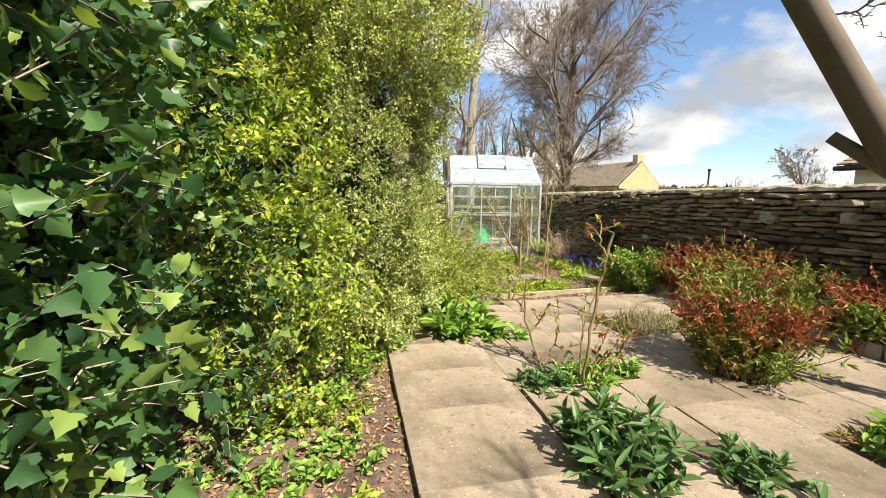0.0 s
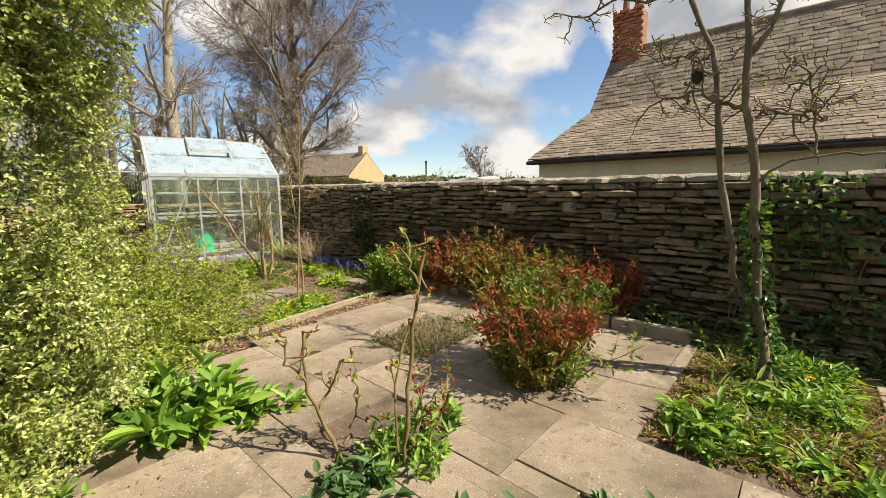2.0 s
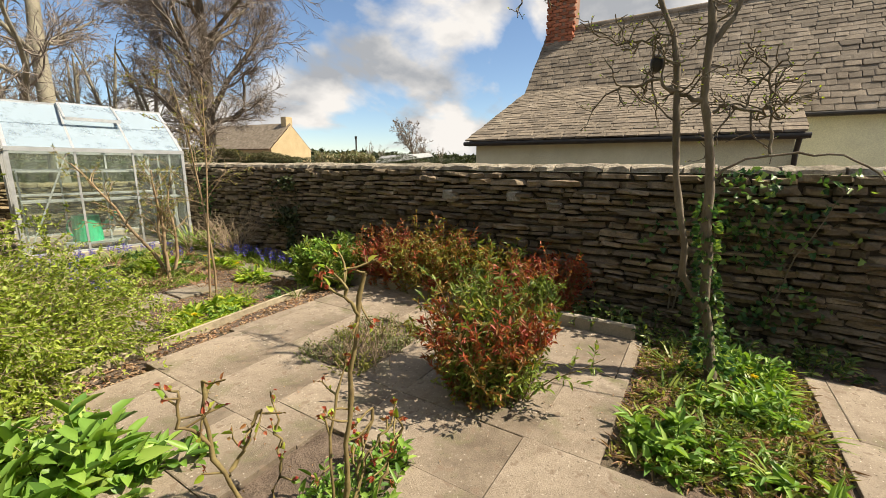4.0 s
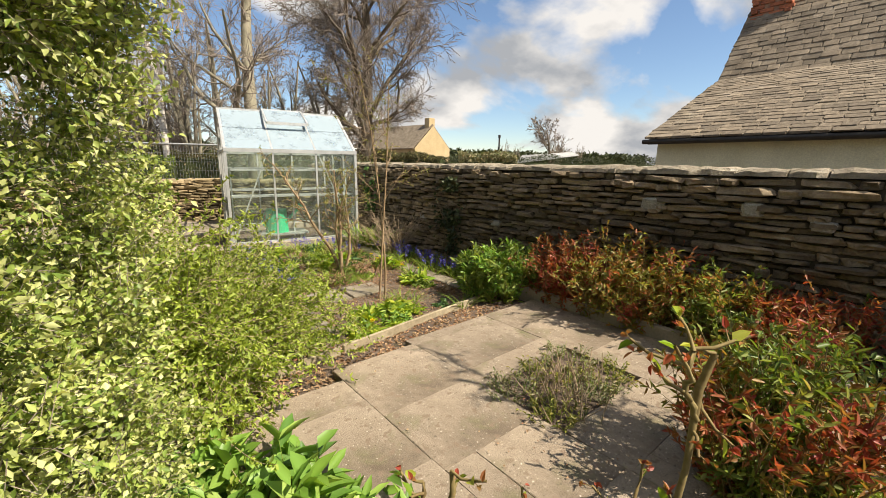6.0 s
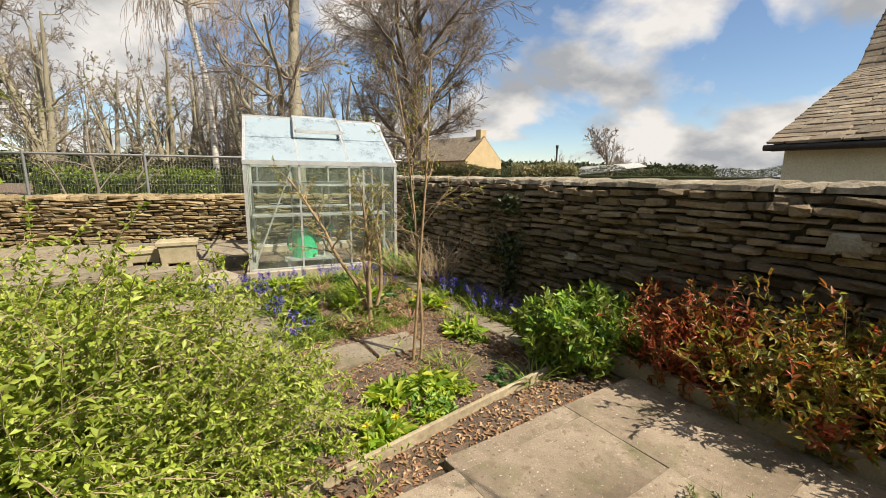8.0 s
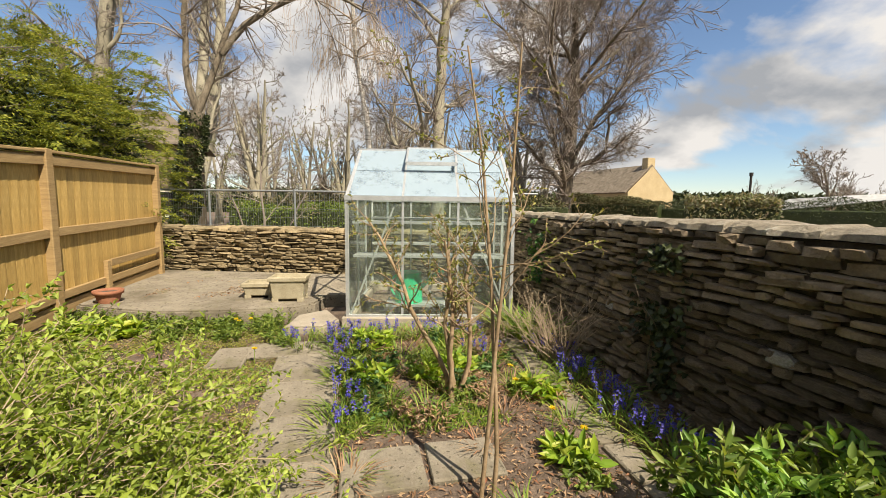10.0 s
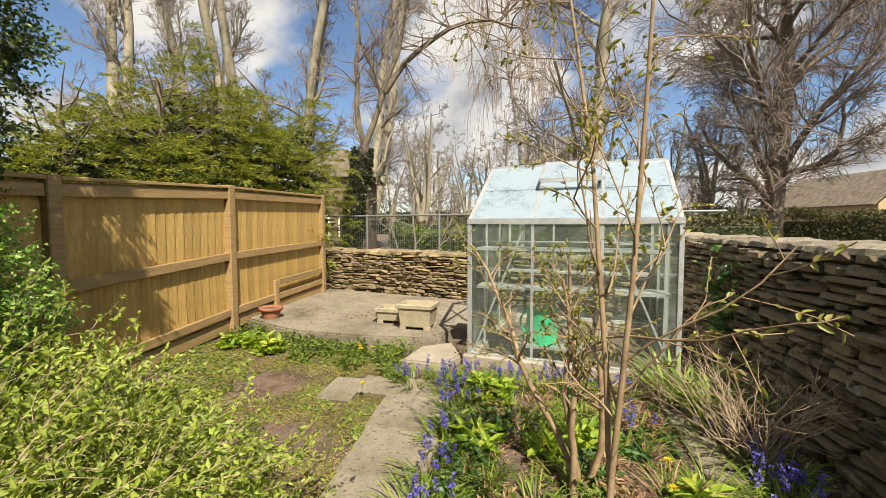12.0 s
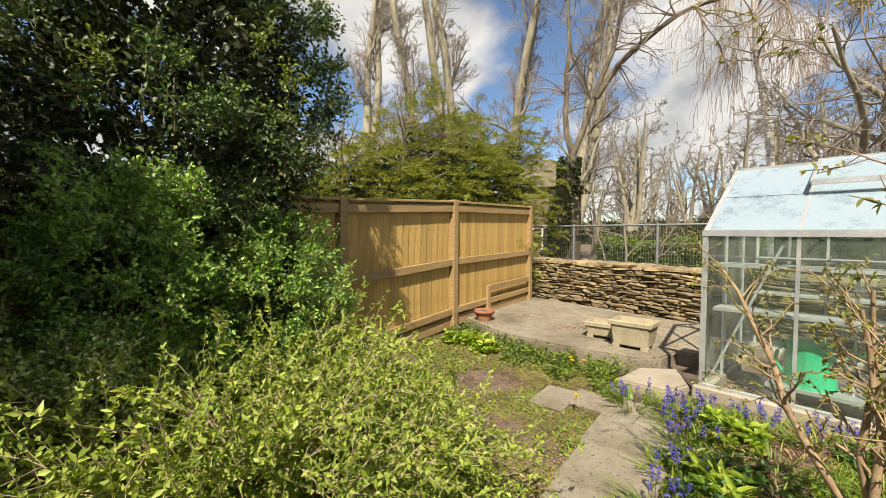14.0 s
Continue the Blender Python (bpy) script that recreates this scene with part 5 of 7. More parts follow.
def old_fruit_tree():
    rng = np.random.default_rng(77)
    t = thing("old_fruit_tree", 3.68, 3.44, -0.05, "gnarled twin-stemmed fruit tree in bud, ivy round its foot", "tree")
    paths = [([(0.14, 0, 0.3), (0.08, 0, 0.51), (-0.047, -0.01, 0.7), (-0.05, -0.02, 0.82), (-0.066, -0.03, 0.93), (-0.153, -0.075, 1.35), (-0.187, -0.11, 1.7), (-0.232, -0.15, 2.05), (-0.3, -0.165, 2.2), (-0.4, -0.18, 2.5), (-0.42, -0.2, 2.8)], 0.038, 0.022),
             ([(0.18, 0, 0), (0.15, 0, 0.27), (0.112, 0, 0.45), (0.079, 0, 0.58), (0.058, -0.02, 0.81), (0.031, -0.06, 1.18), (0.0, -0.086, 1.45), (-0.049, -0.113, 1.71), (-0.068, -0.13, 1.89), (-0.063, -0.147, 2.03), (-0.083, -0.16, 2.16), (-0.1, -0.16, 2.6), (-0.06, -0.16, 2.95)], 0.05, 0.022),
             ([(-0.045, -0.113, 1.72), (-0.11, -0.12, 1.73), (-0.171, -0.118, 1.76), (-0.24, -0.12, 1.79), (-0.302, -0.128, 1.85), (-0.34, -0.13, 1.84), (-0.386, -0.125, 1.82), (-0.45, -0.125, 1.83), (-0.536, -0.123, 1.8)], 0.026, 0.009),
             ([(-0.006, -0.107, 1.65), (0.03, -0.11, 1.68), (0.067, -0.11, 1.684), (0.12, -0.11, 1.66), (0.178, -0.107, 1.65), (0.293, -0.1, 1.6)], 0.017, 0.007),
             ([(0.277, -0.084, 1.43), (0.26, -0.1, 1.6), (0.224, -0.129, 1.86), (0.18, -0.13, 1.9), (0.131, -0.14, 1.96)], 0.012, 0.007),
             ([(0.051, -0.07, 1.3), (0.1, -0.075, 1.36), (0.167, -0.08, 1.4), (0.304, -0.083, 1.43), (0.574, -0.083, 1.42), (0.714, -0.073, 1.33), (0.9, -0.07, 1.2)], 0.012, 0.006),
             ([(-0.065, -0.147, 2.0), (-0.018, -0.147, 2.04), (0.028, -0.158, 2.13), (0.12, -0.16, 2.4), (0.2, -0.16, 2.7)], 0.026, 0.014),
             ([(-0.23, -0.15, 2.05), (-0.3, -0.16, 2.0), (-0.4, -0.16, 2.06), (-0.52, -0.16, 2.05), (-0.6, -0.16, 2.12)], 0.014, 0.006),
             ([(-0.4, -0.18, 2.45), (-0.6, -0.18, 2.42), (-0.8, -0.18, 2.5), (-1.0, -0.18, 2.42), (-1.2, -0.18, 2.5)], 0.016, 0.007),
             ([(0.1, -0.16, 2.35), (0.25, -0.16, 2.36), (0.4, -0.16, 2.28), (0.6, -0.16, 2.34)], 0.013, 0.006)]
    b = Bits()
    st, di = [], []
    for pts, r0, r1 in paths:
        P = resample(lateral(pts), 18)
        P[1:] += rng.normal(0, 0.006, P[1:].shape)
        tubes(b, P[None], np.linspace(r0, r1, 18)[None] * 0.58 * rng.uniform(0.86, 1.3, 18), 9)
        for q in range(4, 18):
            if P[q, 2] > 1.6:
                st.append(P[q]); di.append(unit(rng.normal(0, 1, 3) + [0, 0, 0.3]))
    put("trunk", b.mesh("trunk", True), M["bark"], t)
    st, di = np.array(st), np.array(di)
    n = len(st)
    lv = grow(rng, st, di, rng.uniform(0.08, 0.3, n), np.full(n, 0.006),
              [dict(k=6, wander=0.36, up=0.05, count=4, ratio=0.42, thin=0.7, angle=55, sides=5, taper=0.5), dict(k=4, wander=0.4, up=0.12, sides=4, taper=0.7, count=1, ratio=0.4, thin=0.8), dict(k=3, wander=0.3, up=0.1, sides=4, taper=1.0)])
    put("twig_mass", branches_mesh("twig_mass", lv, 0.0022), M["bark"], t)
    b = Bits()
    pt, d = on_branches(rng, lv[2], 1, 0.8)
    leaves(b, pt, d, 0.017, 0.01, rng, simple=True)
    put("bud_mass", b.mesh("bud_mass"), M["bright_leaf"], t)
    b = Bits()
    n = 520
    z = rng.uniform(0, 1, n) ** 1.6 * 1.15
    a = rng.uniform(0, math.tau, n); r = 0.045 + 0.17 * np.exp(-z * 5) * rng.uniform(0, 1, n)
    c = lateral(np.stack([np.interp(z, [0, 0.45, 0.81, 1.2], [0.18, 0.11, 0.06, 0.03]), z * 0 - 0.02, z], 1))
    P = c + np.stack([np.cos(a) * r, np.sin(a) * r, 0 * z], 1)
    leaves(b, P, np.stack([np.cos(a), np.sin(a), rng.normal(0, 0.6, n)], 1), 0.04, 0.034, rng, flat=0.3)
    put("ivy", b.mesh("ivy"), M["ivy"], t, "dark ivy leaves")
    # black oval lump above the left branch, its nature unknown
    bm = bmesh.new()
    bmesh.ops.create_icosphere(bm, subdivisions=2, radius=0.036)
    for v in bm.verts:
        v.co = Vector((v.co.x, v.co.y, v.co.z * 1.4)) * (1 + 0.12 * noise.noise(v.co * 40)) + Vector((*lateral([(-0.31, -0.14, 1.93)])[0],))
    part("burr", bm, M["gutter"], t, "small black oval lump", smooth=True)


old_fruit_tree()


def overhanging_tree():
    """A small bare tree beside the start, one low limb reaching over the path."""
    rng = np.random.default_rng(78)
    t = thing("overhanging_tree", 2.9, 0.4, -0.05, "small bare tree with a low dark limb over the paving", "tree")
    trunk = resample(np.array([(0, 0, 0), (0.03, 0.02, 0.8), (-0.05, 0.0, 1.5), (0.02, -0.05, 2.2), (0.1, -0.1, 3.0)]), 10)
    limb = resample(np.array([(0.03, 0.01, 0.85), (-0.5, 0.3, 0.93), (-1.2, 0.75, 0.98), (-1.75, 1.06, 1.03), (-1.906, 1.135, 1.186), (-1.936, 1.149, 1.248), (-1.962, 1.155, 1.284), (-2.0, 1.16, 1.36)]), 14)
    stub = resample(np.array([(-1.88, 1.12, 1.16), (-1.911, 1.14, 1.19), (-1.93, 1.154, 1.209)]), 5)
    for name, P, r0, r1 in (("trunk", trunk, 0.07, 0.03), ("limb", limb, 0.015, 0.0075), ("stub", stub, 0.005, 0.0035)):
        put(name, branches_mesh(name, [(P[None], np.linspace(r0, r1, len(P))[None], 9)]), M["dark_twig"], t)
    st = np.concatenate([trunk[5:], trunk[5:], trunk[6:]])
    di = unit(rng.normal(0, 1, st.shape) * [1, 0.6, 0.4] + [0, -0.25, 0.5])
    lv = grow(rng, st, di, rng.uniform(0.5, 1.0, len(st)), np.full(len(st), 0.018), [dict(k=7, wander=0.25, up=0.05, count=6, ratio=0.45, thin=0.6, angle=50, sides=6), dict(k=5, wander=0.3, up=0.1, count=4, ratio=0.45, thin=0.6, angle=45, sides=4), dict(k=3, wander=0.3, sides=3)])
    put("twig_mass", branches_mesh("twig_mass", lv, 0.003), M["bark"], t)


overhanging_tree()


# ---- young trees in the far bed ----
def young_tree(x, y, h, r, seed, lean, stems, label, wander=0.07, twigs=7, leafn=4, spread=0.16):
    rng = np.random.default_rng(seed)
    t = thing("young_apple_tree", x, y, rough_ground(x, y) - 0.03, label, "tree", "young fruit trees")
    D = np.array(lean)[None] + rng.normal(0, spread, (stems, 3))
    lv = grow(rng, rng.normal(0, 0.03, (stems, 3)) * [1, 1, 0], D, h * rng.uniform(0.7, 1.0, stems), np.full(stems, r),
              [dict(k=9, wander=wander, up=0.06, count=twigs, ratio=0.25, thin=0.45, angle=52, sides=8, taper=0.35, **{"from": 0.4}),
               dict(k=6, wander=0.2, up=0.1, count=5, ratio=0.4, thin=0.6, angle=50, sides=5, taper=0.5), dict(k=4, wander=0.22, up=0.08, sides=4, taper=0.6)])
    put("trunk", branches_mesh("trunk", lv[:1]), M["young_bark"], t)
    put("twig_mass", branches_mesh("twig_mass", lv[1:], 0.0014), M["young_bark"], t)
    b = Bits()
    pt, d = on_branches(rng, lv[2], leafn, 0.3)
    leaves(b, pt, d, 0.024 * rng.uniform(0.6, 1.3, len(pt)), 0.011, rng, flat=0.4)
    put("foliage", b.mesh("foliage"), M["moss"], t)


young_tree(1.53, 8.3, 1.75, 0.022, 90, (0.0, 0, 1), 4, "small crooked apple tree coming into leaf before the greenhouse", 0.17, 14, 7, 0.13)
young_tree(1.78, 7.22, 2.3, 0.012, 93, (0.0, -0.02, 1), 2, "slender sapling with opening buds in the flower bed", 0.045, 12, 6, 0.03)


def dry_twigs(x, y, h, seed, n=26):
    rng = np.random.default_rng(seed)
    t = thing("bare_hydrangea", x, y, rough_ground(x, y), "leafless pale twiggy shrub against the wall", "shrub")
    a = rng.uniform(0, math.tau, n)
    D = np.stack([np.cos(a) * 0.7, np.sin(a) * 0.7, np.ones(n)], 1)
    lv = grow(rng, np.zeros((n, 3)) + rng.normal(0, 0.05, (n, 3)) * [1, 1, 0], D, h * rng.uniform(0.6, 1.1, n), np.full(n, 0.0065),
              [dict(k=6, wander=0.16, up=0.0, count=4, ratio=0.4, thin=0.6, angle=40, sides=4), dict(k=4, wander=0.2, up=0.08, sides=3)])
    put("stem_mass", branches_mesh("stem_mass", lv, 0.0018), M["dry_stem"], t)


dry_twigs(2.45, 9.02, 0.72, 95, 54)
dry_twigs(1.95, 9.58, 0.4, 96, 12)


def blades(name, label, category, x, y, r, h, n, mat, seed, W=0.012, group="", bend=0.5):
    """A tuft of strap-like leaves that arch outwards."""
    rng = np.random.default_rng(seed)
    t = thing(name, x, y, rough_ground(x, y), label, category, group)
    a = rng.uniform(0, math.tau, n); q = np.sqrt(rng.uniform(0, 1, n))
    P = np.stack([np.cos(a) * q * r, np.sin(a) * q * r, np.full(n, -0.02)], 1)
    D = np.stack([np.cos(a) * bend, np.sin(a) * bend, np.ones(n)], 1) + rng.normal(0, 0.15, (n, 3))
    L = h * rng.uniform(0.6, 1.15, n)
    out = unit(D * [1, 1, 0]); S = unit(np.cross(D, [0, 0, 1]))
    b = Bits()
    rows = []
    for f, w in ((0, 0.7), (0.35, 1.0), (0.7, 0.8), (1.0, 0.06)):
        c = P + unit(D) * (L * f)[:, None] + out * (L * 0.45 * f * f)[:, None] - np.array([0, 0, 1]) * (L * 0.3 * f ** 3)[:, None]
        rows += [c - S * W * w / 2, c + S * W * w / 2]
    V = np.stack(rows, 1)
    i = np.arange(n)[:, None] * 8
    b.add(V, np.concatenate([i + [2 * k, 2 * k + 1, 2 * k + 3, 2 * k + 2] for k in range(3)]))
    put("leaf_tuft", b.mesh("leaf_tuft"), M[mat], t)
    return t, rng


def bluebells(x, y, seed, spikes, r=0.15, h=0.2):
    t, rng = blades("bluebell_clump", "clump of bluebells in flower over strappy leaves", "flowers", x, y, r, h * 1.1, 60, "grass", seed, 0.011, "bluebells")
    n = spikes
    a = rng.uniform(0, math.tau, n); q = np.sqrt(rng.uniform(0, 1, n))
    P = np.stack([np.cos(a) * q * r, np.sin(a) * q * r, np.zeros(n)], 1)
    D = rng.normal(0, 0.12, (n, 3)) + [0, 0, 1]
    lv = grow(rng, P, D, h * rng.uniform(0.8, 1.2, n), np.full(n, 0.003), [dict(k=4, wander=0.06, sides=3, taper=0.6)])
    put("stalk_mass", branches_mesh("stalk_mass", lv), M["grass"], t)
    pt, d = on_branches(rng, lv[0], 16, 0.6)
    d = unit(d * [1, 1, 0.2] + [0, 0, -0.25])
    b = Bits()
    leaves(b, pt, d, 0.022, 0.015, rng, simple=True)
    put("blossom", b.mesh("blossom"), M["bluebell"], t, "violet-blue bell flowers")


for i, (u, v) in enumerate(((2.3, -1.95), (2.5, -1.7), (2.75, -2.05), (2.95, -1.75), (3.15, -1.95), (3.3, -1.5), (2.4, -1.45), (2.85, -1.45), (3.4, -2.0))):
    x, y = uv(u, v)
    blades("strap_leaved_plant", "tuft of arching strap-shaped leaves in the weedy bed", "plant", x, y, 0.06, 0.2, 22, "grass", 250 + i, 0.015, "strap-leaved plants", 0.5)

bb = [(0.05, 9.05), (0.3, 9.2), (0.55, 9.3), (0.85, 9.4), (1.1, 9.45), (1.4, 9.5), (0.62, 8.75), (0.7, 8.4), (0.78, 8.05), (0.86, 7.75), (1.75, 9.0), (0.45, 9.0), (1.6, 9.5)]
bb += [uv(3.62 + 0.1 * math.sin(k * 2.1), 2.75 + k * 0.2) for k in range(9)]
for i, (x, y) in enumerate(bb):
    bluebells(x, y, 200 + i, 8 if i < 13 else 11)
x, y = 2.12, 9.55
for i in range(3):
    blades("day_lily", "arching clump of fresh strap-shaped leaves", "plant", x + 0.17 * i - 0.1, y - 0.12 * i + 0.1, 0.09, 0.5, 46, "grass", 230 + i, 0.022, "day lilies", 0.4)

for i in range(30):
    rr = random.Random(260 + i)
    x, y = uv(rr.uniform(1.75, 3.25), rr.uniform(3.2 if i % 3 else 2.2, 5.1))
    blades("dry_grass_tuft" if i % 2 else "grass_tuft", "tuft of dry straw-coloured grass in the flower bed" if i % 2 else "tuft of green grass in the flower bed", "grass", x, y, 0.08, rr.uniform(0.14, 0.26), 40, "litter" if i % 2 else "grass", 260 + i, 0.008, "grass tufts", 0.6)

# weeds of the far bed and along the path
for i in range(54):
    rr = random.Random(300 + i)
    u, v = rr.uniform(1.75, 3.3), rr.uniform(1.95, 5.0)
    if 1.6 < u < 2.9 and 2.6 < v < 3.35:
        v += 0.8
    x, y = uv(u, v)
    k = i % 5
    if k == 0:
        blades("grass_tuft", "tuft of green grass in the flower bed", "grass", x, y, 0.07, rr.uniform(0.14, 0.28), 34, "grass", 300 + i, 0.008, "grass tufts")
    else:
        clump("bed_plant", ("low leafy plant in the flower bed", "low leafy plant in the flower bed", "dry brown perennial in the flower bed", "grey-green lobed plant in the flower bed", "bright green rosette in the flower bed")[k], "plant", x, y, 0.17, rr.uniform(0.1, 0.2) * (0.6 if v < 2.7 else 1.0), 18, 8,
              (0.1, 0.06, 0.07, 0.06, 0.12)[k], (0.03, 0.022, 0.014, 0.036, 0.05)[k], ("herb", "green_leaf", "litter", "blue_herb", "bright_leaf")[k], 310 + i, group="plants in the flower bed", upright=0.7)
for i in range(20):
    rr = random.Random(400 + i)
    u, v = rr.uniform(0.55, 2.6), rr.uniform(1.95, 2.15)
    x, y = uv(u, v)
    clump("edge_plant", "small green seedlings behind the timber edge", "plant", x, y, 0.13, 0.1, 14, 7, 0.05, 0.024, ("herb", "bright_leaf")[i % 2], 400 + i, group="seedlings")
for i, (x, y) in enumerate(((-2.1, 9.12), (-1.85, 9.05), (-2.35, 9.0), (-1.2, 9.3), (-0.9, 9.35), (-0.55, 9.4), (-0.2, 9.05), (-1.5, 9.2), (-1.0, 9.42), (-1.35, 9.05), (-0.4, 9.25), (-0.75, 9.1), (-1.65, 9.3), (-2.6, 9.45), (-2.4, 9.35), (-2.0, 9.38), (-1.75, 9.42), (-1.4, 9.45), (-1.05, 9.52), (-0.7, 9.66), (-0.5, 9.6), (-2.75, 9.3))):
    clump("terrace_weed", "clump of fresh green leaves below the terrace", "plant", x, y, 0.2, 0.2, 20, 8, 0.11 if i < 3 else 0.06, 0.05 if i < 3 else 0.02, "bright_leaf" if i < 3 else "green_leaf", 430 + i, group="weeds by the terrace")


def dandelion(x, y, seed):
    rng = np.random.default_rng(seed)
    z = rough_ground(x, y)
    t = thing("yellow_flower", x, y, z, "small yellow spring flower on a short stalk", "flower", "yellow flowers")
    b = Bits()
    tubes(b, np.array([[(0, 0, -0.02), (0.005, 0, 0.1), (0, 0.01, 0.15)]]), np.full((1, 3), 0.003), 4)
    put("stalk", b.mesh("stalk"), M["grass"], t)
    b = Bits()
    a = np.arange(26) * 2.4
    leaves(b, np.tile([[0, 0.01, 0.15]], (26, 1)), np.stack([np.cos(a), np.sin(a), 0.2 + (np.arange(26) % 3) * 0.3], 1), 0.026, 0.011, rng, simple=True, flat=2)
    put("flower_head", b.mesh("flower_head"), M["yellow_petal"], t)


for i, (x, y) in enumerate(((-0.8, 9.3), (-0.72, 9.22), (-0.66, 9.33), (-0.2, 8.6), (2.0, 8.3), (1.98, 8.55), (1.3, 6.25), (1.45, 6.3), (2.2, 7.9), (2.35, 7.7), uv(3.1, -1.9), uv(3.2, -1.7))):
    dandelion(x, y, 500 + i)


# ---- ground cover that nobody could count ----
def scatter(name, label, n, area, mat, L, W, seed, simple=True, flat=3.0, lift=0.004, mask=0.0, up=0.3, on_slab=False, zfun=None):
    rng = np.random.default_rng(seed)
    u0, u1, v0, v1 = area
    u, v = rng.uniform(u0, u1, n), rng.uniform(v0, v1, n)
    pts = []
    for a, b in zip(u, v):
        x, y = uv(a, b)
        if mask and noise.noise(Vector((x * 1.6, y * 1.6, seed))) < mask - 0.5 + 0.25 * rng.random():
            continue
        pts.append((x, y, zfun(x, y) if zfun else (0.006 + rise(x, y) if on_slab else rough_ground(x, y) + lift)))
    P = np.array(pts)
    a = rng.uniform(0, math.tau, len(P))
    b = Bits()
    leaves(b, P, np.stack([np.cos(a), np.sin(a), rng.uniform(0, up, len(P))], 1), L * rng.uniform(0.5, 1.3, len(P)), W * rng.uniform(0.6, 1.3, len(P)), rng, simple=simple, flat=flat)
    o = put(name, b.mesh(name), M[mat])
    tagged(o, label, "ground cover", kind="stuff")


for i, (u, v) in enumerate(((0.25, 2.05), (0.45, 2.1), (0.65, 2.02), (0.9, 2.08), (1.1, 2.05), (0.05, 2.0), (-0.15, 1.9), (0.3, 2.3), (0.8, 2.3))):
    x, y = uv(u, v)
    clump("fresh_green_plant", "fresh bright green leaves under the arching bushes", "plant", x, y, 0.2, 0.24, 26, 9, 0.06, 0.03, "herb", 450 + i, group="greenery under the bushes", upright=0.7)
scatter("leaf_litter", "dry brown leaf litter over the soil", 9000, (-1.5, 0.0, -3.2, 2.0), "litter", 0.034, 0.02, 600)
scatter("low_weeds", "small green weeds over the soil", 3600, (-1.2, 0.0, -2.6, 1.6), "herb", 0.045, 0.032, 601, mask=0.52, up=1.2)
scatter("bed_litter", "dry stalks and leaf litter in the flower bed", 6500, (1.7, 3.9, 1.9, 5.2), "litter", 0.04, 0.012, 602, up=0.8)
scatter("bed_seedlings", "fine green seedlings over the flower bed", 13000, (1.72, 3.3, 3.3, 5.2), "grass", 0.07, 0.01, 612, mask=0.45, up=2.6)
scatter("moss_turf", "mossy tufted turf beside the path", 60000, (-1.9, 1.2, 2.3, 5.7), "moss", 0.026, 0.009, 603, mask=0.28, up=0.9)
scatter("turf_litter", "dead leaves and crumbs in the turf", 9000, (-1.9, 1.2, 2.3, 5.7), "litter", 0.022, 0.012, 613, up=0.5)
scatter("turf_weeds", "low green weeds in the mossy turf", 11000, (-1.9, 1.22, 2.2, 5.7), "grass", 0.05, 0.02, 604, mask=0.5, up=0.9)
scatter("terrace_litter", "dead leaves and dirt blown over the terrace", 2200, (-0.85, 1.1, 6.45, 8.0), "litter", 0.028, 0.018, 614, zfun=lambda x, y: 0.194, mask=0.5)
scatter("edge_litter", "rust-brown leaves along the timber edge", 2600, (-0.1, 3.2, 1.34, 1.9), "litter", 0.035, 0.02, 605)
scatter("patio_litter", "scattered dry leaves and crumbs on the paving", 700, (0.05, 3.5, -2.2, 1.6), "litter", 0.017, 0.01, 606, on_slab=True, mask=0.5)
scatter("wall_bed_litter", "leaf litter under the wall shrubs", 2500, (3.58, 4.02, -2.6, 4.6), "litter", 0.035, 0.02, 607)
scatter("bed_weeds", "tangle of green weeds in the bed", 3200, (2.08, 3.58, -2.18, -1.28), "moss", 0.045, 0.014, 608, up=1.2, zfun=lambda x, y: -0.012)
scatter("bed_dry", "dry brown stalks in the weedy bed", 2400, (2.08, 3.58, -2.18, -1.28), "litter", 0.07, 0.012, 609, up=0.7, zfun=lambda x, y: -0.012)


# ---- ivy on the tall wall, one patch standing for shade ----
def wall_ivy(v0, v1, z0, z1, n, seed, mat="ivy"):
    rng = np.random.default_rng(seed)
    c = uv(3.98, (v0 + v1) / 2)
    t = thing("wall_ivy", *c, (z0 + z1) / 2, "dark ivy clinging to the dry stone wall", "climber", "wall ivy")
    v = rng.normal((v0 + v1) / 2, (v1 - v0) / 4, n); z = rng.uniform(z0, z1, n)
    w = np.array([noise.noise(Vector((a * 3, b * 3, seed))) for a, b in zip(v, z)])
    v, z = v[w > -0.15], z[w > -0.15]
    p = np.array([uv(4.0 - 0.09 * rng.random(), a) for a in v])
    P = np.stack([p[:, 0] - c[0], p[:, 1] - c[1], z - (z0 + z1) / 2], 1)
    D = np.stack([rng.normal(-0.8, 0.3, len(v)), rng.normal(-0.25, 0.5, len(v)), rng.normal(-0.3, 0.6, len(v))], 1)
    b = Bits()
    leaves(b, P, D, 0.05 * rng.uniform(0.6, 1.2, len(v)), 0.045, rng, lobed=True)
    put("foliage", b.mesh("foliage"), M[mat], t)
    for k in range(4):
        q = rng.uniform(v0, v1)
        x, y = uv(4.0, q)
        lv = grow(rng, [[x - c[0], y - c[1], z0 - (z0 + z1) / 2]], [[0, 0, 1]], [(z1 - z0) * rng.uniform(0.6, 1.0)], [0.007], [dict(k=9, wander=0.16, up=0.15, sides=5)])
        put("vine", branches_mesh("vine", lv), M["bark"], t)


wall_ivy(3.15, 3.6, 0.1, 1.15, 700, 640, "dark_hedge_and_shade")
# leaves by the old tree stand in for dark shading on the wall
wall_ivy(-2.4, -1.3, 0.15, 1.3, 700, 641)
wall_ivy(5.2, 5.7, 0.5, 1.25, 300, 642)


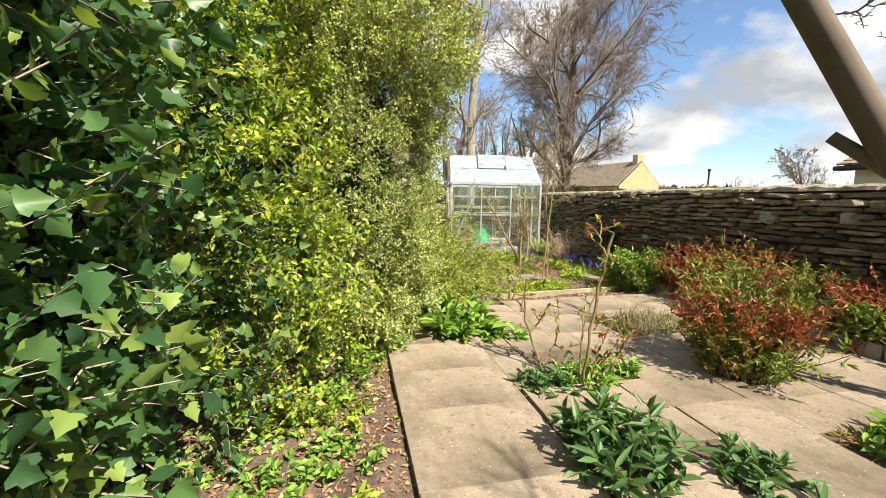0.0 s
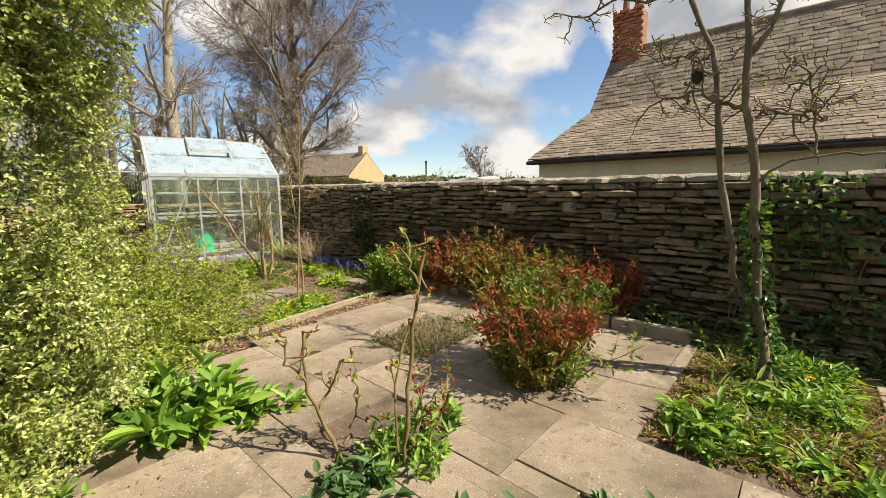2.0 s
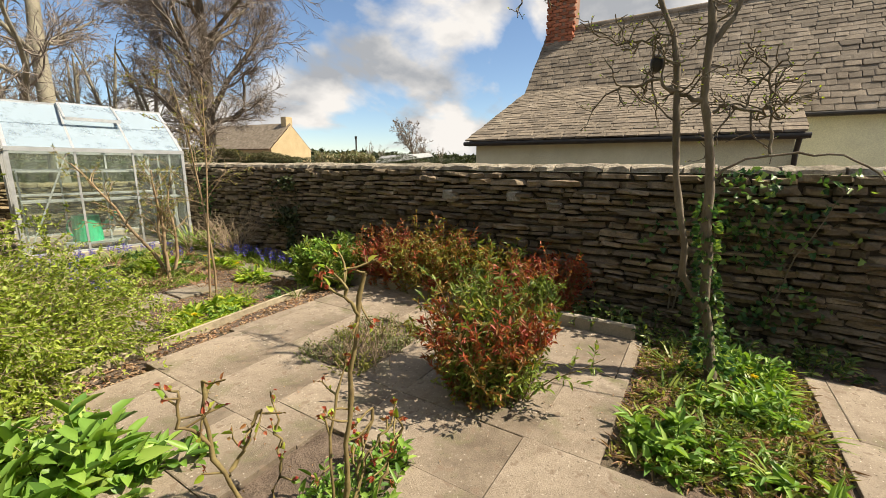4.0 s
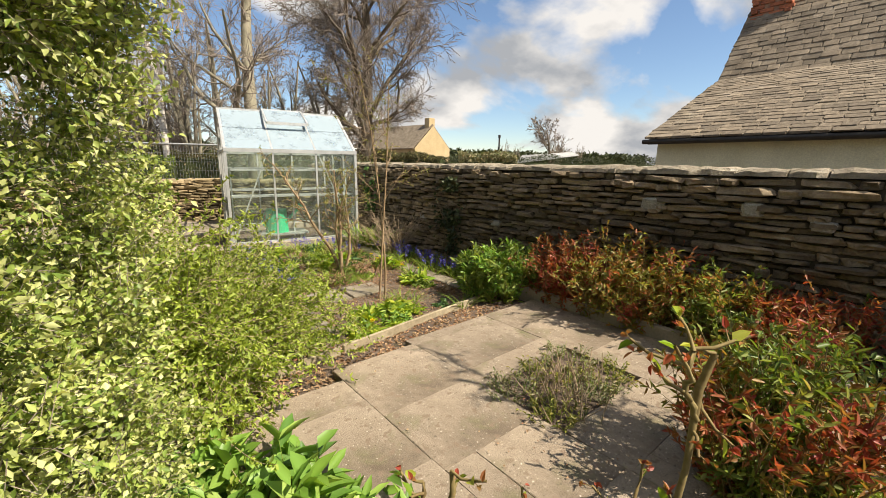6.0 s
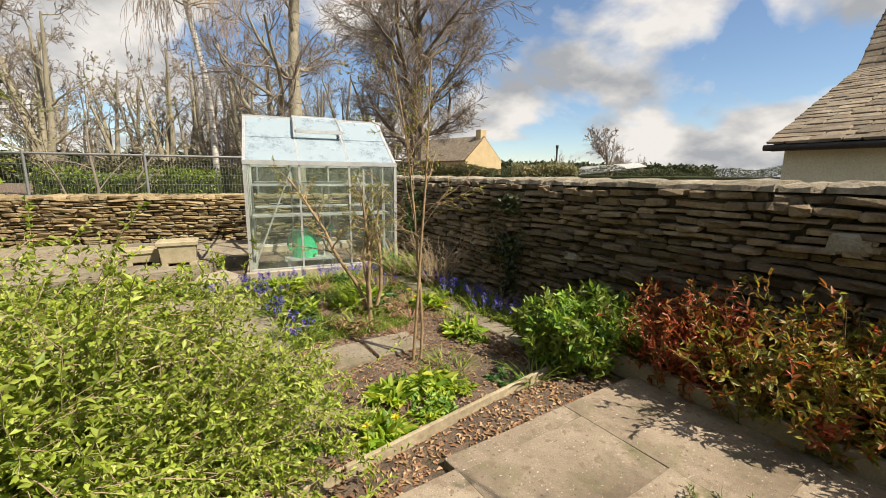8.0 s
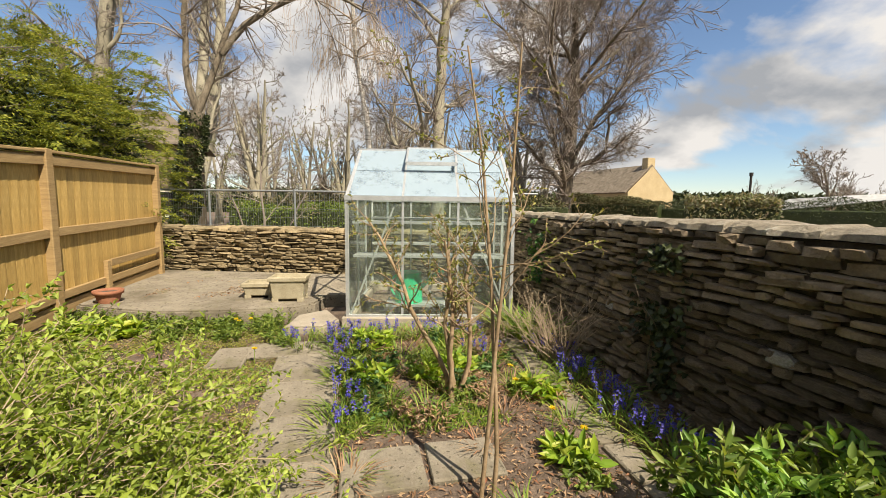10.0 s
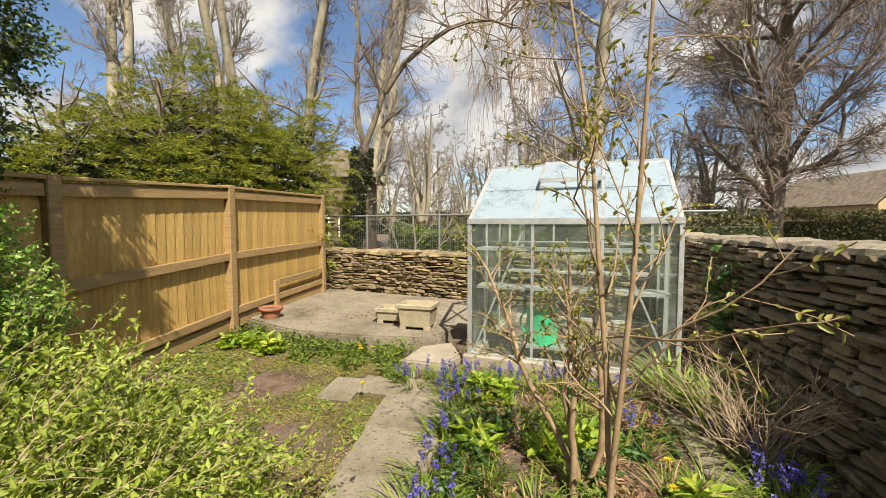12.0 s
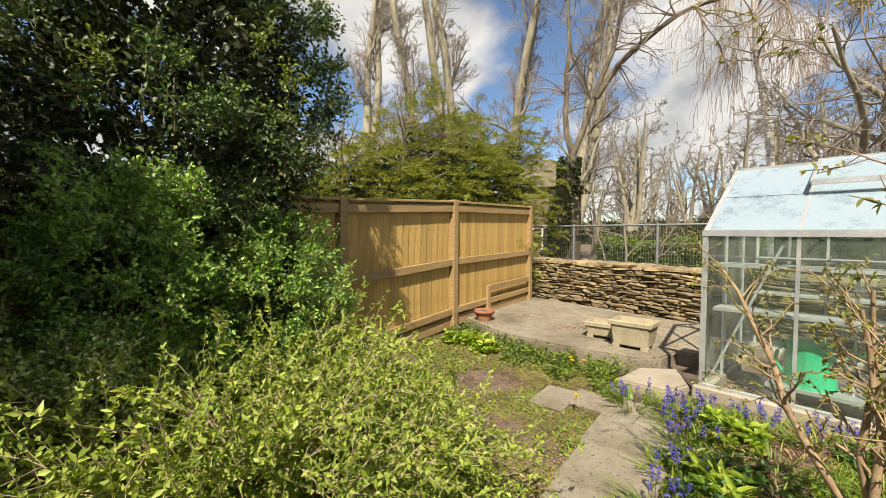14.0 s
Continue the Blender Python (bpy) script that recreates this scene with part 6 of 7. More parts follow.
# ---- trees beyond the garden ----
def bare_tree(name, label, x, y, h, r, seed, mat="bark", spread=1.0, z=-0.1, dense=1.0, lean=(0, 0), stems=1, low=0.25, twigmat="twig", droop=0.04, rmin=0.006, curl=0.17, taper=0.22, fork=48, lift=0.06):
    rng = np.random.default_rng(seed)
    t = thing(name, x, y, z, label, "tree", "bare trees")
    D = np.array([[lean[0], lean[1], 1.0]]).repeat(stems, 0) + rng.normal(0, 0.12 if stems > 1 else 0.02, (stems, 3))
    P = rng.normal(0, r * 0.8 if stems > 1 else 0, (stems, 3)) * [1, 1, 0]
    c = lambda k: max(2, int(round(k * dense)))
    lv = grow(rng, P, D, np.full(stems, h * 0.8) * rng.uniform(0.85, 1.1, stems), np.full(stems, r),
              [dict(k=9, wander=0.05, up=0.03, count=c(13), ratio=0.56 * spread, thin=0.42, angle=fork, sides=9, taper=taper, cone=0.9, **{"from": low}),
               dict(k=8, wander=curl * 0.9, up=lift, count=c(8), ratio=0.5, thin=0.42, angle=42, sides=6, taper=0.3, **{"from": 0.15}),
               dict(k=7, wander=curl, up=0.04, count=c(7), ratio=0.55, thin=0.45, angle=42, sides=4, taper=0.35, **{"from": 0.12}),
               dict(k=5, wander=curl * 1.1, up=droop, count=c(6), ratio=0.55, thin=0.55, angle=38, sides=3, taper=0.5, **{"from": 0.12}),
               dict(k=4, wander=0.18, up=droop, sides=3, taper=0.5)])
    put("trunk", branches_mesh("trunk", lv[:2]), M[mat], t)
    put("twig_mass", branches_mesh("twig_mass", lv[2:], rmin), M[twigmat], t)
    return t


bare_tree("walnut_tree", "big leafless spreading tree beyond the wall", 5.5, 25.4, 14.0, 0.42, 700, spread=1.0, dense=1.36, low=0.15, rmin=0.01, twigmat="twig", curl=0.19, droop=0.0, fork=56, lift=0.07, taper=0.3)
bare_tree("tall_bare_tree", "tall slim leafless tree behind the greenhouse", 0.5, 17.0, 12.0, 0.22, 701, mat="pale_bark", spread=0.75, low=0.2, rmin=0.006, twigmat="twig", curl=0.24, droop=0.02, taper=0.4, fork=42, lift=0.1)
BT = "tall leafless tree with pale bark behind the fence"
pop = bare_tree("bare_poplar", BT, -18.0, 18.6, 27.0, 0.34, 702, mat="pale_bark", spread=0.32, dense=0.85, stems=2, low=0.16, rmin=0.01, taper=0.4, fork=40, lift=0.12)
for x, y, rz, s in ((-16.9, 20.8, 70, 1.0), (-15.6, 22.3, 160, 0.95), (-11.5, 23.0, 250, 0.9), (-19.5, 15.0, 300, 0.95), (-22.0, 12.0, 30, 1.0)):
    copy_thing(pop, pose(x, y, -0.1, 0, 0, rz) @ Matrix.Scale(s, 4))
wood = bare_tree("woodland_tree", "leafless tree in the wood behind the garden", -3.5, 31.0, 9.5, 0.2, 703, mat="pale_bark", spread=0.45, dense=0.54, stems=3, low=0.2, rmin=0.012)
rr = random.Random(8)
for k in range(28):
    x = -15 + k * 0.78 + rr.uniform(-0.5, 0.5)
    copy_thing(wood, pose(x, rr.uniform(27, 38), -0.1, 0, 0, rr.uniform(0, 360)) @ Matrix.Scale(rr.uniform(0.65, 1.05), 4))
bare_tree("far_bare_tree", "small leafless tree on the skyline", 38.4, 52.4, 8.6, 0.3, 704, spread=1.2, dense=0.85, low=0.15, rmin=0.02)
for k, (x, y, s) in enumerate(((33, 56, 0.55), (36, 57, 0.5), (42, 50, 0.5))):
    copy_thing(wood, pose(x, y, -0.1, 0, 0, 70 * k) @ Matrix.Scale(s, 4))


def limbed_ivy_tree():
    """The tree beyond the wall corner: a leaning trunk sheathed in ivy, limbs arching out over the garden."""
    rng = np.random.default_rng(71)
    t = thing("ivy_clad_tree", -5.3, 14.4, -0.1, "leaning bare tree with dark ivy on its trunk", "tree")
    P = resample(np.array([(0, 0, 0), (0.05, 0.05, 1.2), (0.22, 0.15, 2.8), (0.35, 0.25, 3.6)]), 8)
    b = Bits(); tubes(b, P[None], np.linspace(0.2, 0.15, 8)[None], 9)
    limbs = [[(0.35, 0.25, 3.6), (0.7, 0.5, 4.8), (1.1, 0.8, 6.2), (1.4, 1.0, 8.0), (1.6, 1.0, 9.5)], [(0.35, 0.25, 3.6), (0.2, 0.1, 5.0), (0.35, 0.1, 6.5), (0.3, 0.0, 8.5)], [(0.8, 0.55, 5.0), (1.6, 0.7, 5.9), (2.6, 0.8, 6.4), (3.6, 0.7, 6.3), (4.3, 0.6, 5.9)]]
    st, di = [], []
    for L in limbs:
        Q = resample(np.array(L), 10); Q[1:] += rng.normal(0, 0.05, Q[1:].shape)
        tubes(b, Q[None], np.linspace(0.085, 0.025, 10)[None], 7)
        for q in range(2, 10):
            st.append(Q[q]); di.append(unit(Q[q] - Q[q - 1] + rng.normal(0, 0.6, 3)))
    put("trunk", b.mesh("trunk", True), M["bark"], t)
    st, di = np.repeat(np.array(st), 3, 0), np.repeat(np.array(di), 3, 0); di = unit(di + rng.normal(0, 0.5, di.shape))
    lv = grow(rng, st, di, rng.uniform(0.8, 2.0, len(st)), np.full(len(st), 0.022),
              [dict(k=7, wander=0.2, up=-0.06, count=5, ratio=0.5, thin=0.6, angle=45, sides=4), dict(k=5, wander=0.25, up=-0.02, count=4, ratio=0.5, thin=0.6, sides=3), dict(k=4, wander=0.25, sides=3)])
    put("twig_mass", branches_mesh("twig_mass", lv, 0.004), M["twig"], t)
    n = 5200
    s = rng.uniform(0.1, 0.98, n); f = s * 7; i0 = f.astype(int); fr = (f - i0)[:, None]
    c = P[i0] * (1 - fr) + P[np.minimum(i0 + 1, 7)] * fr
    a = rng.uniform(0, math.tau, n); r = 0.2 + 0.12 * rng.uniform(0, 1, n) * (0.6 + 0.4 * np.sin(s * 17 + a))
    d = np.stack([np.cos(a), np.sin(a), rng.normal(0, 0.5, n)], 1)
    b = Bits(); leaves(b, c + d * [1, 1, 0] * r[:, None], d, 0.07, 0.06, rng, simple=True)
    put("ivy", b.mesh("ivy"), M["dark_hedge_and_shade"], t, "dark ivy leaves")


limbed_ivy_tree()


def weeping_birch():
    rng = np.random.default_rng(72)
    t = thing("weeping_birch", -2.2, 19.6, -0.1, "slim white-stemmed birch with hanging twigs", "tree")
    P = resample(np.array([(0, 0, 0), (0.0, 0, 3), (-0.1, 0, 4.6), (-0.45, 0, 6.4), (-0.6, 0, 9), (-0.5, 0, 12)]), 12)
    b = Bits(); tubes(b, P[None], np.linspace(0.11, 0.05, 12)[None], 8)
    put("trunk", b.mesh("trunk", True), M["birch_bark"], t)
    n = 46
    k = rng.integers(6, 12, n)
    a = rng.uniform(0, math.tau, n)
    lv = grow(rng, P[k] + rng.normal(0, 0.1, (n, 3)), np.stack([np.cos(a), np.sin(a), np.full(n, 0.7)], 1), rng.uniform(1.2, 2.6, n), np.full(n, 0.025),
              [dict(k=6, wander=0.12, up=-0.1, count=9, ratio=0.9, thin=0.4, angle=60, sides=4, **{"from": 0.2}), dict(k=7, wander=0.1, up=-0.55, count=5, ratio=0.6, thin=0.6, angle=30, sides=3), dict(k=5, wander=0.08, up=-0.6, sides=3)])
    put("twig_mass", branches_mesh("twig_mass", lv, 0.005), M["dry_stem"], t)


weeping_birch()


def small_leafy_tree():
    rng = np.random.default_rng(73)
    t = thing("small_leafy_tree", -3.3, 14.4, -0.1, "small airy tree with pale new leaves behind the low wall", "tree")
    lv = grow(rng, [[0, 0, 0], [0.1, 0, 0], [-0.3, 0.2, 0]], [[0.1, 0, 1], [0.4, 0, 1], [-0.3, 0, 1]], [3.4, 3.0, 2.8], [0.035, 0.03, 0.03],
              [dict(k=7, wander=0.12, count=9, ratio=0.42, thin=0.5, angle=45, sides=5), dict(k=5, wander=0.2, count=6, ratio=0.5, thin=0.6, angle=45, sides=3), dict(k=4, wander=0.2, sides=3)])
    put("trunk", branches_mesh("trunk", lv, 0.003), M["twig"], t)
    b = Bits(); pt, d = on_branches(rng, lv[2], 6, 0.2)
    leaves(b, pt, d, 0.06, 0.035, rng, simple=True)
    put("crown", b.mesh("crown"), M["silver"], t)


small_leafy_tree()


def conifer(x, y, r, h, seed, label, name="conifer"):
    """A dense evergreen of flat drooping sprays."""
    rng = np.random.default_rng(seed)
    t = thing(name, x, y, -0.1, label, "tree", "conifers")
    lv = grow(rng, [[0, 0, 0]], [[0, 0, 1]], [h], [0.14], [dict(k=8, wander=0.03, count=60, ratio=r / h * 0.72, thin=0.35, angle=72, sides=7, cone=0.75, **{"from": 0.08}), dict(k=6, wander=0.1, up=0.06, sides=3)])
    put("trunk", branches_mesh("trunk", lv[:1]), M["bark"], t)
    put("branch_mass", branches_mesh("branch_mass", lv[1:2], 0.004), M["twig"], t)
    b = Bits()
    m, each = 950, 85
    C, N = lumpy(rng, m, (0, 0, h * 0.42), (r * 0.95, r * 0.95, h * 0.55), (0.74, 1.0), 0.38, 2.6, -0.9, seed)
    m = len(C)
    N = unit(N * [1, 1, 0.35] + rng.normal(0, 0.25, N.shape))
    S = unit(np.cross(N, [0, 0, 1.0]))
    along, across = rng.uniform(-0.2, 1.0, (m, each, 1)), rng.normal(0, 0.38, (m, each, 1))
    size = rng.uniform(0.16, 0.34, (m, 1, 1))
    P = C[:, None] + size * (N[:, None] * along + S[:, None] * across * (1.1 - 0.7 * along)) + np.array([0, 0, 1.0]) * (rng.normal(0, 0.012, (m, each, 1)) - 0.3 * size * along * along)
    D = unit(N[:, None] * 0.9 + S[:, None] * np.sign(across) * 0.7 + rng.normal(0, 0.3, P.shape))
    P, D = P.reshape(-1, 3), D.reshape(-1, 3)
    leaves(b, P, D, 0.062 * rng.uniform(0.5, 1.3, len(P)), 0.015, rng, simple=True, flat=1.4, droop=0.1)
    # near-black leaves inside the crown put the shade between sprays into colour
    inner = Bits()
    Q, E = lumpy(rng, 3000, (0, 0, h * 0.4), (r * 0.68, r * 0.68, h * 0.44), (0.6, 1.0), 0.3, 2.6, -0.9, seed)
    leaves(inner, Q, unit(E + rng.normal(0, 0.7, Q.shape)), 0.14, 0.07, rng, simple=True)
    put("inner_growth", inner.mesh("inner_growth"), M["dark_hedge_and_shade"], t, kind="stuff")
    put("crown", b.mesh("crown"), M["conifer"], t)


CL = "broad golden-green conifer rising behind the timber fence"
for i, (x, y, r, h) in enumerate(((-6.3, 7.5, 1.5, 2.7), (-5.9, 8.7, 1.6, 3.3), (-5.45, 9.9, 1.6, 3.9), (-5.35, 11.0, 1.5, 4.0), (-5.3, 12.2, 1.35, 4.3))):
    conifer(x, y, r, h, 720 + i, CL)


def hedge_row(name, label, a, b, h, w, n, mat, seed, L=0.12):
    rng = np.random.default_rng(seed)
    t = thing(name, (a[0] + b[0]) / 2, (a[1] + b[1]) / 2, -0.1, label, "hedge")
    a, b = np.array([*a, 0.0]), np.array([*b, 0.0])
    c = (a + b) / 2; d = unit(b - a); nr = np.array([d[1], -d[0], 0])
    s = rng.uniform(-0.5, 0.5, n) * np.linalg.norm(b - a)
    th = rng.uniform(0, math.pi, n)
    k = rng.uniform(0.8, 1.0, n)
    hh = h * (1 + 0.06 * np.sin(s * 0.9 + seed) + 0.05 * np.sin(s * 2.7))
    P = d * s[:, None] + nr * (np.cos(th) * w * k)[:, None]
    P[:, 2] = np.minimum(np.sin(th) * 1.6, 1.0) * hh * k + 0.1
    bt = Bits()
    leaves(bt, P, unit(rng.normal(0, 1, (n, 3)) + [0, 0, 0.5]), L * rng.uniform(0.5, 1.2, n), L * 0.5, rng, simple=True)
    put("foliage", bt.mesh("foliage"), M[mat], t)
    # solid near-black box added as the shaded inside behind the leaves
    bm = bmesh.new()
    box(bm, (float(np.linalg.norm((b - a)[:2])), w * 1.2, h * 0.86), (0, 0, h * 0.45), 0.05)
    ob = part("core", bm, M["dark_hedge_and_shade"], t)
    ob.matrix_local = pose(0, 0, 0, 0, 0, math.degrees(math.atan2(d[1], d[0])))


hedge_row("clipped_hedge", "long dark clipped hedge beyond the wall", (8.0, 26.5), (20.0, 17.0), 1.72, 0.7, 20000, "dark_hedge_and_shade", 730, 0.07)
hedge_row("ivy_heap", "heap of pale-leaved ivy over a hidden shed", (9.2, 21.2), (11.6, 19.9), 1.75, 0.6, 3200, "silver", 731, 0.16)
hedge_row("rough_hedge", "rough green hedge below the bare trees", (6.6, 27.0), (9.8, 24.5), 1.9, 0.9, 9000, "scrub", 732, 0.1)
hedge_row("field_scrub", "tangled scrub behind the wire fence", (-7.5, 21.0), (5.0, 22.0), 1.7, 1.2, 7000, "scrub", 733, 0.13)
hedge_row("field_scrub", "green scrub behind the wire fence", (-5.5, 16.8), (-1.6, 17.2), 1.45, 0.6, 3000, "green_leaf", 734, 0.1)
hedge_row("far_wood", "belt of far woodland on the skyline", (-60.0, 62.0), (70.0, 66.0), 3.2, 4.0, 16000, "dark_hedge_and_shade", 735, 0.8)
hedge_row("boundary_hedge", "dense clipped hedge closing the garden", (-4.5, -3.6), (5.6, -2.2), 2.3, 0.6, 9000, "dark_leaf", 736, 0.09)


# ---- pieces: wall stones, cap stones, paving, slates ----
def stone_mesh(name, seed, mat, rough=0.1):
    """A rough flat stone about one metre a side, to be scaled."""
    rng = np.random.default_rng(seed)
    bm = bmesh.new()
    box(bm, (1, 1, 1), (0, 0, 0), 0.0)
    bmesh.ops.bevel(bm, geom=list(bm.edges), offset=0.05 + rough, segments=1, affect="EDGES")
    for v in bm.verts:
        v.co += Vector(rng.uniform(-rough, rough, 3))
        v.co.x *= 1 + 0.12 * v.co.z * rng.uniform(-1, 1)
    me = bpy.data.meshes.new(name); bm.normal_update(); bm.to_mesh(me); bm.free()
    me.materials.append(mat)
    return me


def face_of_stones(wall, a, b, z0, z1, course, length, mat, seed, near, joined_name, ragged=0.0, tops=None):
    """Courses of thin stones on the garden face of a wall; those in the stretch `near` (metres along it) are parts of their own."""
    rng = np.random.default_rng(seed)
    meshes = [stone_mesh("stone", seed + k, M[mat]) for k in range(14)]
    raw = []
    for me in meshes:
        co = np.zeros(len(me.vertices) * 3); me.vertices.foreach_get("co", co)
        me.calc_loop_triangles()
        tr = np.zeros(len(me.loop_triangles) * 3, int); me.loop_triangles.foreach_get("vertices", tr)
        raw.append((co.reshape(-1, 3), tr.reshape(-1, 3)))
    a, b = np.array(a), np.array(b)
    L = np.linalg.norm(b - a); d = (b - a) / L; nr = np.array([d[1], -d[0]])
    ang = math.atan2(d[1], d[0])
    rest = Bits(); count = 0
    z = z0
    while z < z1:
        h = course * rng.uniform(0.7, 1.35)
        s = rng.uniform(-length, 0)
        while s < L:
            l = length * rng.choice([0.55, 0.8, 1.0, 1.35, 1.7]) * rng.uniform(0.85, 1.15)
            m = s + l / 2
            dz = 0.04 * noise.noise(Vector((m * 1.3, z * 2, seed)))
            zz = z + h / 2 + dz + (rise(*(a + d * m)) * 0.6 if z < 0.3 else 0)
            top = z1 if not ragged else z1 - ragged * (0.5 + 0.5 * noise.noise(Vector((m * 1.1, seed, 0))))
            if 0 < m < L and zz < top:
                dep = 0.16
                out = rng.uniform(-0.04, 0.035)
                p = a + d * m + nr * (dep / 2 - 0.05 + out)
                k = rng.integers(14)
                mt = Matrix.Translation((p[0], p[1], zz)) @ Matrix.Rotation(ang, 4, "Z") @ Euler((rng.normal(0, 0.09), rng.normal(0, 0.035), rng.normal(0, 0.09))).to_matrix().to_4x4() @ Matrix.Diagonal((l * 0.96, dep, h * rng.uniform(0.72, 0.92), 1))
                if near[0] < m < near[1] and count < 300:
                    ob = new("stone", meshes[k]); ob.parent = wall; ob.matrix_local = wall.matrix_basis.inverted() @ mt
                    count += 1
                else:
                    co, tr = raw[k]
                    A = np.array(mt)
                    rest.add(co @ A[:3, :3].T + A[:3, 3], None, tr)
            s += l
        z += h
    if rest.n:
        put(joined_name, rest.mesh(joined_name), M[mat], wall, kind="stuff")


face_of_stones(wall_east, RW_A, RW_B, -0.1, 1.26, 0.055, 0.19, "wall_stone", 800, (4.6, 8.2), "stonework")
# a few pale blocks in the tall wall
for x, y, z, l, h in ((3.86, 5.85, 1.0, 0.2, 0.11), (4.06, 5.17, 1.02, 0.15, 0.1), (3.36, 7.6, 0.62, 0.13, 0.07), (4.14, 4.77, 0.94, 0.12, 0.07), (3.74, 5.84, 1.0, 0.1, 0.09), (2.95, 9.0, 0.55, 0.12, 0.06)):
    v = (x - ORG[0]) * VX[0] + (y - ORG[1]) * VX[1]
    px, py = uv(4.035, v)
    ob = put("pale_stone", stone_mesh("pale_stone", int(1000 * z + x), M["pale_block"]), M["pale_block"], wall_east)
    ob.matrix_local = pose(px, py, z, 0, 0, GARDEN_TURN + 90) @ Matrix.Diagonal((l, 0.1, h, 1))
coping("cap_stone", RW_A, RW_B, 1.262, 0.42, 0.03, wall_east, M["coping"], 801, 40, 0.06)
face_of_stones(wall_north, BW_B, BW_A, 0.0, 1.05, 0.05, 0.19, "gold_stone", 820, (1.6, 6.4), "stonework", ragged=0.22)
coping("cap_stone", BW_B, BW_A, 0.9, 0.4, 0.03, wall_north, M["gold_stone"], 821, 22, 0.07)


def paving():
    """Large worn slabs; squares are left open for plants."""
    rng = np.random.default_rng(840)
    hold = thing("patio", *uv(1.8, -0.5), -0.05, "worn pale paving slabs with planted gaps", "paving")
    hold["kind"] = "structure"
    base = hold.matrix_basis.translation
    holes = [(2.0, 2.85, 0.2, 0.75), (2.18, 2.62, -0.76, -0.34), (2.0, 3.6, -2.2, -1.26), (0.95, 1.55, -0.55, -0.02), (0.45, 0.85, 0.5, 0.95), (0.75, 1.05, -1.45, -0.9), (1.25, 1.5, -1.55, -1.2)]
    ue = [0.0, 0.72, 1.36, 2.0, 2.85, 3.55]
    for i in range(5):
        u0, u1 = ue[i], ue[i + 1]
        v = -4.2 + 0.21 * (i % 2)
        end = (1.3, 1.36, 1.5, 1.6, 1.6)[i]
        while v < end - 0.01:
            ln = rng.choice([0.5, 0.62, 0.78])
            v1 = min(v + ln, end)
            parts = [(u0, u1, v, v1)]
            for h in holes:
                nx = []
                for (a, b, c, e) in parts:
                    if h[0] >= b or h[1] <= a or h[2] >= e or h[3] <= c:
                        nx.append((a, b, c, e)); continue
                    if h[0] > a: nx.append((a, h[0], c, e))
                    if h[1] < b: nx.append((h[1], b, c, e))
                    a2, b2 = max(a, h[0]), min(b, h[1])
                    if h[2] > c: nx.append((a2, b2, c, h[2]))
                    if h[3] < e: nx.append((a2, b2, h[3], e))
                parts = nx
            for (a, b, c, e) in parts:
                if b - a < 0.05 or e - c < 0.05:
                    continue
                bm = bmesh.new()
                box(bm, (b - a - 0.002, e - c - 0.002, 0.06), (0, 0, -0.03), 0.003)
                for q in bm.verts:
                    q.co.x += rng.uniform(-0.003, 0.003); q.co.y += rng.uniform(-0.003, 0.003)
                ob = part("slab", bm, M["paving"], hold)
                x, y = uv((a + b) / 2, (c + e) / 2)
                ob.matrix_local = pose(x - base.x, y - base.y, 0.05 + rng.uniform(-0.004, 0.004), rng.normal(0, 0.25), rng.normal(0, 0.25), GARDEN_TURN)
            v = v1
    for (a, b, c, e) in holes:
        bm = bmesh.new()
        n = 9
        grid = [[bm.verts.new((a + (b - a) * i / (n - 1) - (a + b) / 2, c + (e - c) * j / (n - 1) - (c + e) / 2, 0.012 * noise.noise(Vector((a + i * 0.7, c + j * 0.7, 2.0))))) for j in range(n)] for i in range(n)]
        for i in range(n - 1):
            for j in range(n - 1):
                bm.faces.new([grid[i][j], grid[i + 1][j], grid[i + 1][j + 1], grid[i][j + 1]])
        ob = part("soil_patch", bm, M["soil"], hold, "crumbly brown soil", smooth=True)
        x, y = uv((a + b) / 2, (c + e) / 2)
        ob.matrix_local = pose(x - base.x, y - base.y, 0.028, 0, 0, GARDEN_TURN)
    bed = thing("garden_path", *uv(1.45, 3.6), -0.05, "narrow path of worn stone slabs leading to the greenhouse", "path")
    bed["kind"] = "structure"
    base = bed.matrix_basis.translation
    spots = [(1.45, 2.35, 0.54, 0.52), (1.45, 2.87, 0.55, 0.52), (1.43, 3.39, 0.54, 0.52), (1.42, 3.9, 0.55, 0.51), (1.4, 4.41, 0.54, 0.51), (1.2, 4.83, 0.75, 0.34), (0.72, 4.7, 0.3, 0.42), (1.97, 3.0, 0.46, 0.38), (2.43, 3.02, 0.42, 0.36)]
    spots += [(3.38, 2.45 + 0.36 * k, 0.2, 0.34) for k in range(7)]
    for (u, v, a, b) in spots:
        bm = bmesh.new()
        box(bm, (a - 0.005, b - 0.005, 0.07), (0, 0, -0.035), 0.01)
        for q in bm.verts:
            q.co.x += rng.uniform(-0.004, 0.004); q.co.y += rng.uniform(-0.004, 0.004)
        x, y = uv(u, v)
        ob = part("slab", bm, M["terrace"], bed)
        ob.matrix_local = pose(x - base.x, y - base.y, 0.026 + float(rise(x, y)) + rng.uniform(-0.003, 0.004), 0, 0, GARDEN_TURN + rng.normal(0, 0.6)) @ pose(0, 0, 0, math.degrees(math.atan(float(rise(x + 0.1 * VX[0], y + 0.1 * VX[1]) - rise(x - 0.1 * VX[0], y - 0.1 * VX[1])) / 0.2)))
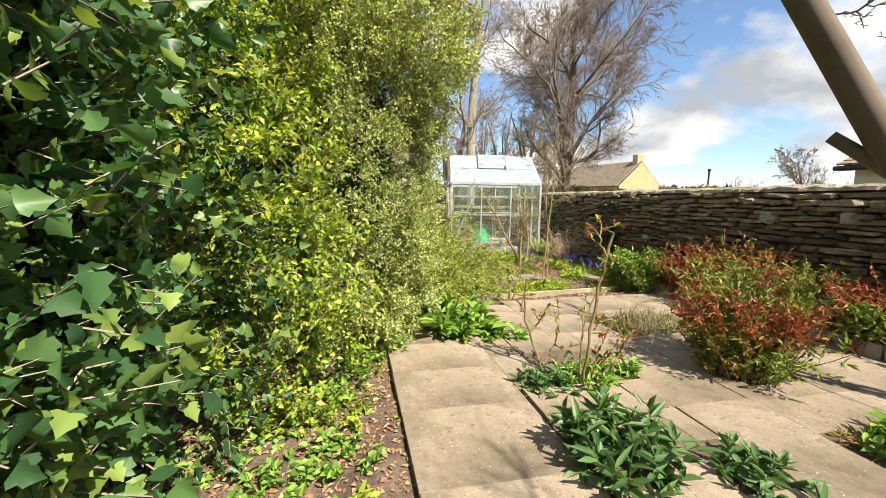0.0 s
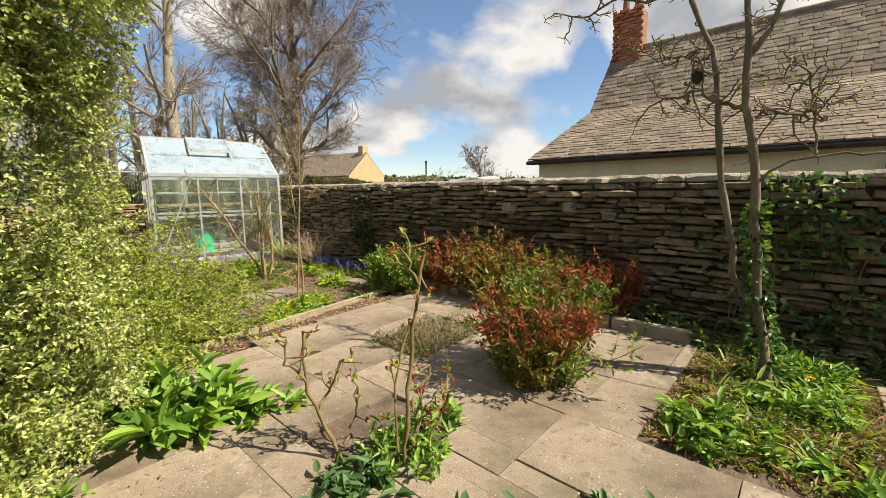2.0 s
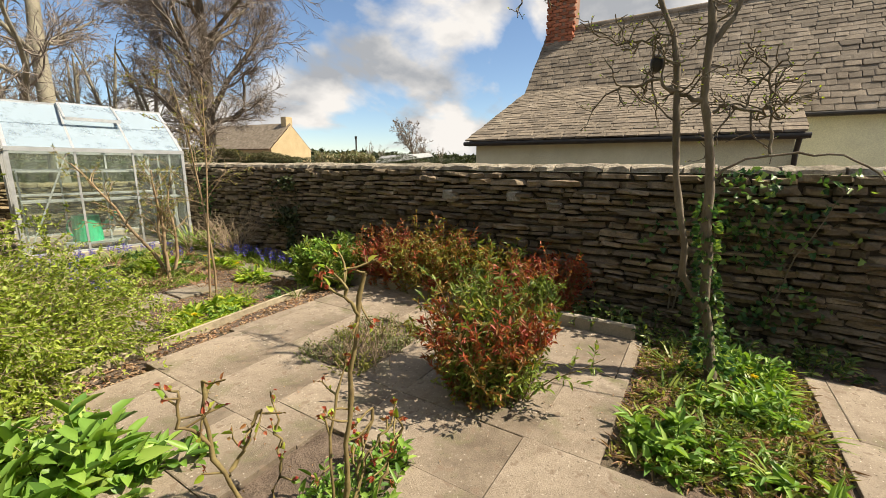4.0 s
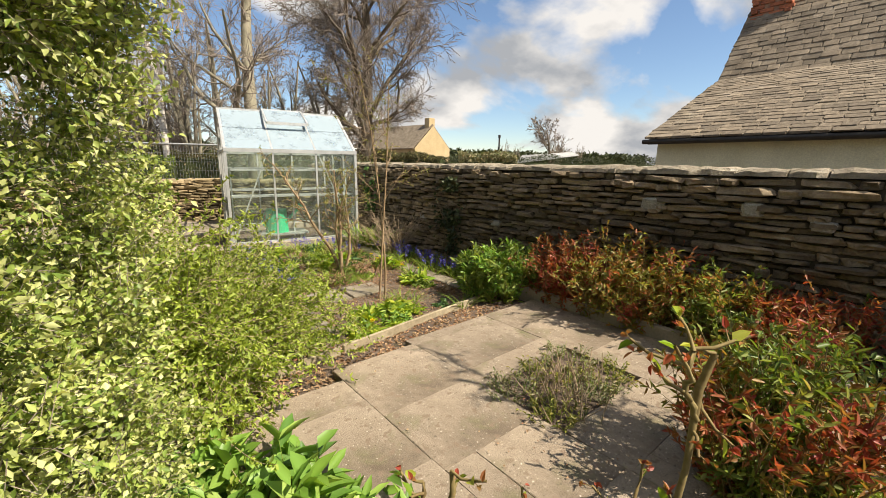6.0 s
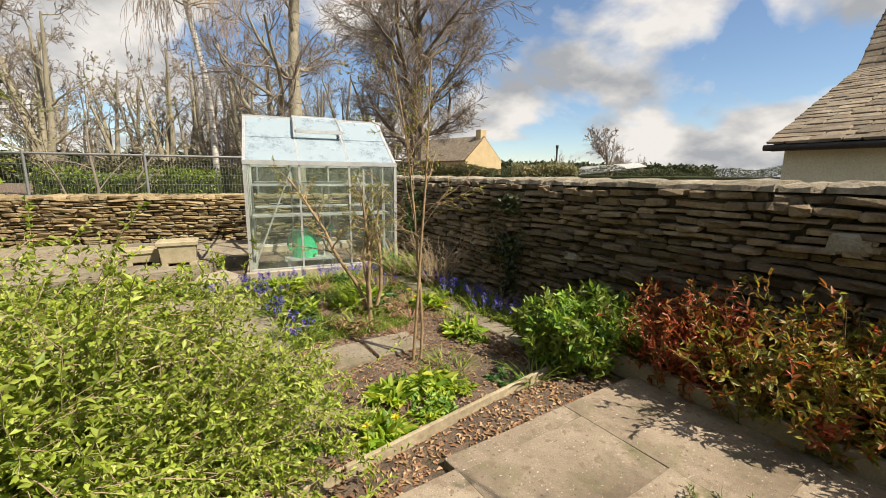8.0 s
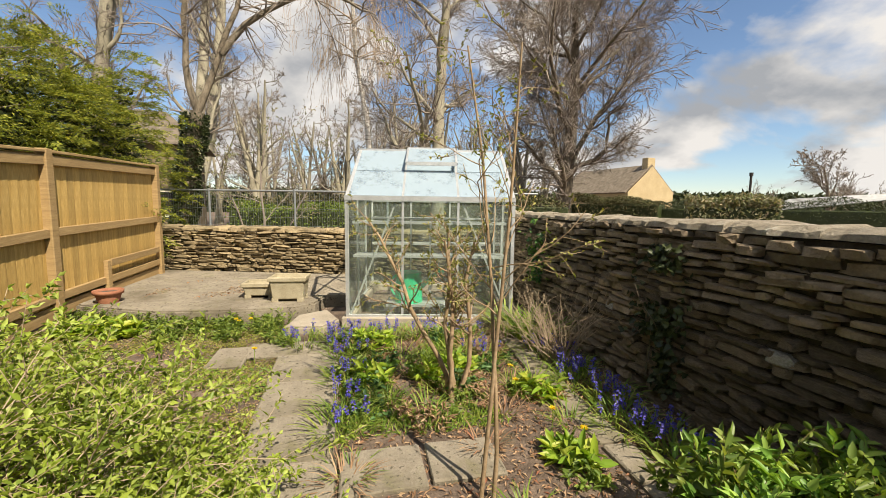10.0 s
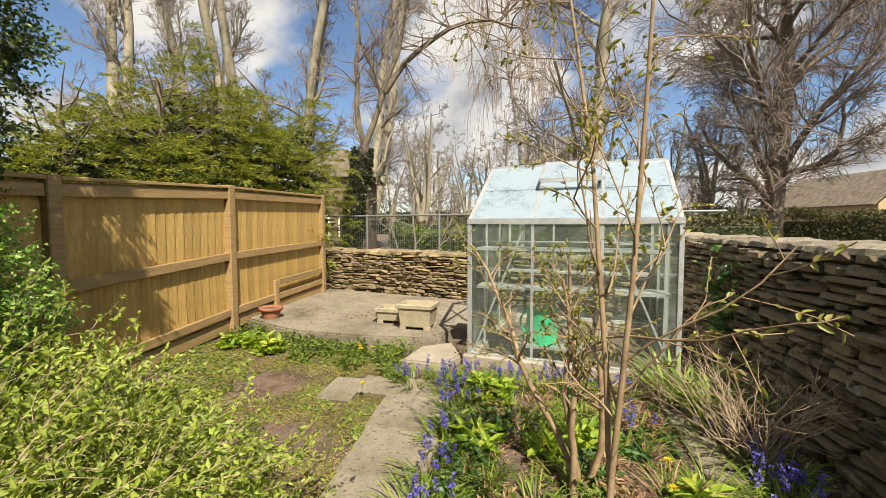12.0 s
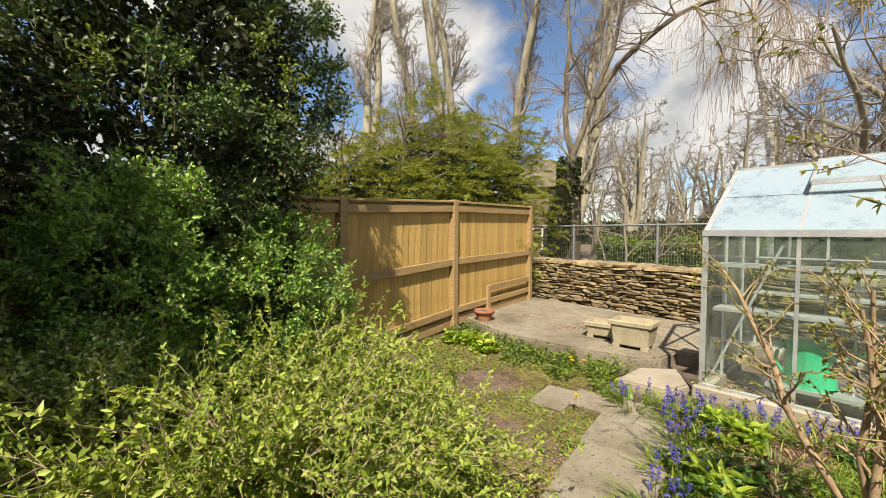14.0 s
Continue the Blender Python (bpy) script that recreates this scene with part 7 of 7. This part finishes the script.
    # kerb stones of the wall bed and the timber edge
    k = thing("kerb", *uv(3.58, 0), -0.05, "low concrete kerb edging under the wall shrubs", "kerb")
    k["kind"] = "structure"
    for v in np.arange(-1.2, 1.8, 0.62):
        bm = bmesh.new()
        box(bm, (0.06, 0.6, 0.17), (0, 0, 0.04), 0.012)
        x, y = uv(3.575, v + 0.3)
        ob = part("kerb_stone", bm, M["concrete"], k)
        ob.matrix_local = pose(x - k.location.x, y - k.location.y, 0.03, 0, 0, GARDEN_TURN + rng.normal(0, 0.6))
    t = thing("timber_edging", *uv(1.6, 1.86), -0.05, "weathered timber board edging the flower bed", "edging")
    t["kind"] = "structure"
    for u0, u1 in ((-0.1, 1.55), (1.56, 3.22)):
        bm = bmesh.new()
        box(bm, (u1 - u0, 0.025, 0.11), (0, 0, -0.005), 0.005)
        um = (u0 + u1) / 2
        x, y = uv(um, 1.565 + 0.132 * um)
        ob = part("board", bm, M["edge_wood"], t)
        ob.matrix_local = pose(x - t.location.x, y - t.location.y, 0.02, 0, 0, GARDEN_TURN + 7.5)


paving()


def slates():
    """Diminishing courses of stone slates on the near roof slopes."""
    rng = np.random.default_rng(850)
    meshes = [stone_mesh("slate", 850 + k, M["slate"], 0.045) for k in range(8)]
    raw = []
    for me in meshes:
        co = np.zeros(len(me.vertices) * 3); me.vertices.foreach_get("co", co)
        me.calc_loop_triangles()
        tr = np.zeros(len(me.loop_triangles) * 3, int); me.loop_triangles.foreach_get("vertices", tr)
        raw.append((co.reshape(-1, 3), tr.reshape(-1, 3)))
    ang = math.atan2(HA[1], HA[0])
    rest = Bits(); count = 0
    for a_from, a_to, (b0, z0), (b1, z1) in ((0.0, HCUT, HPROF[0], HPROF[1]), (0.0, HCUT, HPROF[1], HPROF[2]), (HCUT, HLEN, HEAVE, HPROF[2])):
        ln = math.hypot(b1 - b0, z1 - z0); pitch = math.atan2(z1 - z0, b1 - b0)
        s, step = -0.05, 0.14
        while s < ln - 0.04:
            a = a_from - rng.uniform(0.02, 0.2)
            while a < a_to - 0.05:
                w = min(rng.uniform(0.13, 0.29), a_to + 0.02 - a)
                m = s + step / 2
                c = hpt(max(a, a_from - 0.04) + w / 2, b0 + math.cos(pitch) * m, z0 + math.sin(pitch) * m + 0.018)
                mt = Matrix.Translation(HINV @ Vector(c)) @ Matrix.Rotation(ang, 4, "Z") @ Matrix.Rotation(pitch - 0.07, 4, "X") @ Matrix.Diagonal((w * 0.985, step * 1.3, 0.026 * rng.uniform(0.8, 1.6), 1))
                k = rng.integers(8)
                if 0.5 < a < 4.6 and b0 == 0.0 and count < 300:
                    ob = new("slate", meshes[k]); ob.parent = house; ob.matrix_local = mt; count += 1
                else:
                    A = np.array(mt); co, tr = raw[k]
                    rest.add(co @ A[:3, :3].T + A[:3, 3], None, tr)
                a += w
            s += step
            step *= 0.985
    put("slating", rest.mesh("slating"), M["slate"], house, kind="stuff")


slates()
